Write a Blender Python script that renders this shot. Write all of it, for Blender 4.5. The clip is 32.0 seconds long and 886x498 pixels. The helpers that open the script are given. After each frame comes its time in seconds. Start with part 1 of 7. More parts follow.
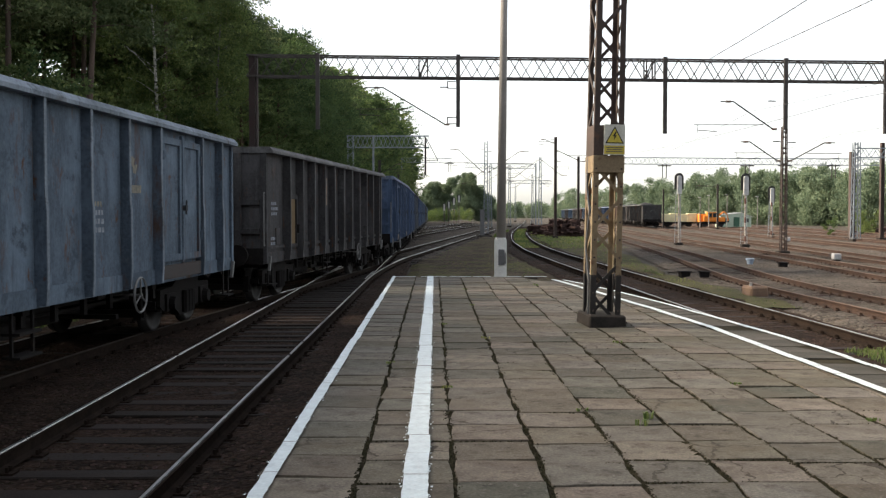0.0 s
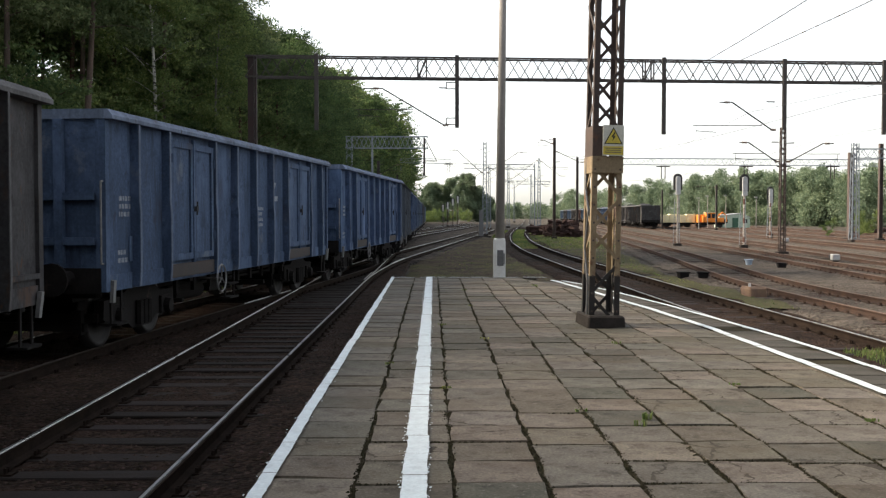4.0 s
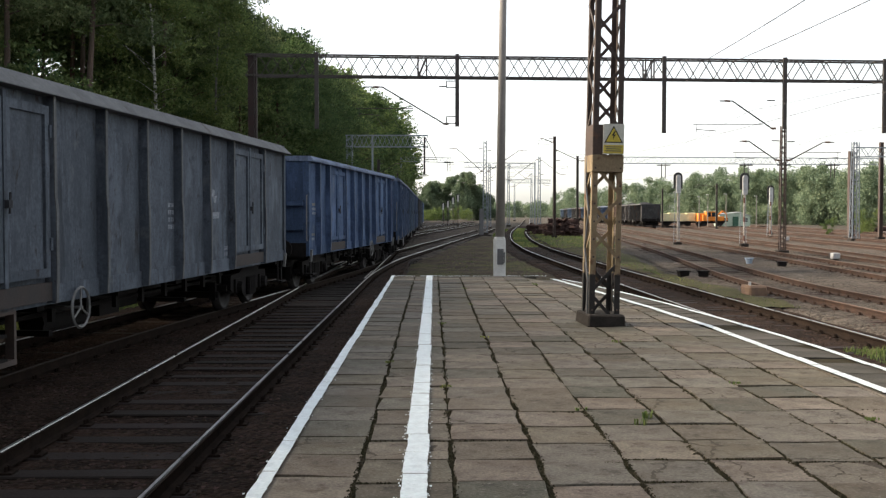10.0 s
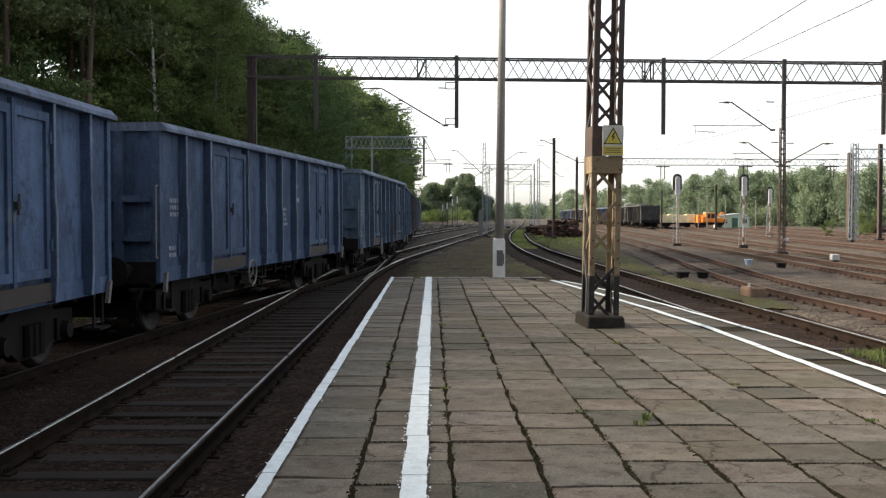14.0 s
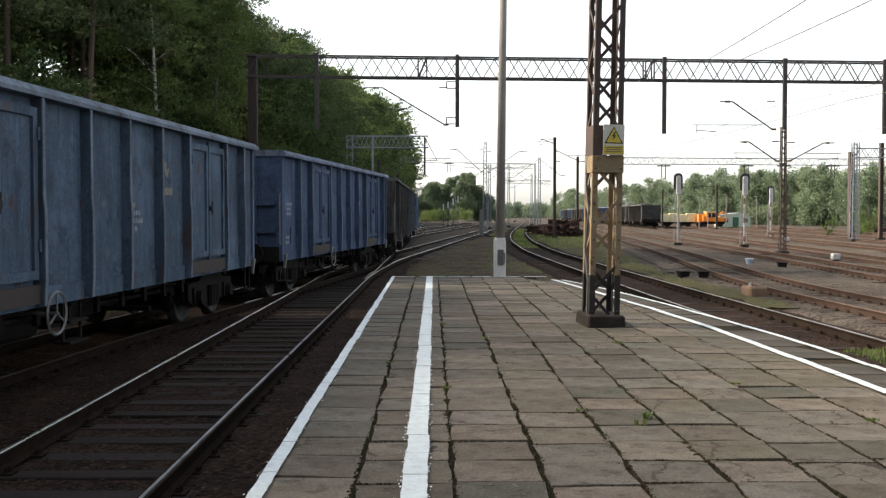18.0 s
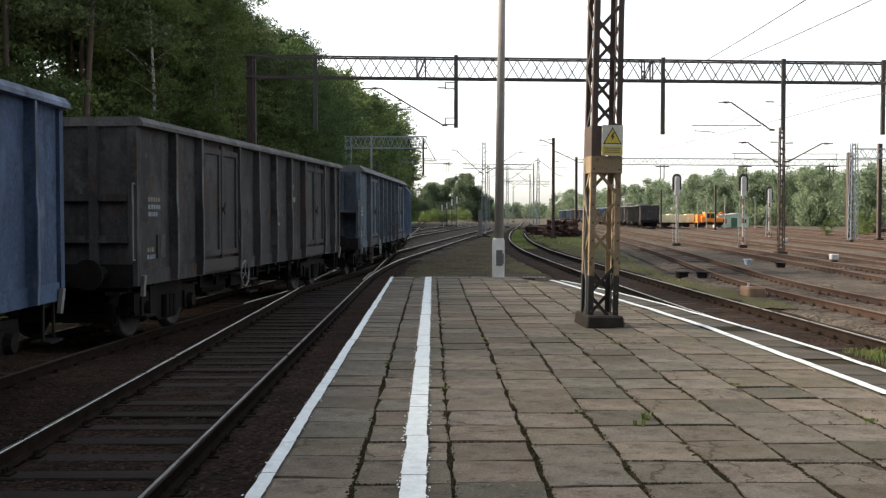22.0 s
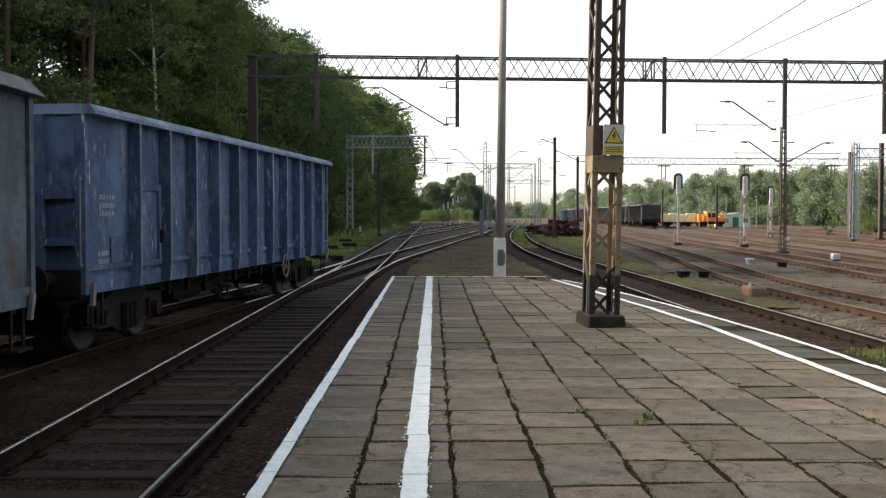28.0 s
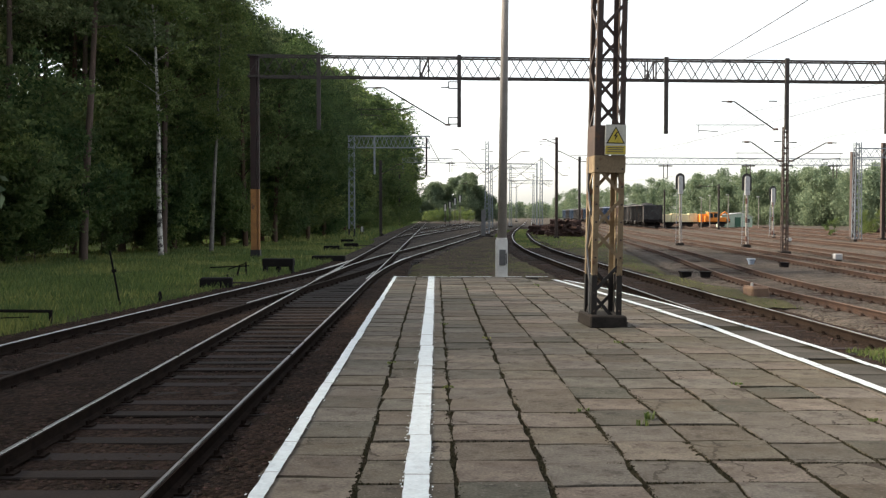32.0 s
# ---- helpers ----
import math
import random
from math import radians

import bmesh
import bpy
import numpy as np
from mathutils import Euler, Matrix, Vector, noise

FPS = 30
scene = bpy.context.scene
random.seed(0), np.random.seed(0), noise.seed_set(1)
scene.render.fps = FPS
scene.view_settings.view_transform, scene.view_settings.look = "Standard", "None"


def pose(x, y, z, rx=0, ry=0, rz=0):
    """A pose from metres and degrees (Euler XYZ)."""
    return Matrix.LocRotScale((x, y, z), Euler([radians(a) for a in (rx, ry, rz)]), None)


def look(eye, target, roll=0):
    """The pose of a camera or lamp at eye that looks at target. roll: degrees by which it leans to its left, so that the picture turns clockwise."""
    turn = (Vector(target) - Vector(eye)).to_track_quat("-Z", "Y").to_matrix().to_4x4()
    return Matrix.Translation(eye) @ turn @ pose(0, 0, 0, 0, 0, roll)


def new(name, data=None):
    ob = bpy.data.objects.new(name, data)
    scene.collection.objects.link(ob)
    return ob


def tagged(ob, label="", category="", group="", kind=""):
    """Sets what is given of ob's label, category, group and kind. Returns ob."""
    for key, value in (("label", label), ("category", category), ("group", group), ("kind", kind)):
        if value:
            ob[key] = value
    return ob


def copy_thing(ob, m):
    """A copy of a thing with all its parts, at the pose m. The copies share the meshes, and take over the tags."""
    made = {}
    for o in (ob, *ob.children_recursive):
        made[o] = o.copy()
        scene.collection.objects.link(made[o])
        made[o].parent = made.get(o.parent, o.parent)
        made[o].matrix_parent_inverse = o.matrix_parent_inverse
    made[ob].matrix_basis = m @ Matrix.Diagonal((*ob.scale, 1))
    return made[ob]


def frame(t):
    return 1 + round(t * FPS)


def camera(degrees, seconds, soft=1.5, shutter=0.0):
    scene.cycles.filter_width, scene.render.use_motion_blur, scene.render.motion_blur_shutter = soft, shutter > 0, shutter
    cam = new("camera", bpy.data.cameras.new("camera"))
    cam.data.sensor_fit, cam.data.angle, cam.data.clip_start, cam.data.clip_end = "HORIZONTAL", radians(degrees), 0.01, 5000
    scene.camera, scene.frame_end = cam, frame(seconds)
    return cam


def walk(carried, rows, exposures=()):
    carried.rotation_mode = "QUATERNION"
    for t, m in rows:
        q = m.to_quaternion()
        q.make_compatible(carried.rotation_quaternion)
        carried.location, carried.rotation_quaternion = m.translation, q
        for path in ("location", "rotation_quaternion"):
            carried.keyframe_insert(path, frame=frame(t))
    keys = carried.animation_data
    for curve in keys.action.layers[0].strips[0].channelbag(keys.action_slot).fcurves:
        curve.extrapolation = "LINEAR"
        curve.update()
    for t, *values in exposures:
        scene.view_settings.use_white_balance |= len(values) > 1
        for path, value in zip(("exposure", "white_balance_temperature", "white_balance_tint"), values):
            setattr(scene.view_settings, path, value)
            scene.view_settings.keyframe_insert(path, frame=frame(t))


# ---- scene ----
CAM_H = 1.45                     # camera above the platform, whose paving is at z = 0
RAIL = -0.45                     # top of the rails
EARTH = -0.68                    # yard ground between the tracks

cam = camera(47.08, 32.0, soft=1.3)
# small sway of the hand-held tripod: seconds, turn to the left, tilt down (degrees)
SWAY = [
        (0, -0.058, 0.009), (0.5, -0.093, 0.013), (1, -0.128, -0.049), (1.5, -0.067, -0.031), (2, -0.164, 0.009),
        (2.5, -0.102, 0.013), (3, -0.106, 0.009), (3.5, -0.106, -0.036), (5.5, -0.209, 0.009), (6, -0.195, 0.004),
        (6.5, -0.058, 0.009), (7, -0.208, -0.009), (7.5, -0.111, 0.004), (8, -0.036, -0.036), (8.5, -0.08, 0.009),
        (9, -0.133, 0.009), (9.5, -0.106, -0.001), (10, -0.111, 0.044), (10.5, -0.124, 0.009), (11, -0.08, -0.004),
        (11.5, -0.124, -0.022), (12, -0.115, 0.004), (12.5, -0.097, 0.004), (13, -0.124, 0.009), (13.5, -0.106, -0.005),
        (14, -0.146, -0.036), (14.5, -0.186, -0.031), (16.5, -0.098, -0.04), (17, -0.08, 0.009), (17.5, -0.106, 0.013),
        (18, -0.102, 0.004), (18.5, -0.128, 0.009), (19, -0.075, 0.004), (19.5, -0.084, 0.009), (20, -0.111, -0),
        (20.5, -0.15, 0.009), (21, -0.102, 0.009), (21.5, -0.054, 0.009), (22, -0.177, -0.027), (22.5, -0.058, 0.009),
        (23, -0.142, -0.013), (23.5, -0.15, 0.004), (24, -0.226, -0.022), (24.5, -0.093, -0.005), (25, -0.12, -0.04),
        (25.5, -0.102, -0.018), (27.5, -0.137, -0), (28, -0.102, 0.004), (28.5, -0.093, 0.009), (29, -0.054, 0.004),
        (29.5, -0.146, 0.004), (30, -0.084, 0.009), (30.5, -0.222, 0.009), (31, -0.257, -0), (31.5, -0.182, 0.009),
        (32, 0, -0),]


def camera_rows():
    rows = []
    for t, left, down in SWAY:
        rows.append((t, pose(0, 0, CAM_H, 90 - 1.941 - down, 0, -0.446 + left)))
    return rows


walk(cam, camera_rows(), [(0, 1.1, 6600, 9), (32, 1.1, 6600, 9)])

# ---- light: hazy bright evening sky, low sun behind the wood on the left ----
SUN_ELEV, SUN_AZ = radians(33), radians(-76)          # azimuth from +y, towards -x
world = bpy.data.worlds.new("sky")
scene.world = world
world.use_nodes = True
wn = world.node_tree.nodes
wl = world.node_tree.links
sky = wn.new("ShaderNodeTexSky")
sky.sky_type = "NISHITA"
sky.sun_disc = False
sky.sun_elevation = SUN_ELEV
sky.sun_rotation = SUN_AZ
sky.air_density = 1.0
sky.dust_density = 1.5
sky.ozone_density = 0.6
haze = wn.new("ShaderNodeHueSaturation")             # summer haze takes most of the blue out of the sky
haze.inputs["Saturation"].default_value = 0.3
wl.new(sky.outputs[0], haze.inputs["Color"])
wl.new(haze.outputs[0], wn["Background"].inputs[0])
wn["Background"].inputs[1].default_value = 0.15
sun_data = bpy.data.lights.new("sun", "SUN")
sun_data.energy = 5.0
sun_data.angle = radians(9)
sun_data.color = (1.0, 0.86, 0.68)
sun = new("sun", sun_data)
sun_dir = Vector((math.sin(SUN_AZ) * math.cos(SUN_ELEV), math.cos(SUN_AZ) * math.cos(SUN_ELEV), math.sin(SUN_ELEV)))
sun.matrix_world = look(sun_dir * 100, (0, 0, 0))


# ---- materials ----
def mat(name, base, second=None, scale=3.0, rough=0.7, metal=0.0, grain=40.0, bump=0.15, dist=0.01,
        stain=None, stain_scale=1.0, stain_amount=0.5, per_object=0.0, island=0.0, coord="Object",
        streak=False, translucent=0.0, spec=0.5, contrast=0.35):
    """A procedural surface: two base tones by noise, fine grain, stains, relief, and variation from piece to piece."""
    m = bpy.data.materials.new(name)
    m.use_nodes = True
    n, l = m.node_tree.nodes, m.node_tree.links
    b = n["Principled BSDF"]
    second = second or tuple(c * 0.7 for c in base)
    tc = n.new("ShaderNodeTexCoord")
    src = n.new("ShaderNodeNewGeometry").outputs["Position"] if coord == "World" else tc.outputs[coord]
    big = n.new("ShaderNodeTexNoise")
    big.inputs["Scale"].default_value = scale
    big.inputs["Detail"].default_value = 6
    big.inputs["Roughness"].default_value = 0.65
    fine = n.new("ShaderNodeTexNoise")
    fine.inputs["Scale"].default_value = grain
    fine.inputs["Detail"].default_value = 4
    mapping = n.new("ShaderNodeMapping")
    if streak:
        mapping.inputs["Scale"].default_value = (1.0, 1.0, 0.18)
    l.new(src, mapping.inputs[0])
    l.new(mapping.outputs[0], big.inputs["Vector"])
    l.new(src, fine.inputs["Vector"])
    ramp = n.new("ShaderNodeValToRGB")
    ramp.color_ramp.elements[0].position, ramp.color_ramp.elements[1].position = 0.35, 0.68
    ramp.color_ramp.elements[0].color, ramp.color_ramp.elements[1].color = (*second, 1), (*base, 1)
    l.new(big.outputs[0], ramp.inputs[0])
    col = ramp.outputs[0]
    if stain:
        st = n.new("ShaderNodeTexNoise")
        st.inputs["Scale"].default_value = stain_scale
        st.inputs["Detail"].default_value = 8
        st.inputs["Roughness"].default_value = 0.7
        off = n.new("ShaderNodeVectorMath")
        off.operation = "ADD"
        off.inputs[1].default_value = (3.7, 11.3, 5.1)
        l.new(mapping.outputs[0], off.inputs[0])
        l.new(off.outputs[0], st.inputs["Vector"])
        sr = n.new("ShaderNodeValToRGB")
        lo = 0.72 - 0.3 * stain_amount
        sr.color_ramp.elements[0].position, sr.color_ramp.elements[1].position = lo, min(lo + 0.12, 1)
        l.new(st.outputs[0], sr.inputs[0])
        mx = n.new("ShaderNodeMixRGB")
        l.new(sr.outputs[0], mx.inputs[0])
        l.new(col, mx.inputs[1])
        mx.inputs[2].default_value = (*stain, 1)
        col = mx.outputs[0]
    g = n.new("ShaderNodeMixRGB")
    g.blend_type = "OVERLAY"
    g.inputs[0].default_value = contrast
    l.new(col, g.inputs[1])
    l.new(fine.outputs[0], g.inputs[2])
    col = g.outputs[0]
    for amount, kind in ((per_object, "o"), (island, "i")):
        if amount:
            rnd = n.new("ShaderNodeObjectInfo").outputs["Random"] if kind == "o" else n.new("ShaderNodeNewGeometry").outputs["Random Per Island"]
            mr = n.new("ShaderNodeMapRange")
            mr.inputs["To Min"].default_value, mr.inputs["To Max"].default_value = 1 - amount, 1 + amount
            l.new(rnd, mr.inputs["Value"])
            hs = n.new("ShaderNodeHueSaturation")
            l.new(mr.outputs[0], hs.inputs["Value"])
            hr = n.new("ShaderNodeMapRange")
            hr.inputs["To Min"].default_value, hr.inputs["To Max"].default_value = 0.5 + amount * 0.08, 0.5 - amount * 0.08
            l.new(rnd, hr.inputs["Value"])
            l.new(hr.outputs[0], hs.inputs["Hue"])
            l.new(col, hs.inputs["Color"])
            col = hs.outputs[0]
    l.new(col, b.inputs["Base Color"])
    b.inputs["Metallic"].default_value = metal
    b.inputs["Specular IOR Level"].default_value = spec
    rr = n.new("ShaderNodeMapRange")
    rr.inputs["To Min"].default_value, rr.inputs["To Max"].default_value = max(rough - 0.12, 0.05), min(rough + 0.12, 1)
    l.new(big.outputs[0], rr.inputs["Value"])
    l.new(rr.outputs[0], b.inputs["Roughness"])
    bp = n.new("ShaderNodeBump")
    bp.inputs["Strength"].default_value, bp.inputs["Distance"].default_value = bump, dist
    l.new(fine.outputs[0], bp.inputs["Height"])
    l.new(bp.outputs[0], b.inputs["Normal"])
    if translucent:
        tr = n.new("ShaderNodeBsdfTranslucent")
        l.new(col, tr.inputs[0])
        ms = n.new("ShaderNodeMixShader")
        ms.inputs[0].default_value = translucent
        l.new(b.outputs[0], ms.inputs[1])
        l.new(tr.outputs[0], ms.inputs[2])
        l.new(ms.outputs[0], n["Material Output"].inputs[0])
    return m


M_SLAB = mat("worn_concrete_slab", (0.145, 0.133, 0.111), (0.084, 0.077, 0.065), 3.0, 0.85, grain=55, bump=0.65, dist=0.007, contrast=0.62,
             stain=(0.043, 0.035, 0.03), stain_scale=4.2, stain_amount=0.55, per_object=0.32, spec=0.1)


def add_cracks(m, scale, width, tone, share):
    """Thin dark cracks across some of the pieces, and speckles of dirt."""
    n, l = m.node_tree.nodes, m.node_tree.links
    b = n["Principled BSDF"]
    old = b.inputs["Base Color"].links[0].from_socket
    tc = n.new("ShaderNodeTexCoord")
    info = n.new("ShaderNodeObjectInfo")
    add = n.new("ShaderNodeVectorMath")
    add.operation = "ADD"
    comb = n.new("ShaderNodeCombineXYZ")
    mul = n.new("ShaderNodeMath")
    mul.operation = "MULTIPLY"
    mul.inputs[1].default_value = 57.0
    l.new(info.outputs["Random"], mul.inputs[0])
    l.new(mul.outputs[0], comb.inputs[0])
    l.new(mul.outputs[0], comb.inputs[1])
    l.new(tc.outputs["Object"], add.inputs[0])
    l.new(comb.outputs[0], add.inputs[1])
    wob = n.new("ShaderNodeTexNoise")
    wob.inputs["Scale"].default_value = 7.0
    l.new(add.outputs[0], wob.inputs["Vector"])
    mixv = n.new("ShaderNodeVectorMath")
    mixv.operation = "MULTIPLY_ADD"
    l.new(wob.outputs["Color"], mixv.inputs[0])
    mixv.inputs[1].default_value = (0.22, 0.22, 0.0)
    l.new(add.outputs[0], mixv.inputs[2])
    vor = n.new("ShaderNodeTexVoronoi")
    vor.feature = "DISTANCE_TO_EDGE"
    vor.inputs["Scale"].default_value = scale
    l.new(mixv.outputs[0], vor.inputs["Vector"])
    less = n.new("ShaderNodeMath")
    less.operation = "LESS_THAN"
    less.inputs[1].default_value = width
    l.new(vor.outputs["Distance"], less.inputs[0])
    some = n.new("ShaderNodeMath")
    some.operation = "LESS_THAN"
    some.inputs[1].default_value = share
    frac = n.new("ShaderNodeMath")
    frac.operation = "FRACT"
    l.new(mul.outputs[0], frac.inputs[0])
    l.new(frac.outputs[0], some.inputs[0])
    both = n.new("ShaderNodeMath")
    both.operation = "MULTIPLY"
    l.new(less.outputs[0], both.inputs[0])
    l.new(some.outputs[0], both.inputs[1])
    mx = n.new("ShaderNodeMixRGB")
    mx.inputs[2].default_value = (*tone, 1)
    l.new(both.outputs[0], mx.inputs[0])
    l.new(old, mx.inputs[1])
    l.new(mx.outputs[0], b.inputs["Base Color"])


add_cracks(M_SLAB, 1.1, 0.008, (0.045, 0.038, 0.031), 0.26)


def add_streaks(m, tone, scale, stretch, low, high, shift):
    """A further layer of wear: streaks or scratches of another tone."""
    n, l = m.node_tree.nodes, m.node_tree.links
    b = n["Principled BSDF"]
    old = b.inputs["Base Color"].links[0].from_socket
    tc = n.new("ShaderNodeTexCoord")
    info = n.new("ShaderNodeObjectInfo")
    mp = n.new("ShaderNodeMapping")
    mp.inputs["Scale"].default_value = stretch
    sc = n.new("ShaderNodeVectorMath")
    sc.operation = "MULTIPLY_ADD"
    l.new(info.outputs["Random"], sc.inputs[0])
    sc.inputs[1].default_value = (31.0, 17.0, 23.0)
    l.new(tc.outputs["Object"], sc.inputs[2])
    l.new(sc.outputs[0], mp.inputs[0])
    mp.inputs["Location"].default_value = (shift, shift * 0.7, shift * 1.3)
    nz = n.new("ShaderNodeTexNoise")
    nz.inputs["Scale"].default_value = scale
    nz.inputs["Detail"].default_value = 7
    nz.inputs["Roughness"].default_value = 0.7
    l.new(mp.outputs[0], nz.inputs["Vector"])
    rp = n.new("ShaderNodeValToRGB")
    rp.color_ramp.elements[0].position, rp.color_ramp.elements[1].position = low, high
    l.new(nz.outputs[0], rp.inputs[0])
    mx = n.new("ShaderNodeMixRGB")
    mx.inputs[2].default_value = (*tone, 1)
    l.new(rp.outputs[0], mx.inputs[0])
    l.new(old, mx.inputs[1])
    l.new(mx.outputs[0], b.inputs["Base Color"])


add_streaks(M_SLAB, (0.043, 0.037, 0.031), 7.0, (1, 1, 1), 0.54, 0.74, 5.0)
add_streaks(M_SLAB, (0.17, 0.156, 0.138), 26.0, (1, 1, 1), 0.58, 0.68, 9.0)
add_streaks(M_SLAB, (0.088, 0.074, 0.058), 1.4, (1, 1, 1), 0.48, 0.72, 2.0)
M_JOINT = mat("joint_soil", (0.05, 0.043, 0.029), (0.028, 0.025, 0.016), 4, 0.95, grain=60, bump=0.5, coord="World", spec=0.03)
M_MOSS = mat("joint_moss", (0.036, 0.033, 0.02), (0.022, 0.02, 0.013), 2, 0.95, grain=60, bump=0.3, island=0.4, coord="World", spec=0.03)


def add_tints(m, tones, share):
    """Each piece leans towards one of several tints."""
    n, l = m.node_tree.nodes, m.node_tree.links
    b = n["Principled BSDF"]
    old = b.inputs["Base Color"].links[0].from_socket
    info = n.new("ShaderNodeObjectInfo")
    mul = n.new("ShaderNodeMath")
    mul.operation = "MULTIPLY"
    mul.inputs[1].default_value = 13.0
    frac = n.new("ShaderNodeMath")
    frac.operation = "FRACT"
    l.new(info.outputs["Random"], mul.inputs[0])
    l.new(mul.outputs[0], frac.inputs[0])
    rp = n.new("ShaderNodeValToRGB")
    rp.color_ramp.interpolation = "CONSTANT"
    while len(rp.color_ramp.elements) < len(tones):
        rp.color_ramp.elements.new(0.5)
    for k, tone in enumerate(tones):
        rp.color_ramp.elements[k].position = k / len(tones)
        rp.color_ramp.elements[k].color = (*tone, 1)
    l.new(frac.outputs[0], rp.inputs[0])
    mx = n.new("ShaderNodeMixRGB")
    mx.blend_type = "MULTIPLY"
    mx.inputs[0].default_value = share
    l.new(old, mx.inputs[1])
    l.new(rp.outputs[0], mx.inputs[2])
    l.new(mx.outputs[0], b.inputs["Base Color"])


add_tints(M_SLAB, ((1.0, 1.0, 1.0), (1.14, 0.94, 0.84), (0.92, 0.98, 0.94), (1.22, 1.12, 0.94), (0.86, 0.85, 0.84), (1.1, 1.0, 0.92)), 0.38)
M_KERB = mat("kerb_concrete", (0.095, 0.087, 0.076), (0.056, 0.051, 0.045), 2.5, 0.85, grain=60, bump=0.4, per_object=0.2, stain=(0.07, 0.06, 0.05), spec=0.08)
M_WHITE = mat("white_road_paint", (0.64, 0.71, 0.73), (0.5, 0.55, 0.57), 9, 0.6, grain=50, bump=0.25, dist=0.004,
              stain=(0.3, 0.28, 0.26), stain_scale=9, stain_amount=0.3, coord="World")
M_PLINTH = mat("whitewashed_concrete", (0.78, 0.78, 0.76), (0.62, 0.61, 0.58), 4, 0.75, grain=40, bump=0.2, stain=(0.35, 0.3, 0.25), stain_scale=5, stain_amount=0.25)
M_POLE = mat("pole_concrete", (0.27, 0.25, 0.235), (0.2, 0.185, 0.17), 1.2, 0.85, grain=50, bump=0.2)
M_EARTH = mat("yard_gravel", (0.088, 0.078, 0.067), (0.05, 0.044, 0.039), 0.35, 0.95, grain=14, bump=0.8, dist=0.03,
              stain=(0.07, 0.068, 0.042), stain_scale=0.22, stain_amount=0.6, coord="World", spec=0.05)
M_BALLAST = mat("oily_brown_ballast", (0.04, 0.0255, 0.019), (0.0175, 0.012, 0.0095), 1.2, 0.95, grain=20, bump=1.0, dist=0.04,
                stain=(0.018, 0.015, 0.013), stain_scale=0.5, stain_amount=0.5, coord="World", spec=0.05)


def pebbles(m, scale, strength):
    """Gives a ground material the tones and relief of loose stones."""
    n, l = m.node_tree.nodes, m.node_tree.links
    b = n["Principled BSDF"]
    old = b.inputs["Base Color"].links[0].from_socket
    geo = n.new("ShaderNodeNewGeometry")
    vor = n.new("ShaderNodeTexVoronoi")
    vor.inputs["Scale"].default_value = scale
    l.new(geo.outputs["Position"], vor.inputs["Vector"])
    bw = n.new("ShaderNodeRGBToBW")
    l.new(vor.outputs["Color"], bw.inputs[0])
    mr = n.new("ShaderNodeMapRange")
    mr.inputs["From Min"].default_value, mr.inputs["From Max"].default_value = 0.2, 0.8
    mr.inputs["To Min"].default_value, mr.inputs["To Max"].default_value = 0.58, 1.5
    l.new(bw.outputs[0], mr.inputs["Value"])
    hs = n.new("ShaderNodeHueSaturation")
    l.new(mr.outputs[0], hs.inputs["Value"])
    l.new(old, hs.inputs["Color"])
    l.new(hs.outputs[0], b.inputs["Base Color"])
    bump = n.new("ShaderNodeBump")
    bump.invert = True
    bump.inputs["Strength"].default_value, bump.inputs["Distance"].default_value = strength, 0.03
    l.new(vor.outputs["Distance"], bump.inputs["Height"])
    l.new(b.inputs["Normal"].links[0].from_socket, bump.inputs["Normal"])
    l.new(bump.outputs[0], b.inputs["Normal"])


pebbles(M_EARTH, 22.0, 0.7)
pebbles(M_BALLAST, 20.0, 0.9)
M_JUNCTION = mat("brown_junction_ballast", (0.095, 0.078, 0.064), (0.05, 0.042, 0.035), 0.7, 0.95, grain=15, bump=1.0, dist=0.04,
                 stain=(0.04, 0.034, 0.03), stain_scale=0.3, stain_amount=0.6, coord="World", spec=0.05)
pebbles(M_JUNCTION, 16.0, 0.8)
M_DRYTURF = mat("dry_turf", (0.088, 0.08, 0.045), (0.056, 0.056, 0.03), 0.6, 0.95, grain=8, bump=0.8, dist=0.05, stain=(0.1, 0.082, 0.055), stain_scale=0.4, stain_amount=0.7, coord="World", spec=0.03)
M_CINDER = mat("brown_cinder", (0.092, 0.072, 0.052), (0.048, 0.038, 0.029), 0.9, 0.95, grain=15, bump=1.0, dist=0.04,
               stain=(0.085, 0.086, 0.04), stain_scale=0.35, stain_amount=0.75, coord="World", spec=0.03)
pebbles(M_CINDER, 18.0, 0.8)
M_STONE = mat("ballast_stone", (0.07, 0.05, 0.038), (0.03, 0.022, 0.018), 9, 0.95, grain=60, bump=0.4, island=0.5, coord="World", spec=0.08)
M_RBALLAST = mat("rusty_ballast", (0.105, 0.09, 0.076), (0.052, 0.045, 0.039), 0.8, 0.95, grain=15, bump=1.0, dist=0.04,
                 stain=(0.075, 0.06, 0.05), stain_scale=0.3, stain_amount=0.6, coord="World", spec=0.05)
pebbles(M_RBALLAST, 18.0, 0.8)
M_RAIL = mat("worn_rail_head", (0.55, 0.55, 0.56), (0.3, 0.295, 0.29), 2, 0.3, metal=0.85, grain=30, bump=0.05, coord="World")
M_RAILSIDE = mat("rusty_rail_web", (0.028, 0.02, 0.016), (0.016, 0.012, 0.01), 5, 0.95, grain=60, bump=0.2, spec=0.02, coord="World")
M_DULLHEAD = mat("dull_brown_rail_head", (0.05, 0.04, 0.034), (0.03, 0.025, 0.021), 3, 0.75, grain=40, bump=0.15, coord="World", spec=0.1)
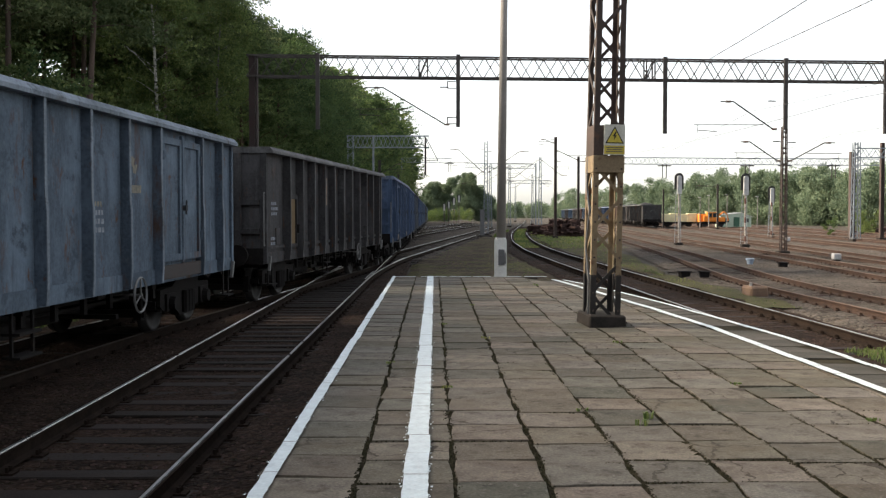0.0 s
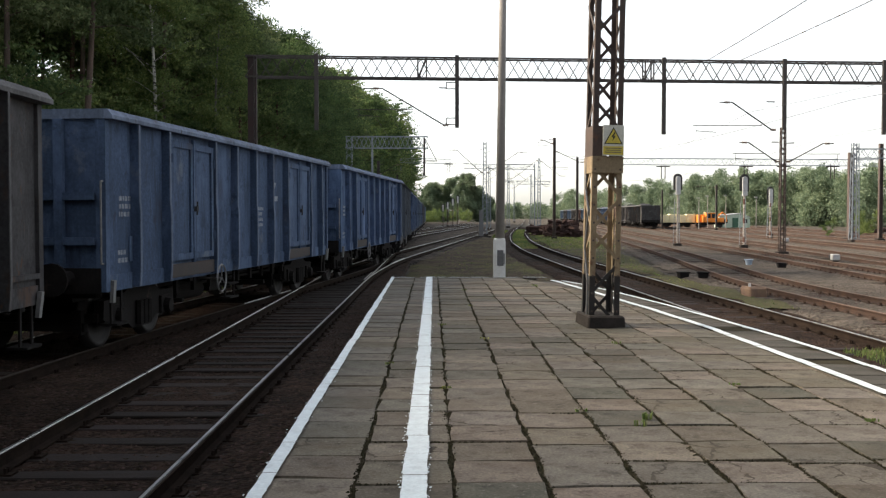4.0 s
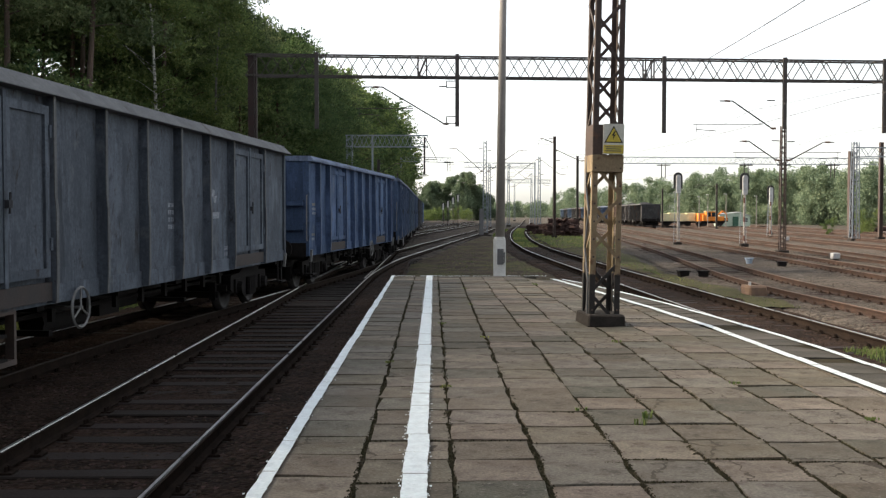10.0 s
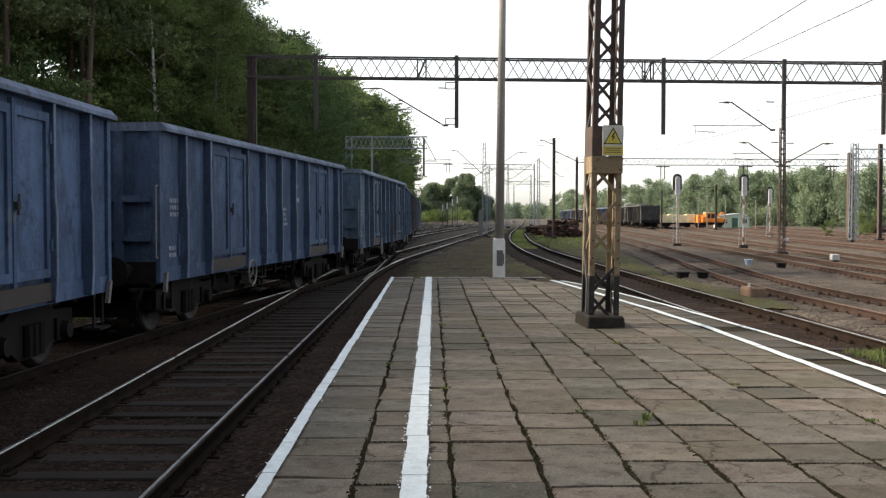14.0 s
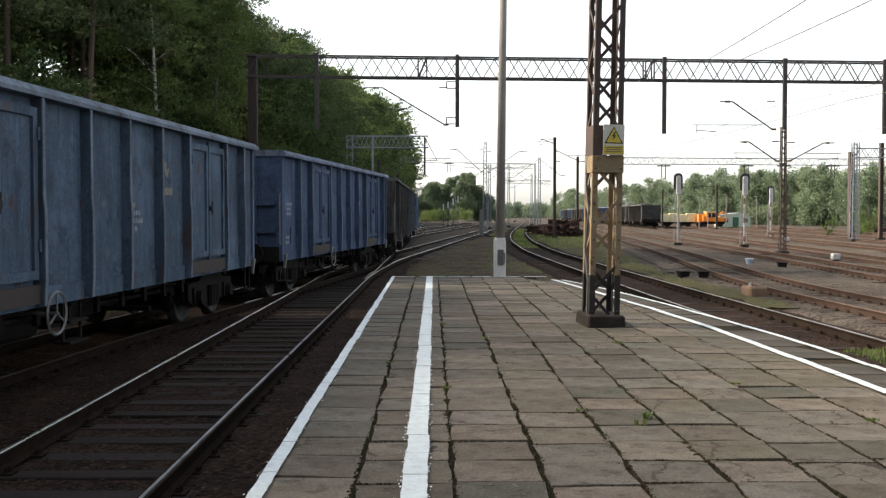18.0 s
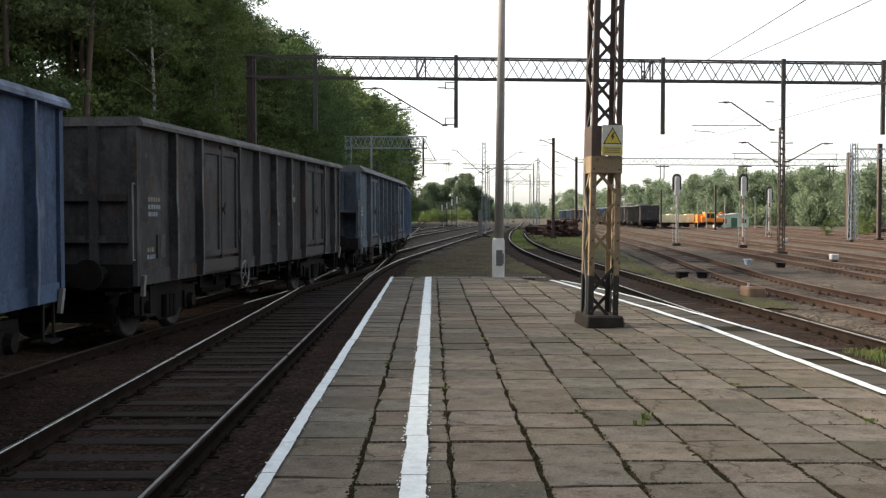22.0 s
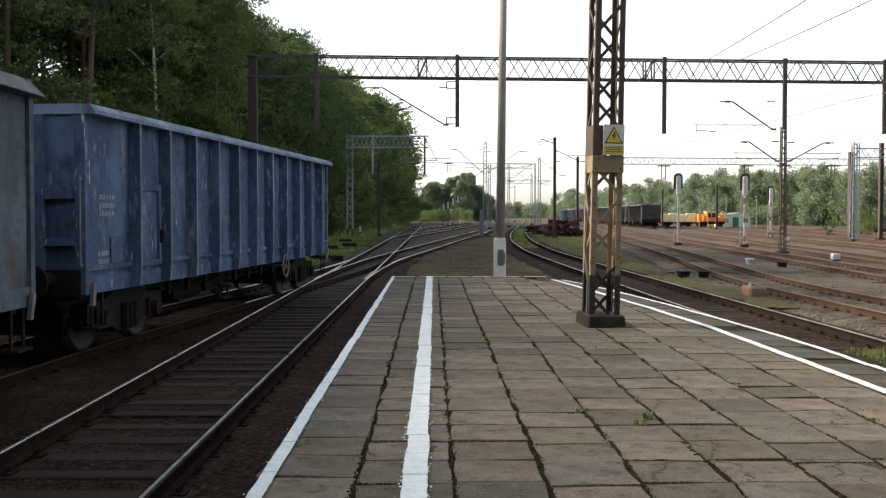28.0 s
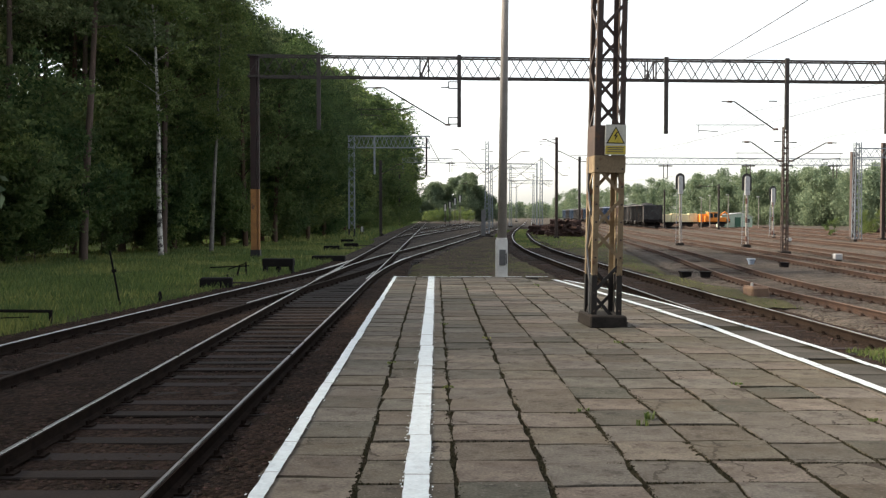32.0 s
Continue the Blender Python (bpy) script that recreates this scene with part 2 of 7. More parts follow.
# Rust head toned as sunlit, rust web as shaded: light put into the colour
M_RUSTLIT = mat("rusted_rail_head", (0.14, 0.093, 0.072), (0.085, 0.056, 0.044), 3, 0.7, grain=40, bump=0.15, coord="World", spec=0.25)
M_RUSTSHADE = mat("rusted_rail", (0.06, 0.036, 0.027), (0.03, 0.02, 0.016), 3, 0.8, grain=40, bump=0.2, coord="World", spec=0.15)
M_SLEEPER = mat("oiled_timber_sleeper", (0.028, 0.022, 0.019), (0.0155, 0.0122, 0.011), 5, 0.75, grain=45, bump=0.5, per_object=0.35, stain=(0.05, 0.042, 0.035), stain_scale=3, stain_amount=0.3, spec=0.1)
M_RSLEEPER = mat("rusty_sleeper", (0.055, 0.042, 0.034), (0.032, 0.025, 0.021), 5, 0.85, grain=45, bump=0.5, per_object=0.3, spec=0.1)
M_GRASS = mat("grass_blade", (0.145, 0.2, 0.055), (0.085, 0.13, 0.036), 0.5, 0.7, grain=6, bump=0.0, island=0.35, coord="World", translucent=0.35, stain=(0.25, 0.27, 0.08), stain_scale=0.3, stain_amount=0.75)
M_TURF = mat("turf", (0.055, 0.08, 0.022), (0.035, 0.055, 0.018), 0.6, 0.95, grain=8, bump=0.8, dist=0.05, stain=(0.06, 0.05, 0.03), stain_scale=0.2, stain_amount=0.35, coord="World", spec=0.03)
M_LEAF = mat("broad_leaf", (0.118, 0.172, 0.066), (0.06, 0.094, 0.038), 0.5, 0.6, grain=5, bump=0.0, spec=0.15, island=0.3, per_object=0.35, translucent=0.6)
M_LEAF_LIGHT = mat("birch_leaf", (0.17, 0.225, 0.078), (0.098, 0.142, 0.05), 0.5, 0.6, spec=0.15, grain=5, bump=0.0, island=0.3, per_object=0.2, translucent=0.55)
M_NEEDLE = mat("pine_needles", (0.13, 0.165, 0.075), (0.075, 0.104, 0.05), 0.5, 0.7, spec=0.1, grain=5, bump=0.0, island=0.3, per_object=0.2, translucent=0.35)
M_BARK = mat("pine_bark", (0.1, 0.065, 0.045), (0.055, 0.04, 0.03), 3, 0.95, grain=18, bump=0.8, dist=0.03, streak=True, spec=0.1)
M_BIRCH = mat("birch_bark", (0.6, 0.58, 0.54), (0.35, 0.33, 0.3), 4, 0.8, grain=20, bump=0.3, stain=(0.03, 0.028, 0.025), stain_scale=4.5, stain_amount=0.85, spec=0.1)
M_STEEL_BROWN = mat("brown_primed_steel", (0.075, 0.05, 0.042), (0.045, 0.033, 0.029), 3, 0.7, grain=40, bump=0.15, stain=(0.13, 0.06, 0.035), stain_scale=3, stain_amount=0.3)
M_STEEL_YELLOW = mat("flaking_yellow_paint", (0.28, 0.215, 0.13), (0.19, 0.14, 0.085), 4, 0.7, grain=40, bump=0.25, stain=(0.12, 0.055, 0.03), stain_scale=5, stain_amount=0.6)
M_STEEL_BLACK = mat("black_tar_paint", (0.022, 0.02, 0.02), (0.014, 0.013, 0.013), 4, 0.6, grain=40, bump=0.2)
M_STEEL_GREY = mat("galvanised_steel", (0.24, 0.27, 0.3), (0.17, 0.19, 0.22), 2, 0.55, metal=0.3, grain=30, bump=0.1)
M_STEEL_DARK = mat("dark_weathered_steel", (0.06, 0.05, 0.045), (0.035, 0.03, 0.028), 3, 0.75, grain=40, bump=0.15, stain=(0.1, 0.055, 0.035), stain_scale=2, stain_amount=0.3)
M_MASTORANGE = mat("orange_rust_mast", (0.34, 0.16, 0.05), (0.22, 0.1, 0.035), 2.5, 0.8, grain=40, bump=0.2, stain=(0.06, 0.04, 0.03), stain_scale=3, stain_amount=0.4)
M_CAST = mat("cast_base_concrete", (0.045, 0.039, 0.035), (0.025, 0.022, 0.02), 4, 0.9, grain=50, bump=0.4, spec=0.1)
M_WIRE = mat("bronze_wire", (0.1, 0.09, 0.085), (0.08, 0.07, 0.07), 1, 0.6, metal=0.4, bump=0.0)
M_PORCELAIN = mat("brown_porcelain", (0.12, 0.07, 0.05), None, 5, 0.3, bump=0.0)
M_SIGNYELLOW = mat("sign_yellow", (0.66, 0.53, 0.08), (0.56, 0.45, 0.07), 6, 0.45, grain=40, bump=0.05)
M_SIGNWHITE = mat("sign_white_enamel", (0.62, 0.62, 0.56), (0.5, 0.5, 0.45), 6, 0.45, grain=40, bump=0.05)
M_BLACK = mat("black_enamel", (0.015, 0.015, 0.016), None, 4, 0.5, bump=0.05)
M_GREYBOX = mat("grey_plastic", (0.13, 0.13, 0.135), None, 4, 0.5, bump=0.05)
M_WHITEMETAL = mat("white_enamelled_metal", (0.5, 0.51, 0.52), (0.36, 0.36, 0.36), 4, 0.5, grain=30, bump=0.05)
M_RED = mat("faded_red_enamel", (0.13, 0.06, 0.046), None, 4, 0.5, bump=0.05)
M_UNDER = mat("sooty_running_gear", (0.016, 0.014, 0.0135), (0.009, 0.008, 0.008), 4, 0.85, grain=30, bump=0.3, stain=(0.04, 0.03, 0.024), stain_scale=3, stain_amount=0.35, spec=0.12)
M_WHEEL = mat("wheel_steel", (0.02, 0.017, 0.016), (0.012, 0.01, 0.01), 5, 0.7, metal=0.2, grain=30, bump=0.1)
M_COAL = mat("coal_heap", (0.02, 0.02, 0.021), (0.012, 0.012, 0.013), 3, 0.8, grain=12, bump=1.0, dist=0.05, spec=0.15)
M_MARK = mat("faded_white_marking", (0.3, 0.32, 0.35), (0.1, 0.12, 0.16), 14, 0.7, grain=30, bump=0.0)
M_MARKY = mat("faded_yellow_marking", (0.24, 0.21, 0.15), (0.09, 0.09, 0.08), 14, 0.7, grain=30, bump=0.0)
M_ORANGE = mat("machine_orange_paint", (0.75, 0.25, 0.02), (0.6, 0.18, 0.02), 2, 0.5, grain=20, bump=0.05)
M_CREAM = mat("cream_paint", (0.75, 0.68, 0.4), (0.6, 0.54, 0.34), 2, 0.6, grain=20, bump=0.05)
M_GREENHUT = mat("pale_green_cladding", (0.42, 0.52, 0.42), (0.34, 0.42, 0.34), 2, 0.7, grain=20, bump=0.05)
M_DKGREEN = mat("dark_green_paint", (0.03, 0.1, 0.06), None, 2, 0.6, bump=0.05)
M_GLASS = mat("dark_window_glass", (0.02, 0.025, 0.03), None, 2, 0.12, bump=0.0)
M_TIE = mat("old_tie_wood", (0.06, 0.042, 0.034), (0.03, 0.022, 0.019), 4, 0.9, grain=30, bump=0.5, island=0.4, spec=0.1)
M_BUCKET = mat("pale_blue_metal", (0.3, 0.38, 0.5), (0.22, 0.28, 0.36), 5, 0.6, bump=0.1)
# Leaf tones of the woods paled and greyed: distance haze put into the colour
M_LEAF_HAZED_DARK = mat("distant_foliage", (0.15, 0.19, 0.115), (0.1, 0.138, 0.088), 0.12, 0.8, spec=0.08, grain=3, bump=0.0, island=0.3, coord="World", translucent=0.3)
M_LEAF_HAZED = mat("far_foliage", (0.2, 0.252, 0.158), (0.135, 0.182, 0.12), 0.12, 0.8, spec=0.08, grain=3, bump=0.0, island=0.4, coord="World", translucent=0.3)


# ---- mesh helpers ----
def mesh_of(name, bm, smooth=False):
    me = bpy.data.meshes.new(name)
    bm.to_mesh(me)
    bm.free()
    if smooth:
        for p in me.polygons:
            p.use_smooth = True
    return me


def part(name, bm, material, parent=None, label="", smooth=False):
    """Links a bmesh (or a mesh that already exists) as one object, under a thing or a part if one is given."""
    me = bm if isinstance(bm, bpy.types.Mesh) else mesh_of(name, bm, smooth)
    if not me.materials:
        me.materials.append(material)
    ob = new(name, me)
    if me.materials[0] is not material:
        ob.material_slots[0].link = "OBJECT"
        ob.material_slots[0].material = material
    if parent:
        ob.parent = parent
    if label:
        ob["label"] = label
    return ob


def thing(name, m, label, category, group="", kind=""):
    """An Empty at the base of a thing, which carries its parts."""
    ob = new(name)
    ob.empty_display_size = 0.2
    ob.matrix_basis = m
    return tagged(ob, label, category, group, kind)


def box(bm, x0, y0, z0, x1, y1, z1, m=None):
    vs = [bm.verts.new((x, y, z)) for x in (x0, x1) for y in (y0, y1) for z in (z0, z1)]
    if m is not None:
        for v in vs:
            v.co = m @ v.co
    for f in ((0, 1, 3, 2), (4, 6, 7, 5), (0, 4, 5, 1), (2, 3, 7, 6), (0, 2, 6, 4), (1, 5, 7, 3)):
        bm.faces.new([vs[i] for i in f])
    return vs


def beam(bm, p, q, w, h=None, up=(0, 0, 1)):
    """A straight bar of section w by h from p to q."""
    p, q = Vector(p), Vector(q)
    d = q - p
    n = d.length
    if n < 1e-6:
        return
    d.normalize()
    u = Vector(up)
    if abs(d.dot(u)) > 0.98:
        u = Vector((0, 1, 0))
    s = d.cross(u).normalized()
    u = s.cross(d)
    m = Matrix((s, d, u)).transposed().to_4x4()
    m.translation = p
    h = h or w
    box(bm, -w / 2, 0, -h / 2, w / 2, n, h / 2, m)


def tube(bm, p, q, r, r2=None, n=8, caps=True):
    """A round bar, tapered if r2 is given."""
    p, q = Vector(p), Vector(q)
    d = (q - p).normalized()
    u = Vector((0, 0, 1)) if abs(d.z) < 0.95 else Vector((0, 1, 0))
    s = d.cross(u).normalized()
    u = s.cross(d)
    r2 = r if r2 is None else r2
    a, b = [], []
    for i in range(n):
        c = s * math.cos(2 * math.pi * i / n) + u * math.sin(2 * math.pi * i / n)
        a.append(bm.verts.new(p + c * r))
        b.append(bm.verts.new(q + c * r2))
    for i in range(n):
        bm.faces.new((a[i], a[(i + 1) % n], b[(i + 1) % n], b[i]))
    if caps:
        bm.faces.new(a[::-1])
        bm.faces.new(b)


def prism(bm, outline, y0, y1):
    """An outline in x and z, drawn out along y."""
    a = [bm.verts.new((x, y0, z)) for x, z in outline]
    b = [bm.verts.new((x, y1, z)) for x, z in outline]
    n = len(outline)
    for i in range(n):
        bm.faces.new((a[i], a[(i + 1) % n], b[(i + 1) % n], b[i]))
    bm.faces.new(a[::-1])
    bm.faces.new(b)


def ring(bm, c, r, w, axis, n=20, thick=4):
    """A torus of radius r and thickness w about an axis."""
    c, axis = Vector(c), Vector(axis).normalized()
    u = axis.orthogonal().normalized()
    v = axis.cross(u)
    rows = []
    for i in range(n):
        a = 2 * math.pi * i / n
        o = u * math.cos(a) + v * math.sin(a)
        rows.append([bm.verts.new(c + o * (r + w * math.cos(2 * math.pi * k / thick)) + axis * w * math.sin(2 * math.pi * k / thick)) for k in range(thick)])
    for i in range(n):
        for k in range(thick):
            bm.faces.new((rows[i][k], rows[(i + 1) % n][k], rows[(i + 1) % n][(k + 1) % thick], rows[i][(k + 1) % thick]))


def soften(bm, width):
    bmesh.ops.bevel(bm, geom=list(bm.edges), offset=width, segments=1, affect="EDGES", profile=0.7)


B = bmesh.new
rng = random.Random(7)


# ---- the lines of the tracks: centre x at a distance y ----
def line(points):
    """A smooth curve x(y) through the points (y, x), straight beyond them."""
    ys, xs = [p[0] for p in points], [p[1] for p in points]
    n = len(ys)
    tan = []
    for i in range(n):
        a, b = max(i - 1, 0), min(i + 1, n - 1)
        tan.append((xs[b] - xs[a]) / (ys[b] - ys[a]))

    def fx(y):
        if y <= ys[0]:
            return xs[0] + tan[0] * (y - ys[0])
        if y >= ys[-1]:
            return xs[-1] + tan[-1] * (y - ys[-1])
        i = max(k for k in range(n - 1) if ys[k] <= y)
        h = ys[i + 1] - ys[i]
        u = (y - ys[i]) / h
        return ((2 * u ** 3 - 3 * u * u + 1) * xs[i] + (u ** 3 - 2 * u * u + u) * h * tan[i]
                + (3 * u * u - 2 * u ** 3) * xs[i + 1] + (u ** 3 - u * u) * h * tan[i + 1])
    return fx


MAIN_X = -2.72


def x_main(y):
    return MAIN_X


def x_platform(y):
    """The platform track: straight, then a turnout curve of 190 m radius to the right."""
    d = y - 28.0
    if d <= 0:
        return MAIN_X
    if d < 20.5:
        return MAIN_X + d * d / 380.0
    return MAIN_X + 20.5 ** 2 / 380.0 + 0.1065 * (d - 20.5)


def x_train(y):
    """The loop track of the train: parallel to the main line, then joining it by a turnout."""
    d, slope, ramp, shift = 45.0 - y, 0.12, 12.0, 3.28
    total = shift / slope + ramp
    if d <= 0:
        return MAIN_X
    if d < ramp:
        return MAIN_X - slope * d * d / (2 * ramp)
    if d < total - ramp:
        return MAIN_X - slope * (d - ramp / 2)
    if d < total:
        return MAIN_X - shift + slope * (total - d) ** 2 / (2 * ramp)
    return MAIN_X - shift


def branch(start):
    """A track that leaves the main line to the right by the same turnout, starting at a distance."""
    def fx(y):
        d = y - start
        if d <= 0:
            return MAIN_X
        return MAIN_X + (d * d / 380.0 if d < 20.5 else 20.5 ** 2 / 380.0 + 0.1065 * (d - 20.5))
    return fx


x_right = line([(0, 6.1), (15, 6.05), (25, 5.87), (40, 5.68), (50, 5.64), (58, 5.78), (76, 6.6), (107, 9.0), (142, 12.4), (200, 18.2), (400, 37)])
x_rust = line([(0, 9.6), (22, 9.5), (28, 9.6), (35, 10.25), (45, 11.5), (58, 12.95), (80, 15.1), (130, 20), (300, 36)])
x_yard = line([(0, 13.4), (20, 13.9), (31, 14.6), (45, 15.9), (62, 17.4), (107, 21.2), (300, 40)])
x_yard2 = line([(0, 17.0), (40, 18.9), (57, 20.9), (107, 26.2), (145, 31.1), (320, 41.6)])
# edge of the platform on the right, and the painted line inside it
x_edge = line([(-6, 4.22), (9, 4.22), (11, 4.2), (12.7, 4.1), (14.7, 3.93), (17.3, 3.67), (20.7, 3.2), (22.3, 2.88), (24, 2.5)])
x_inner = line([(-6, 3.72), (8, 3.68), (10.6, 3.61), (13.5, 3.5), (15.7, 3.32), (18.9, 3.02), (22.3, 2.64), (24, 2.3)])
PLAT_L, PLAT_END = -0.97, 23.65


# ---- ground ----
def ground():
    bm = B()
    ys = [-60, -20, 0, 10, 20, 30, 40, 50, 60, 80, 100, 130, 170, 220, 300, 450, 800, 1500, 3000]
    xs = [-2500, -800, -300, -120, -60, -30, -20, -14, -10, -7, -4, 0, 4, 8, 12, 18, 26, 36, 50, 70, 110, 200, 500, 2500]
    grid = [[bm.verts.new((x, y, EARTH - (0.02 + 0.05 * noise.noise((x * 0.1, y * 0.1, 0)) if -60 < x < 120 else 0))) for x in xs] for y in ys]
    for j in range(len(ys) - 1):
        for i in range(len(xs) - 1):
            bm.faces.new((grid[j][i], grid[j][i + 1], grid[j + 1][i + 1], grid[j + 1][i]))
    ob = part("ground", bm, M_EARTH)
    tagged(ob, "brown gravelly yard ground between the tracks", "ground", kind="structure")


def strip(name, left, right, y0, y1, z, step, material, label, wobble=0.12, cols=6, amp=0.03, category="ground", lift=None):
    """A sheet of ground between two lines with a ragged border."""
    bm = B()
    rows = []
    y = y0
    while y <= y1:
        a, b = left(y) + wobble * noise.noise((y * 0.7, 3.1, left(0))), right(y) + wobble * noise.noise((y * 0.7, 9.4, right(0)))
        row = []
        for i in range(cols + 1):
            u = i / cols
            x = a + (b - a) * u
            rim = 0 if 0 < i < cols else -0.06
            row.append(bm.verts.new((x, y, z + rim + (lift(x, y) if lift else 0) + amp * (0.6 * noise.noise((x * 1.3, y * 1.3, 0.5)) + 0.6 * noise.noise((x * 4.1, y * 4.1, 2.5))))))
        rows.append(row)
        y += step
    for r, s in zip(rows, rows[1:]):
        for i in range(cols):
            bm.faces.new((r[i], r[i + 1], s[i + 1], s[i]))
    return tagged(part(name, bm, material), label, category, kind="structure")


def bed_lift(x, y):
    """Between the rails of the platform track the stones lie lower than the sleepers, and heap up beside the platform."""
    d = abs(x - x_platform(y))
    if d < 0.8:
        return -0.014
    if d < 0.92:
        return -0.006
    if abs(x - x_train(y)) < 0.8:
        return 0.002
    return 0.02


ground()
strip("turf_verge", lambda y: -70, lambda y: min(x_train(y) - 2.3, -5.6), -10, 190, -0.655, 2.5, M_TURF, "grassy verge along the edge of the wood", 0.6, 24, 0.12)
strip("ballast_bed", lambda y: x_train(y) - 2.0, lambda y: -0.98, -8, 46, -0.606, 0.16, M_BALLAST, "dark oily ballast between the tracks and the platform", 0.05, 60, 0.022, lift=bed_lift)
strip("ballast_bed", lambda y: -5.2, lambda y: max(x_platform(y) + 1.9, -0.3), 46, 150, -0.606, 0.7, M_JUNCTION, "dark ballast under the junction", 0.2, 10, 0.03)
strip("ballast_bed", lambda y: x_right(y) - 1.7, lambda y: x_right(y) + 1.75, -6, 170, -0.604, 0.3, M_BALLAST, "grey ballast of the track beside the platform", 0.15, 16, 0.024)
strip("ballast_bed", lambda y: x_rust(y) - 1.9, lambda y: x_yard(y) + 2.2, 6, 190, -0.607, 0.5, M_RBALLAST, "reddish rusty ballast of the yard tracks", 0.4, 26, 0.035)
strip("ballast_bed", lambda y: x_yard2(y) - 2.0, lambda y: x_yard2(y) + 27, 10, 260, -0.603, 1.0, M_RBALLAST, "reddish rusty ballast of the sidings", 0.4, 34, 0.035)
strip("turf_patch", lambda y: x_right(y) + 0.1, lambda y: x_right(y) + 0.95, 12.3, 15.4, -0.6, 0.5, M_DRYTURF, "grass beside the ballast below the platform", 0.2, 4, 0.05)
strip("turf_patch", lambda y: x_right(y) + 2.0, lambda y: x_rust(y) - 2.2, 27, 75, -0.638, 0.8, M_DRYTURF, "dry mossy grass between two tracks", 0.5, 6, 0.04)
strip("turf_patch", lambda y: x_right(y) + 1.9, lambda y: x_right(y) + 5.5, 60, 130, -0.63, 1.2, M_DRYTURF, "grass beside the curving track", 0.5, 6, 0.05)
strip("turf_patch", lambda y: x_platform(y) + 2.4, lambda y: x_right(y) - 2.2, 92, 128, -0.62, 1.5, M_DRYTURF, "grass between the two lines beyond the junction", 0.5, 6, 0.05)
strip("turf_patch", lambda y: -60, lambda y: -5.0, 190, 420, -0.62, 5, M_TURF, "grass bank beside the main line", 0.5, 12, 0.05)
strip("ballast_bed", lambda y: -1.0, lambda y: x_platform(y) - 1.7, 62, 190, -0.612, 1.2, M_JUNCTION, "brown ballast between the diverging lines", 0.3, 10, 0.03)
strip("cinder_bed", lambda y: max(x_platform(y) + 1.2, -0.9), lambda y: x_right(y) - 1.6, 23.75, 92, -0.618, 0.5, M_CINDER, "brown cinder ground with weeds beyond the platform end", 0.3, 14, 0.04)
strip("turf_patch", lambda y: x_right(y) - 0.62, lambda y: x_right(y) + 0.62, 62, 150, -0.6, 1.2, M_DRYTURF, "grass grown between the rails", 0.1, 4, 0.03)


strip("turf_patch", lambda y: x_right(y) + 1.25, lambda y: x_right(y) + 2.35, 22, 34, -0.588, 0.4, M_DRYTURF, "yellowish moss and weeds beside the ballast", 0.45, 6, 0.04)


def sky_block(x0, x1, name):
    """A plain unseen wall added behind the camera to block sky, beside the tracks."""
    bm = B()
    box(bm, x0, -7.6, -0.9, x1, -7.2, 12.0)
    tagged(part(name, bm, mat("plain_dark_plaster", (0.07, 0.065, 0.055), (0.05, 0.046, 0.04), 0.4, 0.95, grain=8, bump=0.3, coord="World")), "plain dark plastered wall behind the platform", "wall", kind="structure")


sky_block(-0.9, 60, "wall_back")
sky_block(-60, -9.2, "wall_side")


# ---- tracks ----
def heading(fx, y):
    return -math.atan((fx(y + 0.25) - fx(y - 0.25)) / 0.5)


def rail_mesh(fx, off, y0, y1, step, head):
    """A rail's foot and web, or its head, along a line."""
    bm = B()
    if head:
        outline = [(-0.017, -0.011), (0.017, -0.011), (0.013, 0.0), (-0.013, 0.0)]
    else:
        outline = [(-0.066, -0.15), (0.066, -0.15), (0.066, -0.138), (0.014, -0.118), (0.012, -0.045), (0.034, -0.036), (0.036, -0.0115), (-0.036, -0.0115), (-0.034, -0.036), (-0.012, -0.045), (-0.014, -0.118), (-0.066, -0.138)]
    rows, y, n = [], y0, len(outline)
    while True:
        a = heading(fx, y)
        c, s = math.cos(a), math.sin(a)
        rows.append([bm.verts.new((fx(y) + (off + x) * c, y + (off + x) * s, RAIL + z)) for x, z in outline])
        if y >= y1:
            break
        y = min(y + step, y1)
    for r, s in zip(rows, rows[1:]):
        for i in range(n):
            bm.faces.new((r[i], r[(i + 1) % n], s[(i + 1) % n], s[i]))
    bm.faces.new(rows[0])
    bm.faces.new(rows[-1][::-1])
    bmesh.ops.recalc_face_normals(bm, faces=bm.faces)
    return bm


def sleeper_mesh(variant):
    r = random.Random(variant)
    bm = B()
    vs = box(bm, -1.28, -0.125, -0.16, 1.28, 0.125, 0.0)
    for v in vs:
        v.co += Vector((r.uniform(-0.04, 0.04), r.uniform(-0.012, 0.012), r.uniform(-0.008, 0.008) if v.co.z > -0.1 else 0))
    soften(bm, 0.012)
    return mesh_of("sleeper", bm)


SLEEPERS = [sleeper_mesh(i) for i in range(5)]


def plate_mesh():
    bm = B()
    for sx in (-0.753, 0.753):
        box(bm, sx - 0.16, -0.07, 0.0, sx + 0.16, 0.07, 0.018)
        for bx in (-0.1, 0.1):
            tube(bm, (sx + bx, -0.03, 0.018), (sx + bx, -0.03, 0.06), 0.018, n=6)
            tube(bm, (sx + bx, 0.03, 0.018), (sx + bx, 0.03, 0.06), 0.018, n=6)
    return mesh_of("chair_plate", bm)


PLATES = plate_mesh()


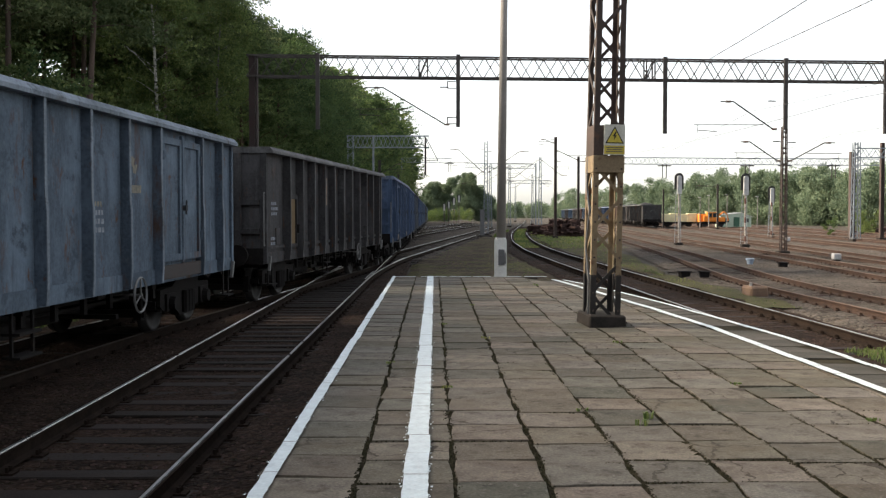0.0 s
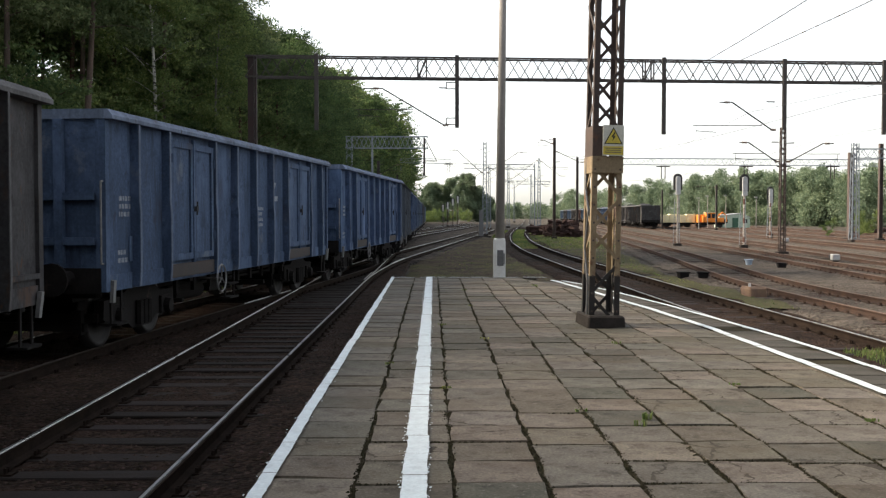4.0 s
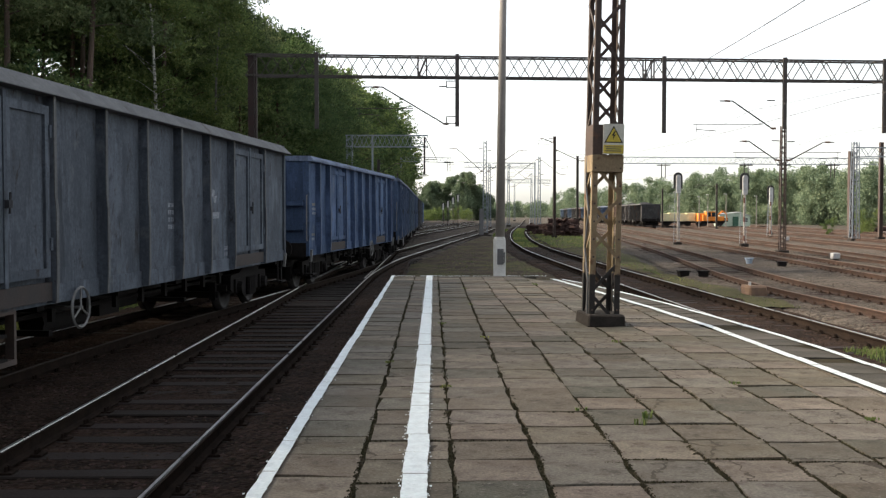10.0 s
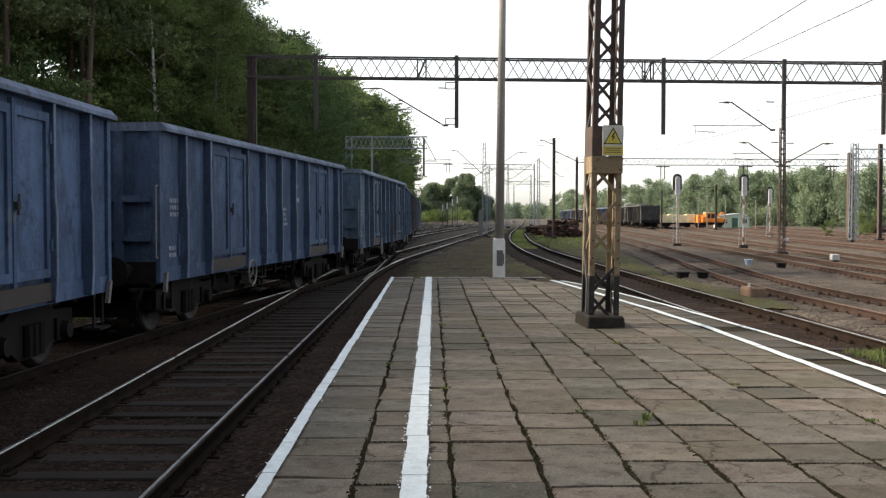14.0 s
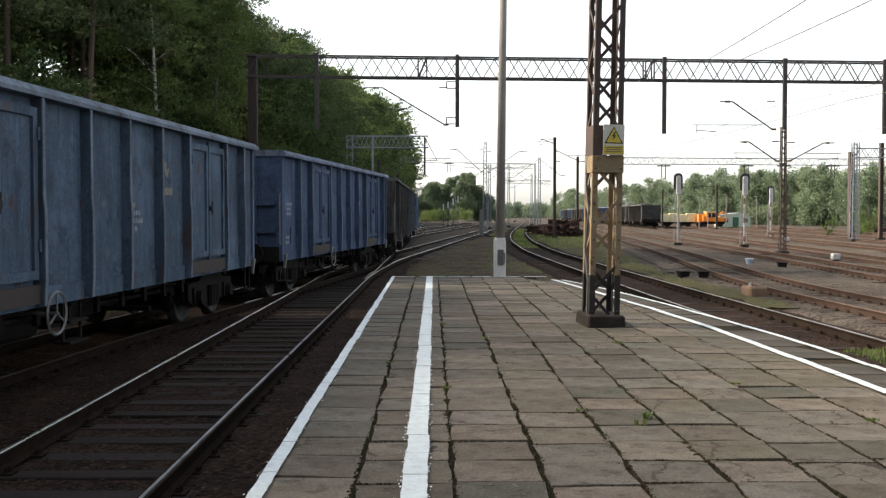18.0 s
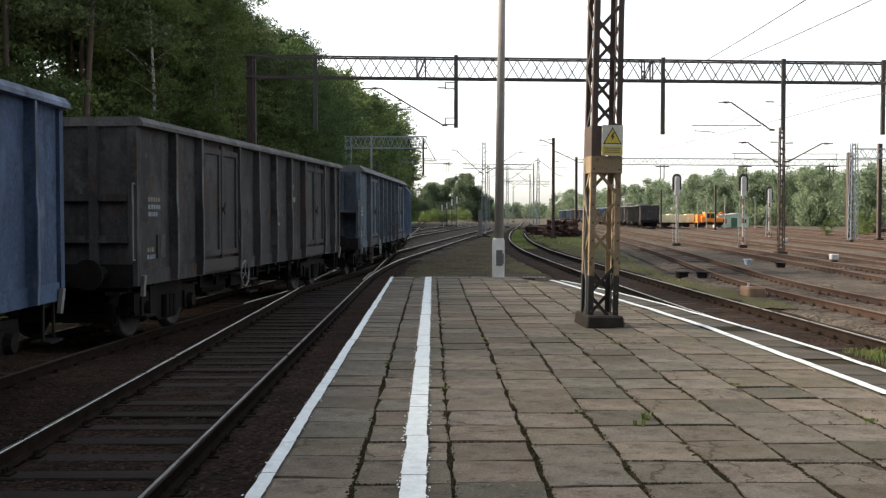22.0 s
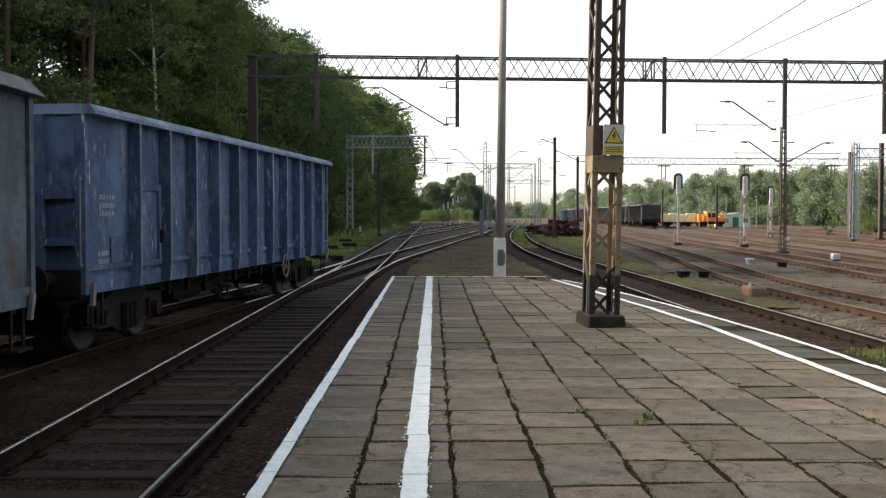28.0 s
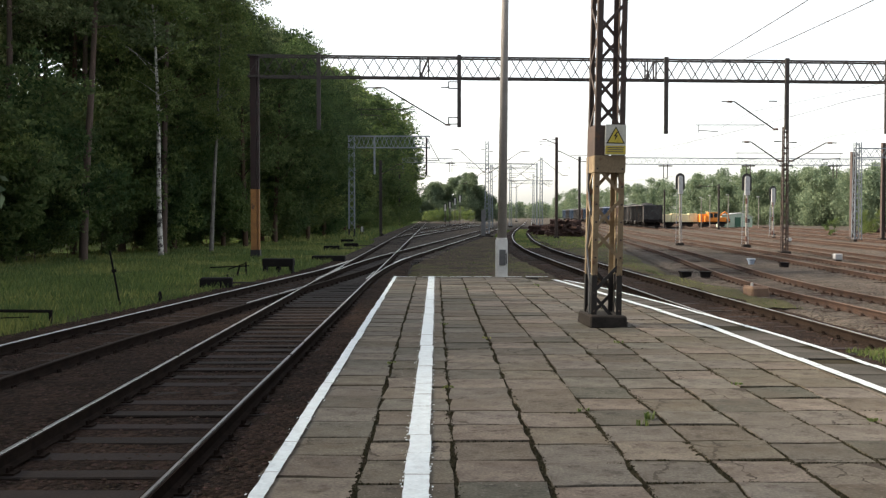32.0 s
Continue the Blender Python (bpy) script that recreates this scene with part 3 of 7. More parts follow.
def track(fx, y0, y1, near, far, head_mat, web_mat, sleeper_mat, label, plates=True, dull=None):
    """A track on timber sleepers: each sleeper up to `near` is a part, those beyond are joined."""
    root = thing("railway_track", pose(0, 0, 0), label, "railway track", kind="structure")
    for off in (-0.753, 0.753):
        rail = part("rail", rail_mesh(fx, off, y0, y1, 1.0, False), web_mat, root)
        part("rail_head", rail_mesh(fx, off, y0, y1, 1.0, True), dull if dull and off > 0 else head_mat, rail)
    bm, y, i = B(), y0, 0
    while y < far:
        a = heading(fx, y)
        m = Matrix.Translation((fx(y), y, RAIL - 0.15 - rng.uniform(0, 0.012))) @ Matrix.Rotation(a + rng.uniform(-0.012, 0.012), 4, "Z")
        if y < near:
            ob = part("sleeper", SLEEPERS[i % 5], sleeper_mat, root)
            ob.matrix_basis = m
            if plates:
                part("chair_plate", PLATES, web_mat, ob)
        else:
            box(bm, -1.28, -0.125, -0.16, 1.28, 0.125, 0.0, m)
        i += 1
        y += 0.61
    if len(bm.verts):
        tagged(part("sleeper", bm, sleeper_mat, root), kind="stuff")
    else:
        bm.free()
    return root


track(x_platform, -6, 150, 62, 120, M_RAIL, M_RAILSIDE, M_SLEEPER, "platform track with polished rails on oiled timber sleepers")
track(x_train, -60, 45, 44, 44.5, M_RAIL, M_RAILSIDE, M_SLEEPER, "loop track under the goods train, one rail bright and one dull", dull=M_DULLHEAD)
track(x_main, 28.5, 420, 75, 170, M_RAIL, M_RAILSIDE, M_SLEEPER, "straight main line running away beside the wood")
track(branch(78.5), 80, 190, 0, 150, M_RAIL, M_RAILSIDE, M_SLEEPER, "track leaving the main line beyond the junction", plates=False)
track(branch(120.0), 121, 240, 0, 160, M_RAIL, M_RAILSIDE, M_SLEEPER, "far track leaving the main line", plates=False)
track(x_right, -4, 380, 70, 150, M_RAIL, M_RAILSIDE, M_SLEEPER, "curving track on the far side of the platform")
track(x_rust, 4, 240, 60, 130, M_RUSTLIT, M_RUSTSHADE, M_RSLEEPER, "rusty little-used yard track")
track(x_yard, 8, 240, 60, 130, M_RUSTLIT, M_RUSTSHADE, M_RSLEEPER, "rusty yard track")
for k in range(5):
    track(lambda y, k=k: x_yard2(y) + 4.9 * k, 14, 260, 0, 110, M_RUSTLIT, M_RUSTSHADE, M_RSLEEPER, "rusty siding in the goods yard", plates=False)


def switch_blades():
    """Check rails, wing rails and blades at the junction."""
    root = thing("turnout_rails", pose(0, 0, 0), "worn switch blades and check rails of the junction", "turnout", kind="structure")
    for fx, off, y0, y1 in ((x_train, 0.70, 22, 27), (x_main, -0.70, 33, 38), (x_platform, 0.70, 40, 45), (x_main, 0.68, 30, 34), (x_platform, -0.82, 30, 36), (x_train, -0.82, 36, 42)):
        r = part("check_rail", rail_mesh(fx, off, y0, y1, 0.6, False), M_RAILSIDE, root)
        part("rail_head", rail_mesh(fx, off, y0, y1, 0.6, True), M_RAIL, r)
    y = 23.0
    while y < 48:                      # long switch timbers under the junction
        a, b = min(x_train(y), MAIN_X) - 1.25, max(x_platform(y), MAIN_X) + 1.25
        bm = B()
        box(bm, a, y - 0.125, RAIL - 0.31, b, y + 0.125, RAIL - 0.152)
        part("switch_timber", bm, M_SLEEPER, root)
        y += 0.61


switch_blades()


def gravel():
    """Loose stones of the ballast near the platform."""
    r = random.Random(5)
    verts, faces = [], []
    shape = ((1, 0, 0), (-1, 0, 0), (0, 1, 0), (0, -1, 0), (0, 0, 1))
    tri = ((0, 2, 4), (2, 1, 4), (1, 3, 4), (3, 0, 4))
    for i in range(34000):
        y = 5 + 32 * r.random() ** 1.7
        zone = r.random()
        if zone < 0.62:
            x = r.uniform(-7.4, -1.05)
        else:
            x = r.uniform(x_edge(min(y, 22)) + 0.1, 12)
        s = r.uniform(0.012, 0.032)
        if zone < 0.62 and min(abs(abs(x - f(y)) - 0.753) for f in (x_train, x_platform)) < 0.11:
            continue
        z = -0.606 + bed_lift(x, y) if zone < 0.62 else (-0.606 if abs(x - x_right(y)) < 1.7 else (-0.61 if x > x_rust(y) - 1.9 else -0.69))
        a = r.uniform(0, 6.28)
        k = len(verts)
        for v in shape:
            vx, vy = v[0] * s * r.uniform(0.6, 1.3), v[1] * s * r.uniform(0.6, 1.3)
            verts.append((x + vx * math.cos(a) - vy * math.sin(a), y + vx * math.sin(a) + vy * math.cos(a), z + v[2] * s * r.uniform(0.3, 0.7)))
        faces += [tuple(k + q for q in t) for t in tri]
    me = bpy.data.meshes.new("ballast_stones")
    me.from_pydata(verts, [], faces)
    tagged(part("ballast_stones", me, M_STONE), "loose angular ballast stones", "gravel", kind="stuff")


gravel()


# ---- platform ----
COLUMNS = [-0.42, 0.11, 0.61, 1.115, 1.6, 2.085, 2.58, 3.08, 3.58, 4.08]
ROW0, ROW = 3.92, 0.504


def clip_poly(poly, a, b):
    """The side of a polygon that lies to the left of the line a-b."""
    out = []
    for p, q in zip(poly, poly[1:] + poly[:1]):
        sp = (b[0] - a[0]) * (p[1] - a[1]) - (b[1] - a[1]) * (p[0] - a[0])
        sq = (b[0] - a[0]) * (q[1] - a[1]) - (b[1] - a[1]) * (q[0] - a[0])
        if sp >= 0:
            out.append(p)
        if sp * sq < 0:
            u = sp / (sp - sq)
            out.append((p[0] + (q[0] - p[0]) * u, p[1] + (q[1] - p[1]) * u))
    return out


def slab_bm(poly, r, thick=0.07, chamfer=0.008):
    """A paving slab of any outline about its own centre, with a worn edge."""
    bm = B()
    n = len(poly)
    low = [bm.verts.new((x, y, -thick)) for x, y in poly]
    mid = [bm.verts.new((x, y, -chamfer * r.uniform(0.6, 1.6))) for x, y in poly]
    top = [bm.verts.new((x * (1 - chamfer * r.uniform(1, 2.6)), y * (1 - chamfer * r.uniform(1, 2.6)), r.uniform(-0.0015, 0.0015))) for x, y in poly]
    for i in range(n):
        j = (i + 1) % n
        bm.faces.new((low[i], low[j], mid[j], mid[i]))
        bm.faces.new((mid[i], mid[j], top[j], top[i]))
    bm.faces.new(top)
    return bm


def square_slab(w, d, seed):
    r = random.Random(seed)
    e = 0.017
    pts = []
    for x0, y0, x1, y1 in ((-w, -d, w, -d), (w, -d, w, d), (w, d, -w, d), (-w, d, -w, -d)):
        pts.append((x0 / 2 + r.uniform(-e, e), y0 / 2 + r.uniform(-e, e)))
        pts.append(((x0 + x1) / 4 + r.uniform(-e, e), (y0 + y1) / 4 + r.uniform(-e, e)))
    return mesh_of("slab", slab_bm(pts, r))


def platform():
    root = thing("platform", pose(0, 0, 0), "low station platform paved with worn square concrete slabs", "platform", kind="structure")
    # the body under the paving
    bm = B()
    pts = [(PLAT_L + 0.04, -6), (PLAT_L + 0.04, PLAT_END - 0.03), (1.3, PLAT_END - 0.15)]
    y = 22.4
    while y > -6:
        pts.append((x_edge(y) - 0.04, y))
        y -= 0.8
    pts.append((x_edge(-6) - 0.04, -6))
    a = [bm.verts.new((x, y, -0.011)) for x, y in pts]
    b = [bm.verts.new((x, y, -0.9)) for x, y in pts]
    bm.faces.new(a)
    for i in range(len(pts)):
        j = (i + 1) % len(pts)
        bm.faces.new((a[i], a[j], b[j], b[i]))
    bmesh.ops.recalc_face_normals(bm, faces=bm.faces)
    part("platform_bed", bm, M_JOINT, root, "dark soil in the joints under the slabs")
    r = random.Random(11)
    widths = [b - a for a, b in zip(COLUMNS, COLUMNS[1:])]
    pool = {i: [square_slab(w - 0.019, ROW - 0.018, 100 + i * 7 + k) for k in range(7)] for i, w in enumerate(widths)}
    joined = []
    for j in range(-19, 39):
        for i, w in enumerate(widths):
            x0, x1 = COLUMNS[i], COLUMNS[i + 1]
            shift = 0.05 * math.sin(2.1 * i + 0.12 * j) + r.uniform(-0.015, 0.015)
            y0, y1 = ROW0 + ROW * j + shift, ROW0 + ROW * (j + 1) + shift
            cx, cy = (x0 + x1) / 2, (y0 + y1) / 2
            lim = x_edge(cy) - 0.62
            if x0 > lim or y0 > PLAT_END - 0.25:
                continue
            wave = min(1, i / 4) * 0.035 * noise.noise((cy * 0.4, 0.7, 2.2))          # the rows have settled out of line
            tilt = pose(cx + wave, cy, r.uniform(-0.004, 0.004), r.uniform(-0.7, 0.7), r.uniform(-0.6, 0.6), r.uniform(-1.5, 1.5))
            if x1 > lim - 0.02 or y1 > PLAT_END - 0.22:
                poly = [(x0 + 0.009, y0 + 0.009), (x1 - 0.009, y0 + 0.009), (x1 - 0.009, y1 - 0.009), (x0 + 0.009, y1 - 0.009)]
                poly = clip_poly(poly, (x_edge(y0) - 0.62, y0), (x_edge(y1) - 0.62, y1))
                poly = clip_poly(poly, (3, PLAT_END - 0.22), (-3, PLAT_END - 0.22)) if poly else poly
                if len(poly) < 3:
                    continue
                mx, my = sum(p[0] for p in poly) / len(poly), sum(p[1] for p in poly) / len(poly)
                me = mesh_of("slab", slab_bm([(p[0] - mx, p[1] - my) for p in poly], r))
                tilt.translation = Vector((mx, my, tilt.translation.z))
            else:
                me = pool[i][r.randrange(7)]
            if y0 < 3.5:
                joined.append((me, tilt))
                continue
            ob = part("slab", me, M_SLAB, root)
            ob.matrix_basis = tilt
    bm = B()
    for me, m in joined:
        tmp = B()
        tmp.from_mesh(me)
        bmesh.ops.transform(tmp, matrix=m, verts=tmp.verts)
        t = mesh_of("t", tmp)
        bm.from_mesh(t)
        bpy.data.meshes.remove(t)
    tagged(part("slab", bm, M_SLAB, root), kind="stuff")
    # kerbs: left edge, end and right edge
    left = [square_slab(0.54, ROW - 0.016, 300 + k) for k in range(7)]
    y = ROW0 - 18 * ROW + 0.16
    while y < PLAT_END - 0.3:
        ob = part("edge_slab", left[r.randrange(7)], M_SLAB, root)
        ob.matrix_basis = pose(-0.697, y + ROW / 2, r.uniform(-0.006, 0.004), r.uniform(-0.7, 0.7), r.uniform(-0.5, 1.0), r.uniform(-1.3, 1.3))
        y += ROW
    right = [square_slab(0.6, 0.48, 320 + k) for k in range(5)]
    y = -5.0
    while y < 22.2:
        a = heading(x_edge, y + 0.25)
        ob = part("edge_slab", right[r.randrange(5)], M_KERB, root)
        ob.matrix_basis = pose(x_edge(y + 0.25) - 0.31 * math.cos(a), y + 0.25, r.uniform(-0.012, 0.004), r.uniform(-0.8, 0.8), r.uniform(-0.8, 0.8), math.degrees(a) + r.uniform(-1, 1))
        y += 0.505
    for x in [-0.9 + 0.55 * k for k in range(6)]:
        bm = B()
        box(bm, x + 0.008, PLAT_END - 0.2, -0.3, min(x + 0.54, 2.45), PLAT_END, 0.0)
        soften(bm, 0.012)
        part("end_kerb", bm, M_KERB, root)
    # walls under the edges
    bm = B()
    y = -5.0
    while y < PLAT_END - 0.3:
        box(bm, PLAT_L + 0.0, y, -0.75, PLAT_L + 0.1, y + 0.98, -0.075)
        y += 1.0
    part("edge_wall", bm, M_KERB, root)
    bm = B()
    y = -5.0
    while y < 22:
        p, q = Vector((x_edge(y) - 0.06, y, -0.41)), Vector((x_edge(y + 0.99) - 0.06, y + 0.99, -0.41))
        beam(bm, p, q, 0.1, 0.66)
        y += 1.0
    part("edge_wall", bm, M_KERB, root)


platform()


def joint_moss():
    """Low crumbs of moss and dirt that fill and overgrow the long joints of the paving."""
    q = random.Random(77)
    verts, faces = [], []
    for i in range(15000):
        y = 4.6 + 17 * q.random() ** 1.5
        k = q.randrange(len(COLUMNS) - 1)
        across = q.random() < 0.3
        if across:
            x = q.uniform(COLUMNS[0], x_edge(y) - 0.7)
            j = round((y - ROW0) / ROW)
            col = max(c for c in range(len(COLUMNS)) if COLUMNS[c] <= x)
            y = ROW0 + ROW * j + 0.05 * math.sin(2.1 * col + 0.12 * j) + q.gauss(0, 0.007)
            if noise.noise((x * 1.1, j * 3.7, 5.0)) < 0.05:
                continue
        else:
            x = COLUMNS[k] + min(1, k / 4) * 0.035 * noise.noise((y * 0.4, 0.7, 2.2))
            x += q.gauss(0, 0.011 + 0.016 * max(0, noise.noise((k * 5.3, y * 1.7, 1.0))))
            if x > x_edge(y) - 0.66:
                continue
        s, h, a, n = q.uniform(0.01, 0.028), q.uniform(0.001, 0.005), q.uniform(0, 6.28), len(verts)
        for c in range(4):
            b = a + 1.5708 * c
            verts.append((x + s * math.cos(b) * q.uniform(0.6, 1.2), y + s * math.sin(b) * q.uniform(0.6, 1.2), -0.012))
        verts.append((x, y, h))
        faces += [(n + c, n + (c + 1) % 4, n + 4) for c in range(4)]
    me = bpy.data.meshes.new("joint_moss")
    me.from_pydata(verts, [], faces)
    tagged(part("joint_moss", me, M_MOSS), "dark moss and dirt in the joints of the paving", "moss", kind="stuff")


joint_moss()


def painted(name, fa, fb, y0, y1, step, label, seed, flecks=0, z=0.013):
    """A band of paint between two lines, broken at the joints, with ragged sides."""
    r = random.Random(seed)
    bm, y = B(), y0
    while y < y1:
        end = min(y + step - r.uniform(0.0, 0.012), y1)
        k, row = max(2, int((end - y) / 0.07)), []
        dx, dz = r.uniform(-0.006, 0.006), r.uniform(-0.001, 0.003)
        for i in range(k + 1):
            yy = y + (end - y) * i / k
            row.append((bm.verts.new((fa(yy) + dx + r.uniform(-0.0035, 0.0035), yy, z + dz)), bm.verts.new((fb(yy) + dx + r.uniform(-0.0035, 0.0035), yy, z + dz))))
        for p, q in zip(row, row[1:]):
            bm.faces.new((p[0], p[1], q[1], q[0]))
        for i in range(flecks):                       # flecks of paint beside the band
            yy, side, g = r.uniform(y, end), r.random() < 0.5, r.uniform(0.002, 0.007)
            xx = (fa(yy) - abs(r.gauss(0, 0.014))) if side else (fb(yy) + abs(r.gauss(0, 0.009)))
            bm.faces.new([bm.verts.new((xx + g * a, yy + 2.5 * g * b, z - 0.001)) for a, b in ((-1, -0.6), (0.7, -1), (1, 0.8), (-0.6, 1))])
        y += step
    ob = part(name, bm, M_WHITE)
    return tagged(ob, label, "painted line", kind="structure")


painted("painted_line", lambda y: -0.174 + 0.001 * y, lambda y: -0.036 + 0.001 * y, -5, PLAT_END - 0.02, 0.504, "broad white safety line painted along the platform", 1, 12)
painted("painted_line", lambda y: -0.955, lambda y: -0.872 - (0.012 if y > 17.6 else 0), -5, PLAT_END, 0.76, "white line painted along the platform edge", 2, 5)
painted("painted_line", lambda y: x_inner(y) - 0.05 + 0.02 * noise.noise((y * 0.8, 1, 1)), lambda y: x_inner(y) + 0.05 + 0.02 * noise.noise((y * 0.8, 1, 1)), -5, 22.4, 0.504, "white safety line following the curved platform edge", 3)
painted("painted_line", lambda y: x_edge(y) - 0.085, lambda y: x_edge(y) - 0.01, -5, 22.3, 0.505, "white line painted on the curved platform edge", 4, z=0.013)
bm = B()
for x in (-0.9, -0.3, 0.35, 0.9, 1.55, 2.1):
    n = rng.uniform(0.35, 0.6)
    vs = [bm.verts.new(p) for p in ((x, PLAT_END - 0.09, 0.008), (x + n, PLAT_END - 0.09, 0.008), (x + n, PLAT_END - 0.01, 0.008), (x, PLAT_END - 0.01, 0.008))]
    bm.faces.new(vs)
tagged(part("painted_line", bm, M_WHITE), "worn white line across the end of the platform", "painted line", kind="structure")


# ---- masts, gantries, signals ----
def hose(bm, pts, r, n=5):
    """One unbroken round line through points."""
    rows = []
    for i, p in enumerate(pts):
        d = (Vector(pts[min(i + 1, len(pts) - 1)]) - Vector(pts[max(i - 1, 0)])).normalized()
        s = d.cross(Vector((0, 0, 1)) if abs(d.z) < 0.95 else Vector((0, 1, 0))).normalized()
        u = s.cross(d)
        rows.append([bm.verts.new(Vector(p) + (s * math.cos(6.2832 * k / n) + u * math.sin(6.2832 * k / n)) * r) for k in range(n)])
    for a, b in zip(rows, rows[1:]):
        for k in range(n):
            bm.faces.new((a[k], a[(k + 1) % n], b[(k + 1) % n], b[k]))


def lattice_mast(m, base_w, base_d, top_w, top_d, height, bays, leg, paint, label, bands=(), plinth=None, name="lattice_mast", group="", single=False):
    """A four-legged lattice mast with crossed bracing; bands: (from, to, material) repaint its legs and bracing."""
    root = thing(name, m, label, "mast", group)

    def corner(z, sx, sy):
        u = z / height
        return Vector((sx * (base_w + (top_w - base_w) * u) / 2, sy * (base_d + (top_d - base_d) * u) / 2, z))

    def tone(z):
        for a, b, mt in bands:
            if a <= z < b:
                return mt
        return paint
    cuts = [0.0] + sorted({b for a, b, mt in bands if b < height}) + [height]
    for sx in (-1, 1):
        for sy in (-1, 1):
            for a, b in zip(cuts, cuts[1:]):
                bm = B()
                p, q = corner(a, sx, sy), corner(b, sx, sy)
                beam(bm, p - Vector((sx * leg * 0.45, 0, 0)), q - Vector((sx * leg * 0.45, 0, 0)), leg, 0.012, (0, 1, 0))
                beam(bm, p - Vector((0, sy * leg * 0.45, 0)), q - Vector((0, sy * leg * 0.45, 0)), 0.012, leg, (0, 1, 0))
                part("leg", bm, tone((a + b) / 2), root)
    h = height / bays
    for face, (a, b) in enumerate((((-1, -1), (1, -1)), ((-1, 1), (1, 1)), ((-1, -1), (-1, 1)), ((1, -1), (1, 1)))):
        by_tone = {}
        for i in range(bays):
            z0, z1 = h * i, h * (i + 1)
            bm = B() if single else by_tone.setdefault(tone((z0 + z1) / 2).name, (tone((z0 + z1) / 2), B()))[1]
            flip = (i + face) % 2
            c, d = (a, b) if flip else (b, a)
            if face < 2:
                beam(bm, corner(z0, *c), corner(z1, *d), leg * 0.62, 0.01, (0, 1, 0))
            else:
                beam(bm, corner(z0, *c), corner(z1, *d), leg * 0.62, 0.01, (1, 0, 0))
            if single:
                part("bracing_bar", bm, tone((z0 + z1) / 2), root)
        for mt, bm in by_tone.values():
            tagged(part("bracing", bm, mt, root), kind="stuff")
    if plinth:
        pw, pd, ph, pm = plinth
        bm = B()
        box(bm, -pw / 2, -pd / 2, -0.02, pw / 2, pd / 2, ph)
        for v in bm.verts:
            if v.co.z > 0.02:
                v.co.x *= 0.95
                v.co.y *= 0.95
        soften(bm, 0.02)
        part("footing", bm, pm, root)
    return root


# lattice mast standing on the platform
mast = lattice_mast(pose(2.205, 13.38, 0, 0, 1.0, 4), 0.39, 0.44, 0.355, 0.42, 8.4, 20, 0.07, M_STEEL_BROWN,
                    "tall lattice mast, brown above, flaking yellow and black below",
                    [(0.0, 0.66, M_STEEL_BLACK), (0.66, 2.0, M_STEEL_YELLOW)], (0.5, 0.78, 0.15, M_CAST), single=True)
bm = B()
box(bm, -0.205, -0.245, 1.99, 0.205, -0.225, 2.21)
box(bm, -0.205, 0.205, 1.99, 0.205, 0.225, 2.21)
box(bm, -0.208, -0.225, 1.99, -0.19, 0.205, 2.21)
box(bm, 0.19, -0.225, 1.99, 0.208, 0.205, 2.21)
soften(bm, 0.004)
part("collar_plate", bm, M_STEEL_YELLOW, mast, "yellow steel plate round the mast")
bm = B()
box(bm, -0.205, -0.24, 2.2, -0.02, -0.226, 2.6)
box(bm, -0.205, -0.226, 2.2, -0.192, 0.2, 2.6)
soften(bm, 0.003)
part("brown_plate", bm, M_STEEL_BROWN, mast, "dark brown plate behind the warning sign")
for k in range(9):
    for x in (-0.165, 0.165):
        bm = B()
        z = 0.2 + 0.23 * k
        tube(bm, (x, -0.235, z), (x, -0.25, z), 0.014, n=6)
        part("rivet", bm, M_STEEL_BROWN, mast)
bm = B()
pts = [Vector((-0.2, 0.1, 2.2)), Vector((-0.215, 0.06, 1.8)), Vector((-0.2, -0.06, 1.5)), Vector((-0.215, 0.05, 1.0)), Vector((-0.2, -0.1, 0.6)), Vector((-0.215, -0.15, 0.15))]
hose(bm, pts, 0.014, 6)
part("earth_cable", bm, M_GREYBOX, mast, "loose grey earthing cable")

sign = thing("warning_sign", pose(2.318, 13.1, 2.215, 0, 1.0, 2), "high-voltage warning sign, black flash in a yellow triangle on white", "sign")
bm = B()
box(bm, -0.148, -0.006, 0.0, 0.148, 0.006, 0.42)
part("plate", bm, M_SIGNWHITE, sign)
bm = B()


def flat(bm, pts, y):
    bm.faces.new([bm.verts.new((x, y, z)) for x, z in pts])


flat(bm, [(-0.132, 0.158), (0.132, 0.158), (0.0, 0.395)], -0.008)
part("black_triangle", bm, M_BLACK, sign)
bm = B()
flat(bm, [(-0.108, 0.172), (0.108, 0.172), (0.0, 0.366)], -0.010)
part("yellow_triangle", bm, M_SIGNYELLOW, sign)
bm = B()
flat(bm, [(0.012, 0.325), (-0.03, 0.255), (-0.004, 0.258), (-0.016, 0.195), (0.03, 0.272), (0.004, 0.27), (0.028, 0.32)], -0.012)
part("flash", bm, M_BLACK, sign)
bm = B()
flat(bm, [(-0.142, 0.012), (0.142, 0.012), (0.142, 0.128), (-0.142, 0.128)], -0.008)
part("yellow_panel", bm, M_SIGNYELLOW, sign)
for z, w in ((0.095, 0.12), (0.068, 0.105), (0.04, 0.115)):
    bm = B()
    flat(bm, [(-w, z), (w, z), (w, z + 0.012), (-w, z + 0.012)], -0.010)
    part("text_bar", bm, M_GREYBOX, sign)
for x in (-0.1, 0.1):
    for z in (0.06, 0.36):
        bm = B()
        beam(bm, (x, 0.006, z), (x, 0.06, z), 0.02)
        part("bracket", bm, M_STEEL_BROWN, sign)
for o in sign.children:
    o.scale = (0.92, 1.0, 0.93)

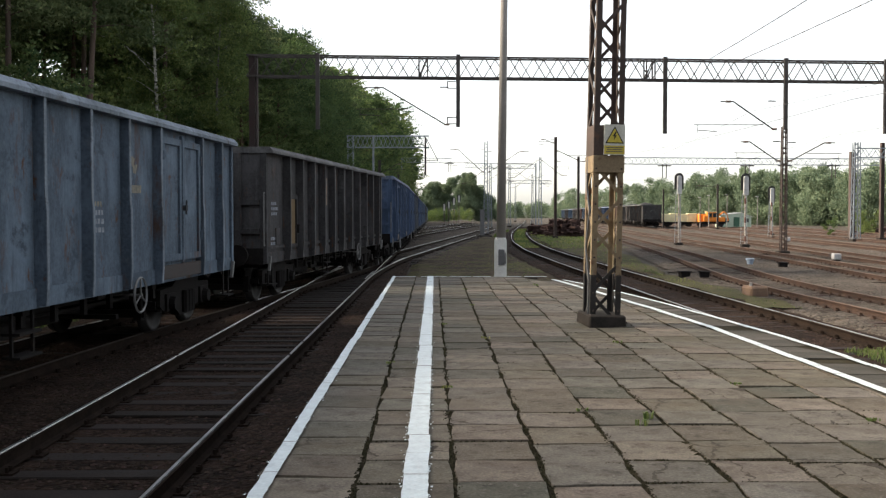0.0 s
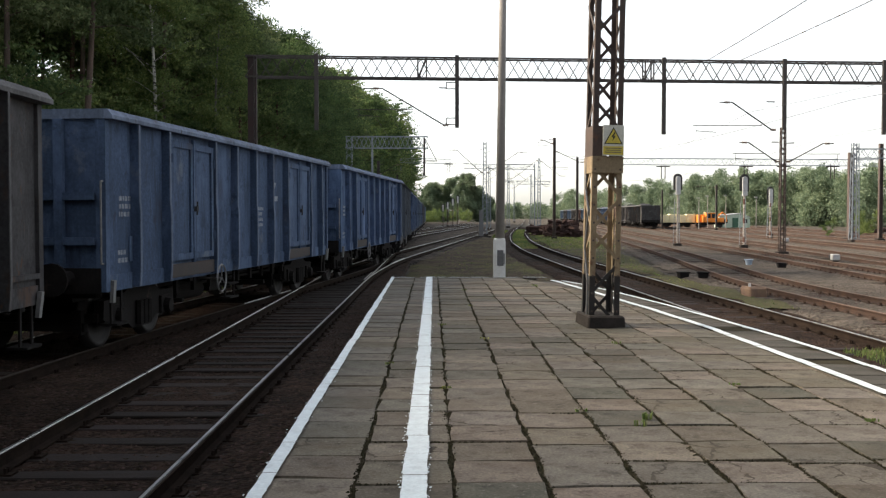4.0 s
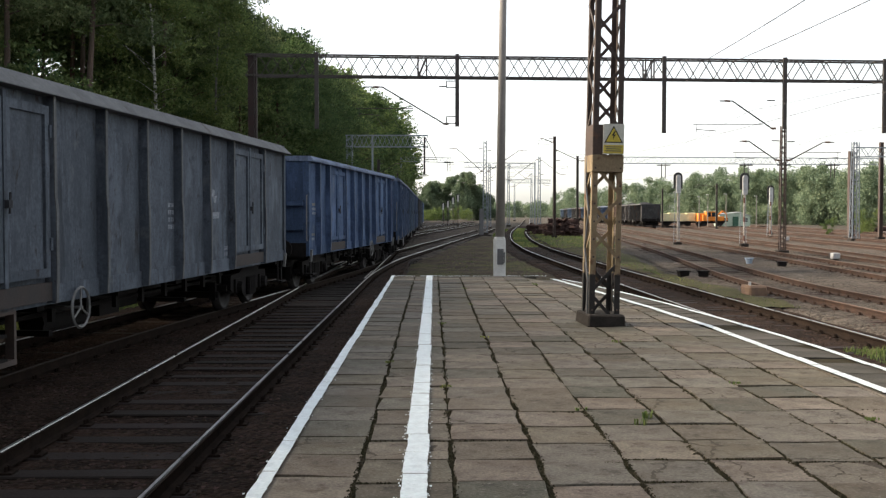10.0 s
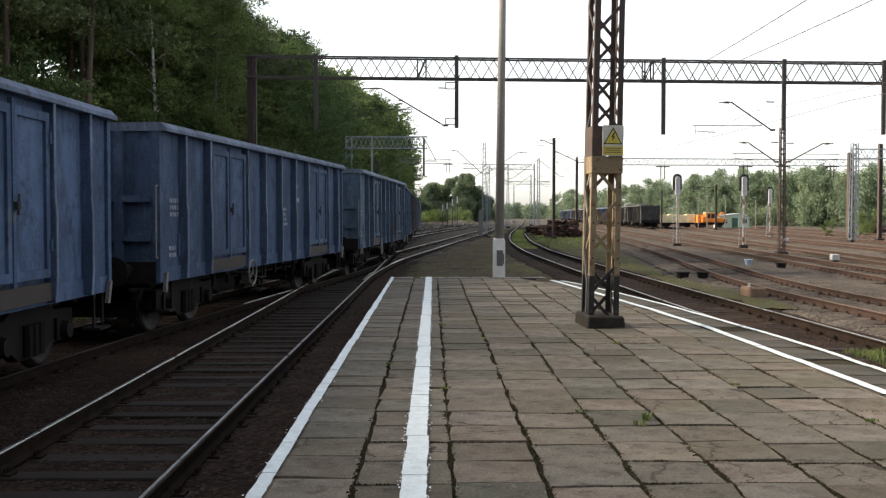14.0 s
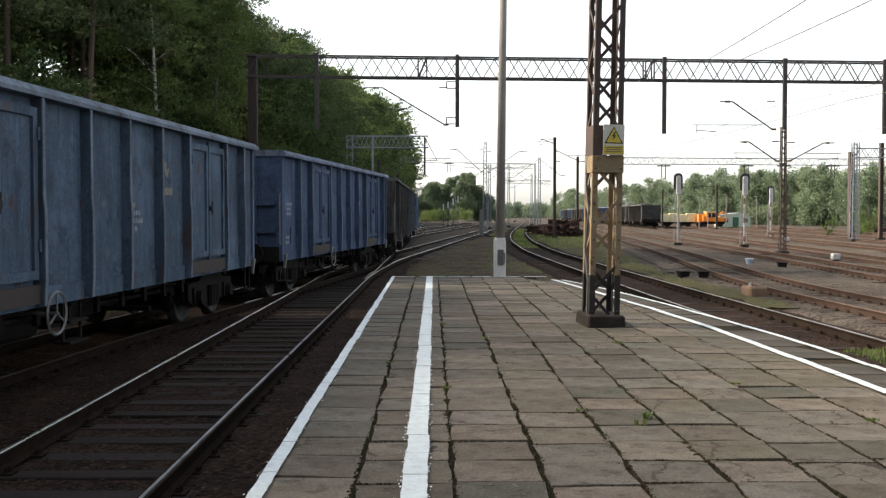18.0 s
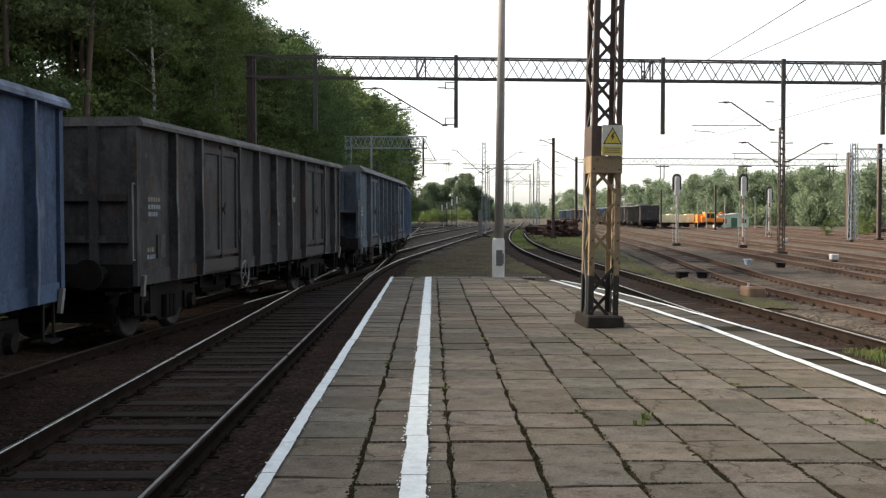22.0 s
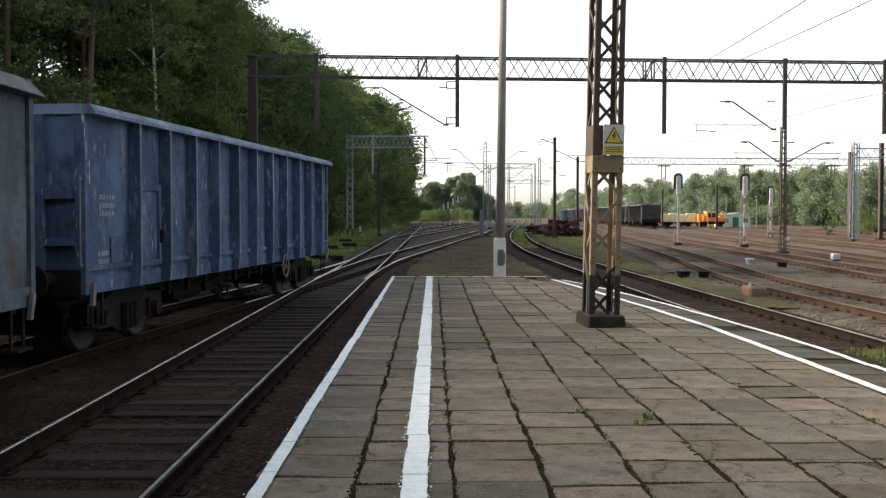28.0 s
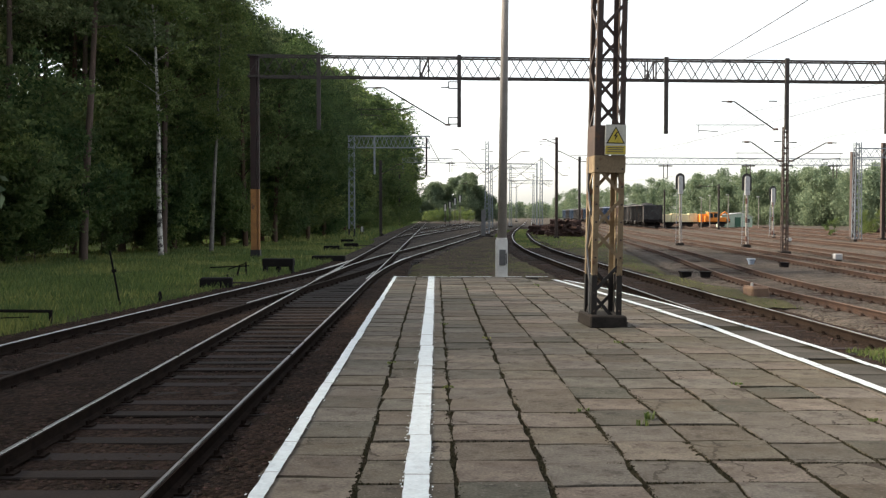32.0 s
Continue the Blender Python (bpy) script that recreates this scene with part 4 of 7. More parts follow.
# concrete lamp pole on a whitewashed plinth at the end of the platform
pole = thing("concrete_pole", pose(1.7, 26.0, EARTH), "tall tapered concrete pole on a whitewashed plinth", "pole")
bm = B()
tube(bm, (0, 0, 0.3), (0.11, 0, 10.5), 0.125, 0.075, 14)
part("shaft", bm, M_POLE, pole, smooth=True)
bm = B()
box(bm, -0.15, -0.16, -0.1, 0.15, 0.16, 1.55)
bmesh.ops.bevel(bm, geom=[e for e in bm.edges if abs(e.verts[0].co.z - e.verts[1].co.z) < 0.1 and e.verts[0].co.z > 1] + [e for e in bm.edges if abs(e.verts[0].co.z - e.verts[1].co.z) > 1], offset=0.045, segments=2, affect="EDGES")
bmesh.ops.bevel(bm, geom=[e for e in bm.edges if e.verts[0].co.z > 1.5 and e.verts[1].co.z > 1.5], offset=0.03, segments=2, affect="EDGES")
part("plinth", bm, M_PLINTH, pole, "whitewashed plinth")
bm = B()
box(bm, -0.065, -0.19, 0.84, 0.095, -0.15, 1.24)
soften(bm, 0.008)
part("junction_box", bm, M_GREYBOX, pole, "grey junction box lid")
bm = B()
box(bm, 0.1, -0.17, 0.88, 0.122, -0.155, 1.15)
part("slot", bm, M_BLACK, pole)


def truss(root, p, q, depth, width, bays, chord, diag, material, single=False):
    """A four-chord lattice girder from p to q (the bottom middle), as parts."""
    p, q = Vector(p), Vector(q)
    d = (q - p).normalized()
    side = d.cross(Vector((0, 0, 1))).normalized() * width / 2
    up = Vector((0, 0, depth))
    for s in (-1, 1):
        for u in (0, 1):
            bm = B()
            beam(bm, p + side * s + up * u, q + side * s + up * u, chord, chord)
            part("chord", bm, material, root)
    n = (q - p).length / bays
    for s in (-1, 1):
        bm = B()
        for i in range(bays):
            a, b = p + d * n * i + side * s, p + d * n * (i + 1) + side * s
            mid = (a + b) / 2 + up
            ends = ((a, mid), (mid, b)) if s > 0 else ((a + up, (a + b) / 2), ((a + b) / 2, b + up))
            for e, f in ends:
                if single:
                    bar = B()
                    beam(bar, e, f, diag)
                    part("diagonal", bar, material, root)
                else:
                    beam(bm, e, f, diag)
        if not single:
            tagged(part("lattice", bm, material, root), kind="stuff")
        else:
            bm.free()
    for i in range(0, bays + 1, 2):
        for u in (0, 1):
            bm = B()
            a = p + d * n * i + up * u
            beam(bm, a - side, a + side, diag)
            part("cross_tie", bm, material, root)


def cantilever(root, at, out, reach, rise, material, steady=None):
    """A hinged bracket with insulators that carries a contact wire; out is -1 or 1 along x."""
    x, y, z = at
    bm = B()
    tip = (x + out * reach, y, z + rise)
    tube(bm, (x + out * 0.25, y, z), (x + out * (reach * 0.78), y, z + rise), 0.035, n=6)
    tube(bm, (x + out * (reach * 0.78), y, z + rise), tip, 0.03, n=6)
    tube(bm, (x + out * 0.12, y, z + rise + 0.02), (x + out * 0.5, y, z + rise + 0.03), 0.03, n=5)
    part("bracket_tube", bm, material, root)
    bm = B()
    near, far, up = steady or (reach * 0.42, reach + 0.35, rise * 0.42)
    tube(bm, (x + out * near, y, z + up), (x + out * far, y, z + up), 0.02, n=6)
    tube(bm, (x + out * (far - 0.15), y, z + up), (x + out * (far - 0.15), y, z + up - 0.4), 0.012, n=5)
    tube(bm, (x + out * (far - 0.15), y, z + up - 0.25), (x + out * (far - 1.1), y, z + up - 0.32), 0.018, n=5)
    part("steady_arm", bm, material, root)
    for base, top in ((0.05, z), (reach * 0.82, z + rise)):
        bm = B()
        rows = []
        for k in range(17):
            rad = 0.028 + 0.04 * abs(math.sin(math.pi * k / 4))
            rows.append([bm.verts.new((x + out * (base + 0.016 * k), y + rad * math.cos(a), top + rad * math.sin(a))) for a in [6.2832 * q / 8 for q in range(8)]])
        for a, b in zip(rows, rows[1:]):
            for q in range(8):
                bm.faces.new((a[q], a[(q + 1) % 8], b[(q + 1) % 8], b[q]))
        part("insulator", bm, M_PORCELAIN, root)


M_STEEL_REDBROWN = mat("dark_red_brown_steel", (0.03, 0.012, 0.011), (0.018, 0.009, 0.008), 2.5, 0.75, grain=40, bump=0.15)
# first gantry, right over the tracks
g1 = thing("catenary_gantry", pose(-8.3, 47.2, EARTH), "dark steel lattice gantry spanning all the tracks", "gantry")
GZ = 7.8 - EARTH


def gx(x):
    """A point of the first gantry's axis in its own space, from world x."""
    u = (x + 8.3) / 30.0
    return Vector((x + 8.3, 1.85 * u, 0))


truss(g1, gx(-8.6) + Vector((0, 0, GZ)), gx(30.5) + Vector((0, 0, GZ)), 0.95, 0.6, 34, 0.075, 0.038, M_STEEL_DARK, True)
for z0, z1, mt, lab in ((0.48, 3.3, M_MASTORANGE, "rust-orange lower post"), (3.3, GZ + 1.0, M_STEEL_REDBROWN, "dark red-brown upper post")):
    bm = B()
    box(bm, -0.21, -0.16, z0, 0.06, 0.16, z1)
    part("post", bm, mt, g1, lab)
    bm = B()
    box(bm, 0.1, -0.14, z0, 0.18, 0.12, z1)
    part("post_channel", bm, M_MASTORANGE if z0 < 1 else M_STEEL_REDBROWN, g1)
bm = B()
box(bm, -0.23, -0.19, 0.0, 0.21, 0.19, 0.5)
part("post_foot", bm, M_STEEL_BLACK, g1)
bm = B()
e = gx(30.2)
box(bm, e.x - 0.2, e.y - 0.16, 0, e.x + 0.2, e.y + 0.16, GZ + 1.0)
part("post", bm, M_STEEL_DARK, g1)
for x, low in ((-5.35, 5.36), (1.12, 5.5), (10.88, 5.25), (16.7, 5.47), (21.6, 5.3), (26.5, 5.4)):
    e = gx(x)
    bm = B()
    box(bm, e.x - 0.09, e.y - 0.45, low - EARTH, e.x + 0.09, e.y - 0.31, GZ + 1.05)
    part("drop_post", bm, M_STEEL_DARK, g1)
    if x in (1.12,):
        for z in (7.4, 5.75):
            bm = B()
            tube(bm, (e.x, e.y - 0.4, z - EARTH + 0.2), (e.x - 0.5, e.y - 0.4, z - EARTH + 0.2), 0.025, n=6)
            tube(bm, (e.x - 0.5, e.y - 0.4, z - EARTH + 0.2), (e.x - 0.5, e.y - 0.4, z - EARTH - 0.1), 0.025, n=6)
            tube(bm, (e.x, e.y - 0.4, z - EARTH - 0.1), (e.x - 0.5, e.y - 0.4, z - EARTH - 0.1), 0.025, n=6)
            part("hinge_bracket", bm, M_STEEL_DARK, g1)
for x, low, out, reach, rise, arm in ((1.12, 5.62, -1, 4.0, 1.7, None), (16.7, 5.5, -1, 2.75, 1.3, (0.7, 4.0, 0.2))):
    e = gx(x)
    cantilever(g1, (e.x + out * 0.35, e.y - 0.4, low - EARTH), out, reach, rise, M_STEEL_DARK, arm)
for x in (-0.7, 10.0):
    e = gx(x)
    for s in (-1, 1):
        bm = B()
        for k in (0, 1):
            beam(bm, e + Vector((0.4 * k, 0.3 * s, GZ)), e + Vector((0.4 * k, 0.3 * s, GZ + 0.95)), 0.06)
        beam(bm, e + Vector((0, 0.3 * s, GZ)), e + Vector((0.4, 0.3 * s, GZ + 0.95)), 0.05)
        part("splice_frame", bm, M_STEEL_DARK, g1)

# second gantry, grey lattice over the main line
g2 = lattice_mast(pose(-6.6, 80.7, EARTH), 0.5, 0.5, 0.5, 0.5, 8.3, 14, 0.08, M_STEEL_GREY, "grey lattice gantry leg and girder beside the wood",
                  [(0, 1.0, M_STEEL_BLACK)], (0.7, 0.7, 0.3, M_STEEL_BLACK), name="catenary_gantry")
truss(g2, (-0.3, 0, 7.42), (6.2, 0, 7.42), 0.9, 0.5, 9, 0.07, 0.04, M_STEEL_GREY)
bm = B()
box(bm, 1.75, -0.35, 5.3, 1.9, -0.25, 8.3)
part("drop_post", bm, M_STEEL_GREY, g2)
bm = B()
box(bm, 5.85, -0.35, 5.2, 6.0, -0.25, 8.2)
part("drop_post", bm, M_STEEL_DARK, g2)
bm = B()
tube(bm, (5.95, -0.3, 8.2), (6.9, -0.3, 6.4), 0.03, n=5)
tube(bm, (5.9, -0.3, 6.4), (6.9, -0.3, 6.4), 0.03, n=5)
part("stay", bm, M_STEEL_DARK, g2)


def plain_mast(x, y, h, w, material, label, arms=(), foot=None, group="catenary masts", lean=0.0):
    """A rolled-steel catenary mast with its brackets: arms are (height, out, reach, rise)."""
    root = thing("catenary_mast", pose(x, y, EARTH, 0, lean, 0), label, "mast", group)
    bm = B()
    box(bm, -w / 2, -w / 2, 0, -w / 2 + 0.03, w / 2, h)
    box(bm, w / 2 - 0.03, -w / 2, 0, w / 2, w / 2, h)
    box(bm, -w / 2 + 0.03, -0.015, 0, w / 2 - 0.03, 0.015, h)
    part("post", bm, material, root)
    bm = B()
    box(bm, -w, -w, -0.05, w, w, 0.25)
    soften(bm, 0.03)
    part("footing", bm, foot or M_CAST, root)
    for z, out, reach, rise in arms:
        cantilever(root, (0, 0, z), out, reach, rise, material)
    return root


# double-bracket mast in the yard
m2 = lattice_mast(pose(18.46, 53.6, EARTH), 0.34, 0.3, 0.26, 0.26, 6.75, 16, 0.06, M_STEEL_BROWN, "slim rusty lattice mast with two catenary brackets", (), (0.6, 0.6, 0.2, M_CAST), group="catenary masts", single=True)
cantilever(m2, (-0.1, 0, 4.95), -1, 2.2, 1.0, M_STEEL_DARK)
cantilever(m2, (0.1, 0, 4.95), 1, 2.6, 0.95, M_STEEL_DARK)
plain_mast(-5.4, 101.0, 7.5, 0.28, M_STEEL_DARK, "dark steel catenary mast beside the wood", [(6.2, 1, 2.2, 0.9)])
plain_mast(-5.6, 160.0, 8.5, 0.26, M_STEEL_DARK, "dark steel catenary mast beside the wood", [(6.6, 1, 2.2, 0.9)])
g5 = lattice_mast(pose(5.1, 100, EARTH), 0.5, 0.4, 0.3, 0.3, 9.3, 22, 0.06, M_STEEL_GREY, "grey lattice mast between two tracks", (), (0.7, 0.7, 0.25, M_CAST), group="catenary masts")
cantilever(g5, (-0.1, 0, 6.3), -1, 3.4, 2.2, M_STEEL_DARK)
cantilever(g5, (0.1, 0, 6.3), 1, 4.1, 2.0, M_STEEL_DARK)
plain_mast(10.5, 88.0, 8.8, 0.24, M_STEEL_BROWN, "brown steel catenary mast beside the heap of sleepers", [(7.6, 1, 2.8, -0.9), (8.3, -1, 1.2, 0.3)])
plain_mast(14.9, 105.0, 8.1, 0.24, M_STEEL_DARK, "dark steel catenary mast in the yard", ())
plain_mast(34.6, 84.0, 7.3, 0.42, M_STEEL_BROWN, "broad rusty steel mast in the yard")
plain_mast(36.2, 82.0, 7.9, 0.3, M_STEEL_BROWN, "rusty steel mast in the yard")
plain_mast(31.6, 140.0, 5.6, 0.2, M_STEEL_DARK, "dark steel mast beside the standing wagons")
plain_mast(39.1, 140.0, 6.3, 0.24, M_STEEL_DARK, "dark steel mast before the machines", [(5.9, -1, 3.0, 0.2)])
yard_mast = lattice_mast(pose(32.1, 77.2, EARTH), 0.6, 0.6, 0.45, 0.45, 7.6, 15, 0.07, M_STEEL_GREY, "grey lattice mast in the yard", (), (0.8, 0.8, 0.25, M_CAST), group="catenary masts")
for x, y, h in ((8.3, 150, 9.5), (12.6, 170, 10.5), (14.6, 140, 10.0), (20.3, 210, 10.5), (24, 300, 11)):
    if h > 9.4:
        far = lattice_mast(pose(x, y, EARTH), 0.5, 0.4, 0.3, 0.3, h, 20, 0.07, M_STEEL_GREY, "distant pale lattice mast along the line", (), (0.7, 0.7, 0.25, M_CAST), group="catenary masts")
        if y < 250:
            cantilever(far, (-0.1, 0, h - 0.4), -1, 4.4, -2.4, M_STEEL_DARK)
            cantilever(far, (0.1, 0, h - 0.5), 1, 3.6, -2.0, M_STEEL_DARK)
        continue
    plain_mast(x, y, h, 0.2, M_STEEL_DARK, "distant dark catenary mast along the line", [(6.4, rng.choice((-1, 1)), 2.6, 1.1)])


truss(yard_mast, (-0.2, 0, 6.45), (12.0, 0, 6.45), 0.7, 0.45, 13, 0.06, 0.035, M_STEEL_GREY)


def lamp_post(x, y, h):
    root = thing("lamp_post", pose(x, y, EARTH), "thin pale lamp post before the trees", "lamp post", "yard lamps")
    bm = B()
    tube(bm, (0, 0, -0.05), (0, 0, h), 0.07, 0.05, 7)
    part("post", bm, M_POLE, root)
    bm = B()
    box(bm, -0.3, -0.1, h, 0.1, 0.1, h + 0.1)
    part("lamp_head", bm, M_WHITEMETAL, root)


for x, h in ((36.4, 4.9), (39.3, 4.6), (40.6, 4.9), (43.3, 5.0), (47.8, 4.7)):
    lamp_post(x, 150, h)


def far_gantry(x0, x1, y, z, label, material=M_STEEL_GREY, drops=(), feet=(0, 1)):
    root = thing("catenary_gantry", pose(x0, y, EARTH), label, "gantry", "far gantries")
    truss(root, (0, 0, z - EARTH), (x1 - x0, 0, z - EARTH - 0.2), 0.85, 0.5, max(6, int((x1 - x0) / 1.15)), 0.08, 0.045, material)
    for x in [(x1 - x0) * k for k in feet]:
        bm = B()
        box(bm, x - 0.11, -0.11, 0, x + 0.11, 0.11, z - EARTH + 0.9)
        part("post", bm, material, root)
    for x in drops:
        bm = B()
        box(bm, x - x0 - 0.3, -0.4, z - EARTH - 1.9, x - x0 - 0.2, -0.3, z - EARTH)
        box(bm, x - x0 + 0.2, -0.4, z - EARTH - 1.9, x - x0 + 0.3, -0.3, z - EARTH)
        box(bm, x - x0 - 0.9, -0.42, z - EARTH - 0.35, x - x0 + 0.9, -0.28, z - EARTH - 0.2)
        part("drop_frame", bm, M_STEEL_DARK, root)


far_gantry(20.2, 59.5, 135, 8.15, "long pale lattice gantry over the sidings", M_STEEL_GREY, (30.5, 41.5, 46.5, 53))
far_gantry(5.6, 18.5, 185, 9.9, "pale lattice gantry far along the line", feet=(1,))
far_gantry(-6, 3.4, 190, 11.2, "pale lattice gantry far along the main line", drops=(2.9,), feet=(0,))
far_gantry(17, 30, 260, 9.4, "pale lattice gantry in the distance", feet=(0,))


M_POSTPATCHY = mat("peeling_white_post", (0.42, 0.41, 0.39), (0.24, 0.2, 0.17), 3, 0.7, grain=20, bump=0.1, stain=(0.1, 0.06, 0.045), stain_scale=3, stain_amount=0.7)


def signal(x, y, h, label, striped=False, post=None):
    """A colour-light signal on a post, seen from behind: a rounded grey backplate on a white post."""
    root = thing("light_signal", pose(x, y, EARTH), label, "railway signal", "light signals")
    bm = B()
    tube(bm, (0, 0, 0.2), (0, 0, h - 1.0), 0.06, 0.055, 10)
    part("post", bm, post or M_POSTPATCHY, root)
    if striped:
        for k in (0, 3, 6):
            bm = B()
            tube(bm, (0, 0, 0.4 + 0.4 * k), (0, 0, 0.75 + 0.4 * k), 0.066, n=10)
            part("red_band", bm, M_RED, root)
    bm = B()
    out = [(0.3 * math.cos(a), 0.3 * math.sin(a)) for a in [math.pi * k / 10 for k in range(11)]]
    prism(bm, [(a, b + h - 0.26) for a, b in out] + [(-0.3, h - 1.05), (0.3, h - 1.05)], -0.03, 0.03)
    part("backplate", bm, M_BLACK, root)
    bm = B()
    out = [(0.15 * math.cos(a), 0.15 * math.sin(a)) for a in [math.pi * k / 10 for k in range(11)]]
    prism(bm, [(a, b + h - 0.28) for a, b in out] + [(-0.15, h - 1.35), (0.15, h - 1.35)], -0.2, -0.04)
    part("lamp_housing", bm, M_WHITEMETAL, root)
    for k in range(3):
        bm = B()
        tube(bm, (0, 0.03, h - 0.35 - 0.28 * k), (0, 0.22, h - 0.35 - 0.28 * k), 0.1, 0.11, 10)
        part("hood", bm, M_BLACK, root)
    bm = B()
    box(bm, -0.25, -0.2, -0.05, 0.25, 0.2, 0.25)
    soften(bm, 0.03)
    part("footing", bm, M_CAST, root)
    bm = B()
    for s in (-0.22, 0.22):
        tube(bm, (s, 0.25, 0.1), (s * 0.6, 0.18, h - 1.2), 0.018, n=5)
    for k in range(9):
        z = 0.4 + k * 0.32
        tube(bm, (-0.2, 0.24 - 0.004 * k, z), (0.2, 0.24 - 0.004 * k, z), 0.012, n=4)
    part("ladder", bm, M_STEEL_GREY, root)
    return root


signal(16.34, 67.8, 4.85, "white-posted light signal seen from behind")
signal(19.75, 64.4, 4.7, "rusty red and white light signal seen from behind", True)
signal(28.6, 86.0, 4.5, "striped signal post in the yard", True)
signal(33.6, 101.0, 4.4, "striped signal post in the yard", True)
for x, y, h in ((1.9, 190, 4.2), (2.7, 186, 4.6), (3.6, 184, 5.2), (4.4, 180, 5.6)):
    signal(x, y, h, "far light signal beside the main line", True, M_STEEL_DARK)


def wire(points, r, label):
    bm, line_ = B(), [Vector(points[0])]
    for p, q in zip(points, points[1:]):
        p, q = Vector(p), Vector(q)
        n = max(2, int((q - p).length / 5))
        sag = 0.0006 * (q - p).length ** 1.6
        for i in range(1, n + 1):
            u = i / n
            line_.append(p.lerp(q, u) - Vector((0, 0, sag * 4 * u * (1 - u))))
    hose(bm, line_, r)
    tagged(part("overhead_wire", bm, M_WIRE), label, "overhead wire", "overhead wires")


wire([(12.7, 20, 9.2), (13.0, 48.21, 8.77)], 0.018, "thin overhead feeder wire")
wire([(16.0, 20, 9.3), (14.55, 48.31, 8.77)], 0.018, "thin overhead feeder wire")
wire([(22.5, 20, 6.9), (20.0, 48.7, 6.95), (15.5, 105, 7.0)], 0.014, "thin sagging overhead wire over the yard")
wire([(18.0, 15, 6.3), (15.1, 48.4, 6.35), (20, 135, 6.6)], 0.009, "contact wire over a yard track")
wire([(-2.6, 47, 5.9), (-1.8, 80.7, 5.6), (-2.7, 160, 5.8), (-2.7, 300, 5.8)], 0.009, "contact wire over the main line")
wire([(-2.6, 47, 7.3), (-1.8, 80.7, 7.0), (-2.7, 160, 7.0), (-2.7, 300, 7.0)], 0.008, "bearer cable over the main line")
wire([(21.0, 20, 5.6), (21.0, 53.6, 5.6), (24.5, 135, 6.0)], 0.009, "contact wire over a siding")


# ---- lineside things on the left ----
def point_machine(x, y, turn, label):
    root = thing("point_machine", pose(x, y, EARTH, 0, 0, turn), label, "point machine", "point machines")
    bm = B()
    box(bm, -0.45, -0.2, 0.08, 0.45, 0.2, 0.36)
    soften(bm, 0.04)
    part("housing", bm, M_UNDER, root)
    for s in (-0.32, 0.32):
        bm = B()
        box(bm, s - 0.06, -0.25, -0.03, s + 0.06, 0.25, 0.1)
        part("foot", bm, M_UNDER, root)
    bm = B()
    tube(bm, (0.45, 0, 0.22), (1.5, 0, 0.2), 0.022, n=6)
    tube(bm, (0.45, 0.1, 0.2), (1.5, 0.1, 0.18), 0.018, n=6)
    part("throw_rod", bm, M_STEEL_DARK, root)


def trough_cover(x, y, w, h, label):
    """A low steel stand over the signal wires: a thick top on three webs."""
    root = thing("wire_pulley_frame", pose(x, y, EARTH), label, "pulley frame", "pulley frames")
    bm = B()
    box(bm, -w / 2, -0.25, h - 0.28, w / 2, 0.25, h)
    soften(bm, 0.03)
    part("top", bm, M_UNDER, root)
    for k in (-1, 0, 1):
        bm = B()
        box(bm, k * w * 0.42 - 0.06, -0.22, -0.02, k * w * 0.42 + 0.06, 0.22, h - 0.28)
        part("web", bm, M_UNDER, root)


trough_cover(-5.46, 35.5, 1.08, 0.6, "black cast-iron pulley frame standing beside the points")
trough_cover(-4.66, 44.6, 1.44, 0.33, "low black pulley frame beside the points")
point_machine(-6.15, 28.6, 8, "black point machine on long timbers")
point_machine(-5.9, 58.0, 5, "black point machine beside the main line")
point_machine(-5.2, 63.0, 5, "black point machine beside the main line")
point_machine(-6.3, 73.0, 5, "black point machine in the verge grass")

lever = thing("switch_lever", pose(-6.62, 34.0, EARTH), "black hand lever of the points with its rods", "switch lever")
bm = B()
box(bm, -0.35, -0.15, 0, 0.35, 0.15, 0.12)
part("base", bm, M_UNDER, lever)
bm = B()
tube(bm, (-0.9, 0, 0.36), (0.4, 0, 0.42), 0.025, n=6)
tube(bm, (0.3, 0, 0.1), (0.3, 0, 0.55), 0.03, n=6)
tube(bm, (0.0, 0, 0.1), (0.1, 0, 0.45), 0.03, n=6)
tube(bm, (-0.3, 0, 0.3), (0.3, 0, 0.5), 0.02, n=6)
part("rod", bm, M_UNDER, lever)

frame_rail = thing("wire_stand", pose(-7.87, 19.0, EARTH, 0, 0, -6), "low grey pipe rail carrying signal wires", "pipe rail")
bm = B()
tube(bm, (-2.0, 0, 0.33), (0.75, 0, 0.33), 0.03, n=8)
tube(bm, (-2.0, 0, 0.12), (0.3, 0, 0.22), 0.012, n=6)
part("top_rail", bm, M_UNDER, frame_rail)
for x in (-1.6, 0.72):
    bm = B()
    tube(bm, (x, 0, -0.05), (x, 0, 0.33), 0.035, n=8)
    part("post", bm, M_UNDER, frame_rail)

marker = thing("leaning_post", pose(-6.95, 22.5, EARTH, 0, -10, 0), "thin dark post leaning in the grass", "post")
bm = B()
tube(bm, (0, 0, -0.05), (0, 0, 1.35), 0.022, n=6)
part("post", bm, M_UNDER, marker)
bm = B()
box(bm, -0.035, -0.03, 0.86, 0.06, 0.03, 0.93)
part("clip", bm, M_UNDER, marker)

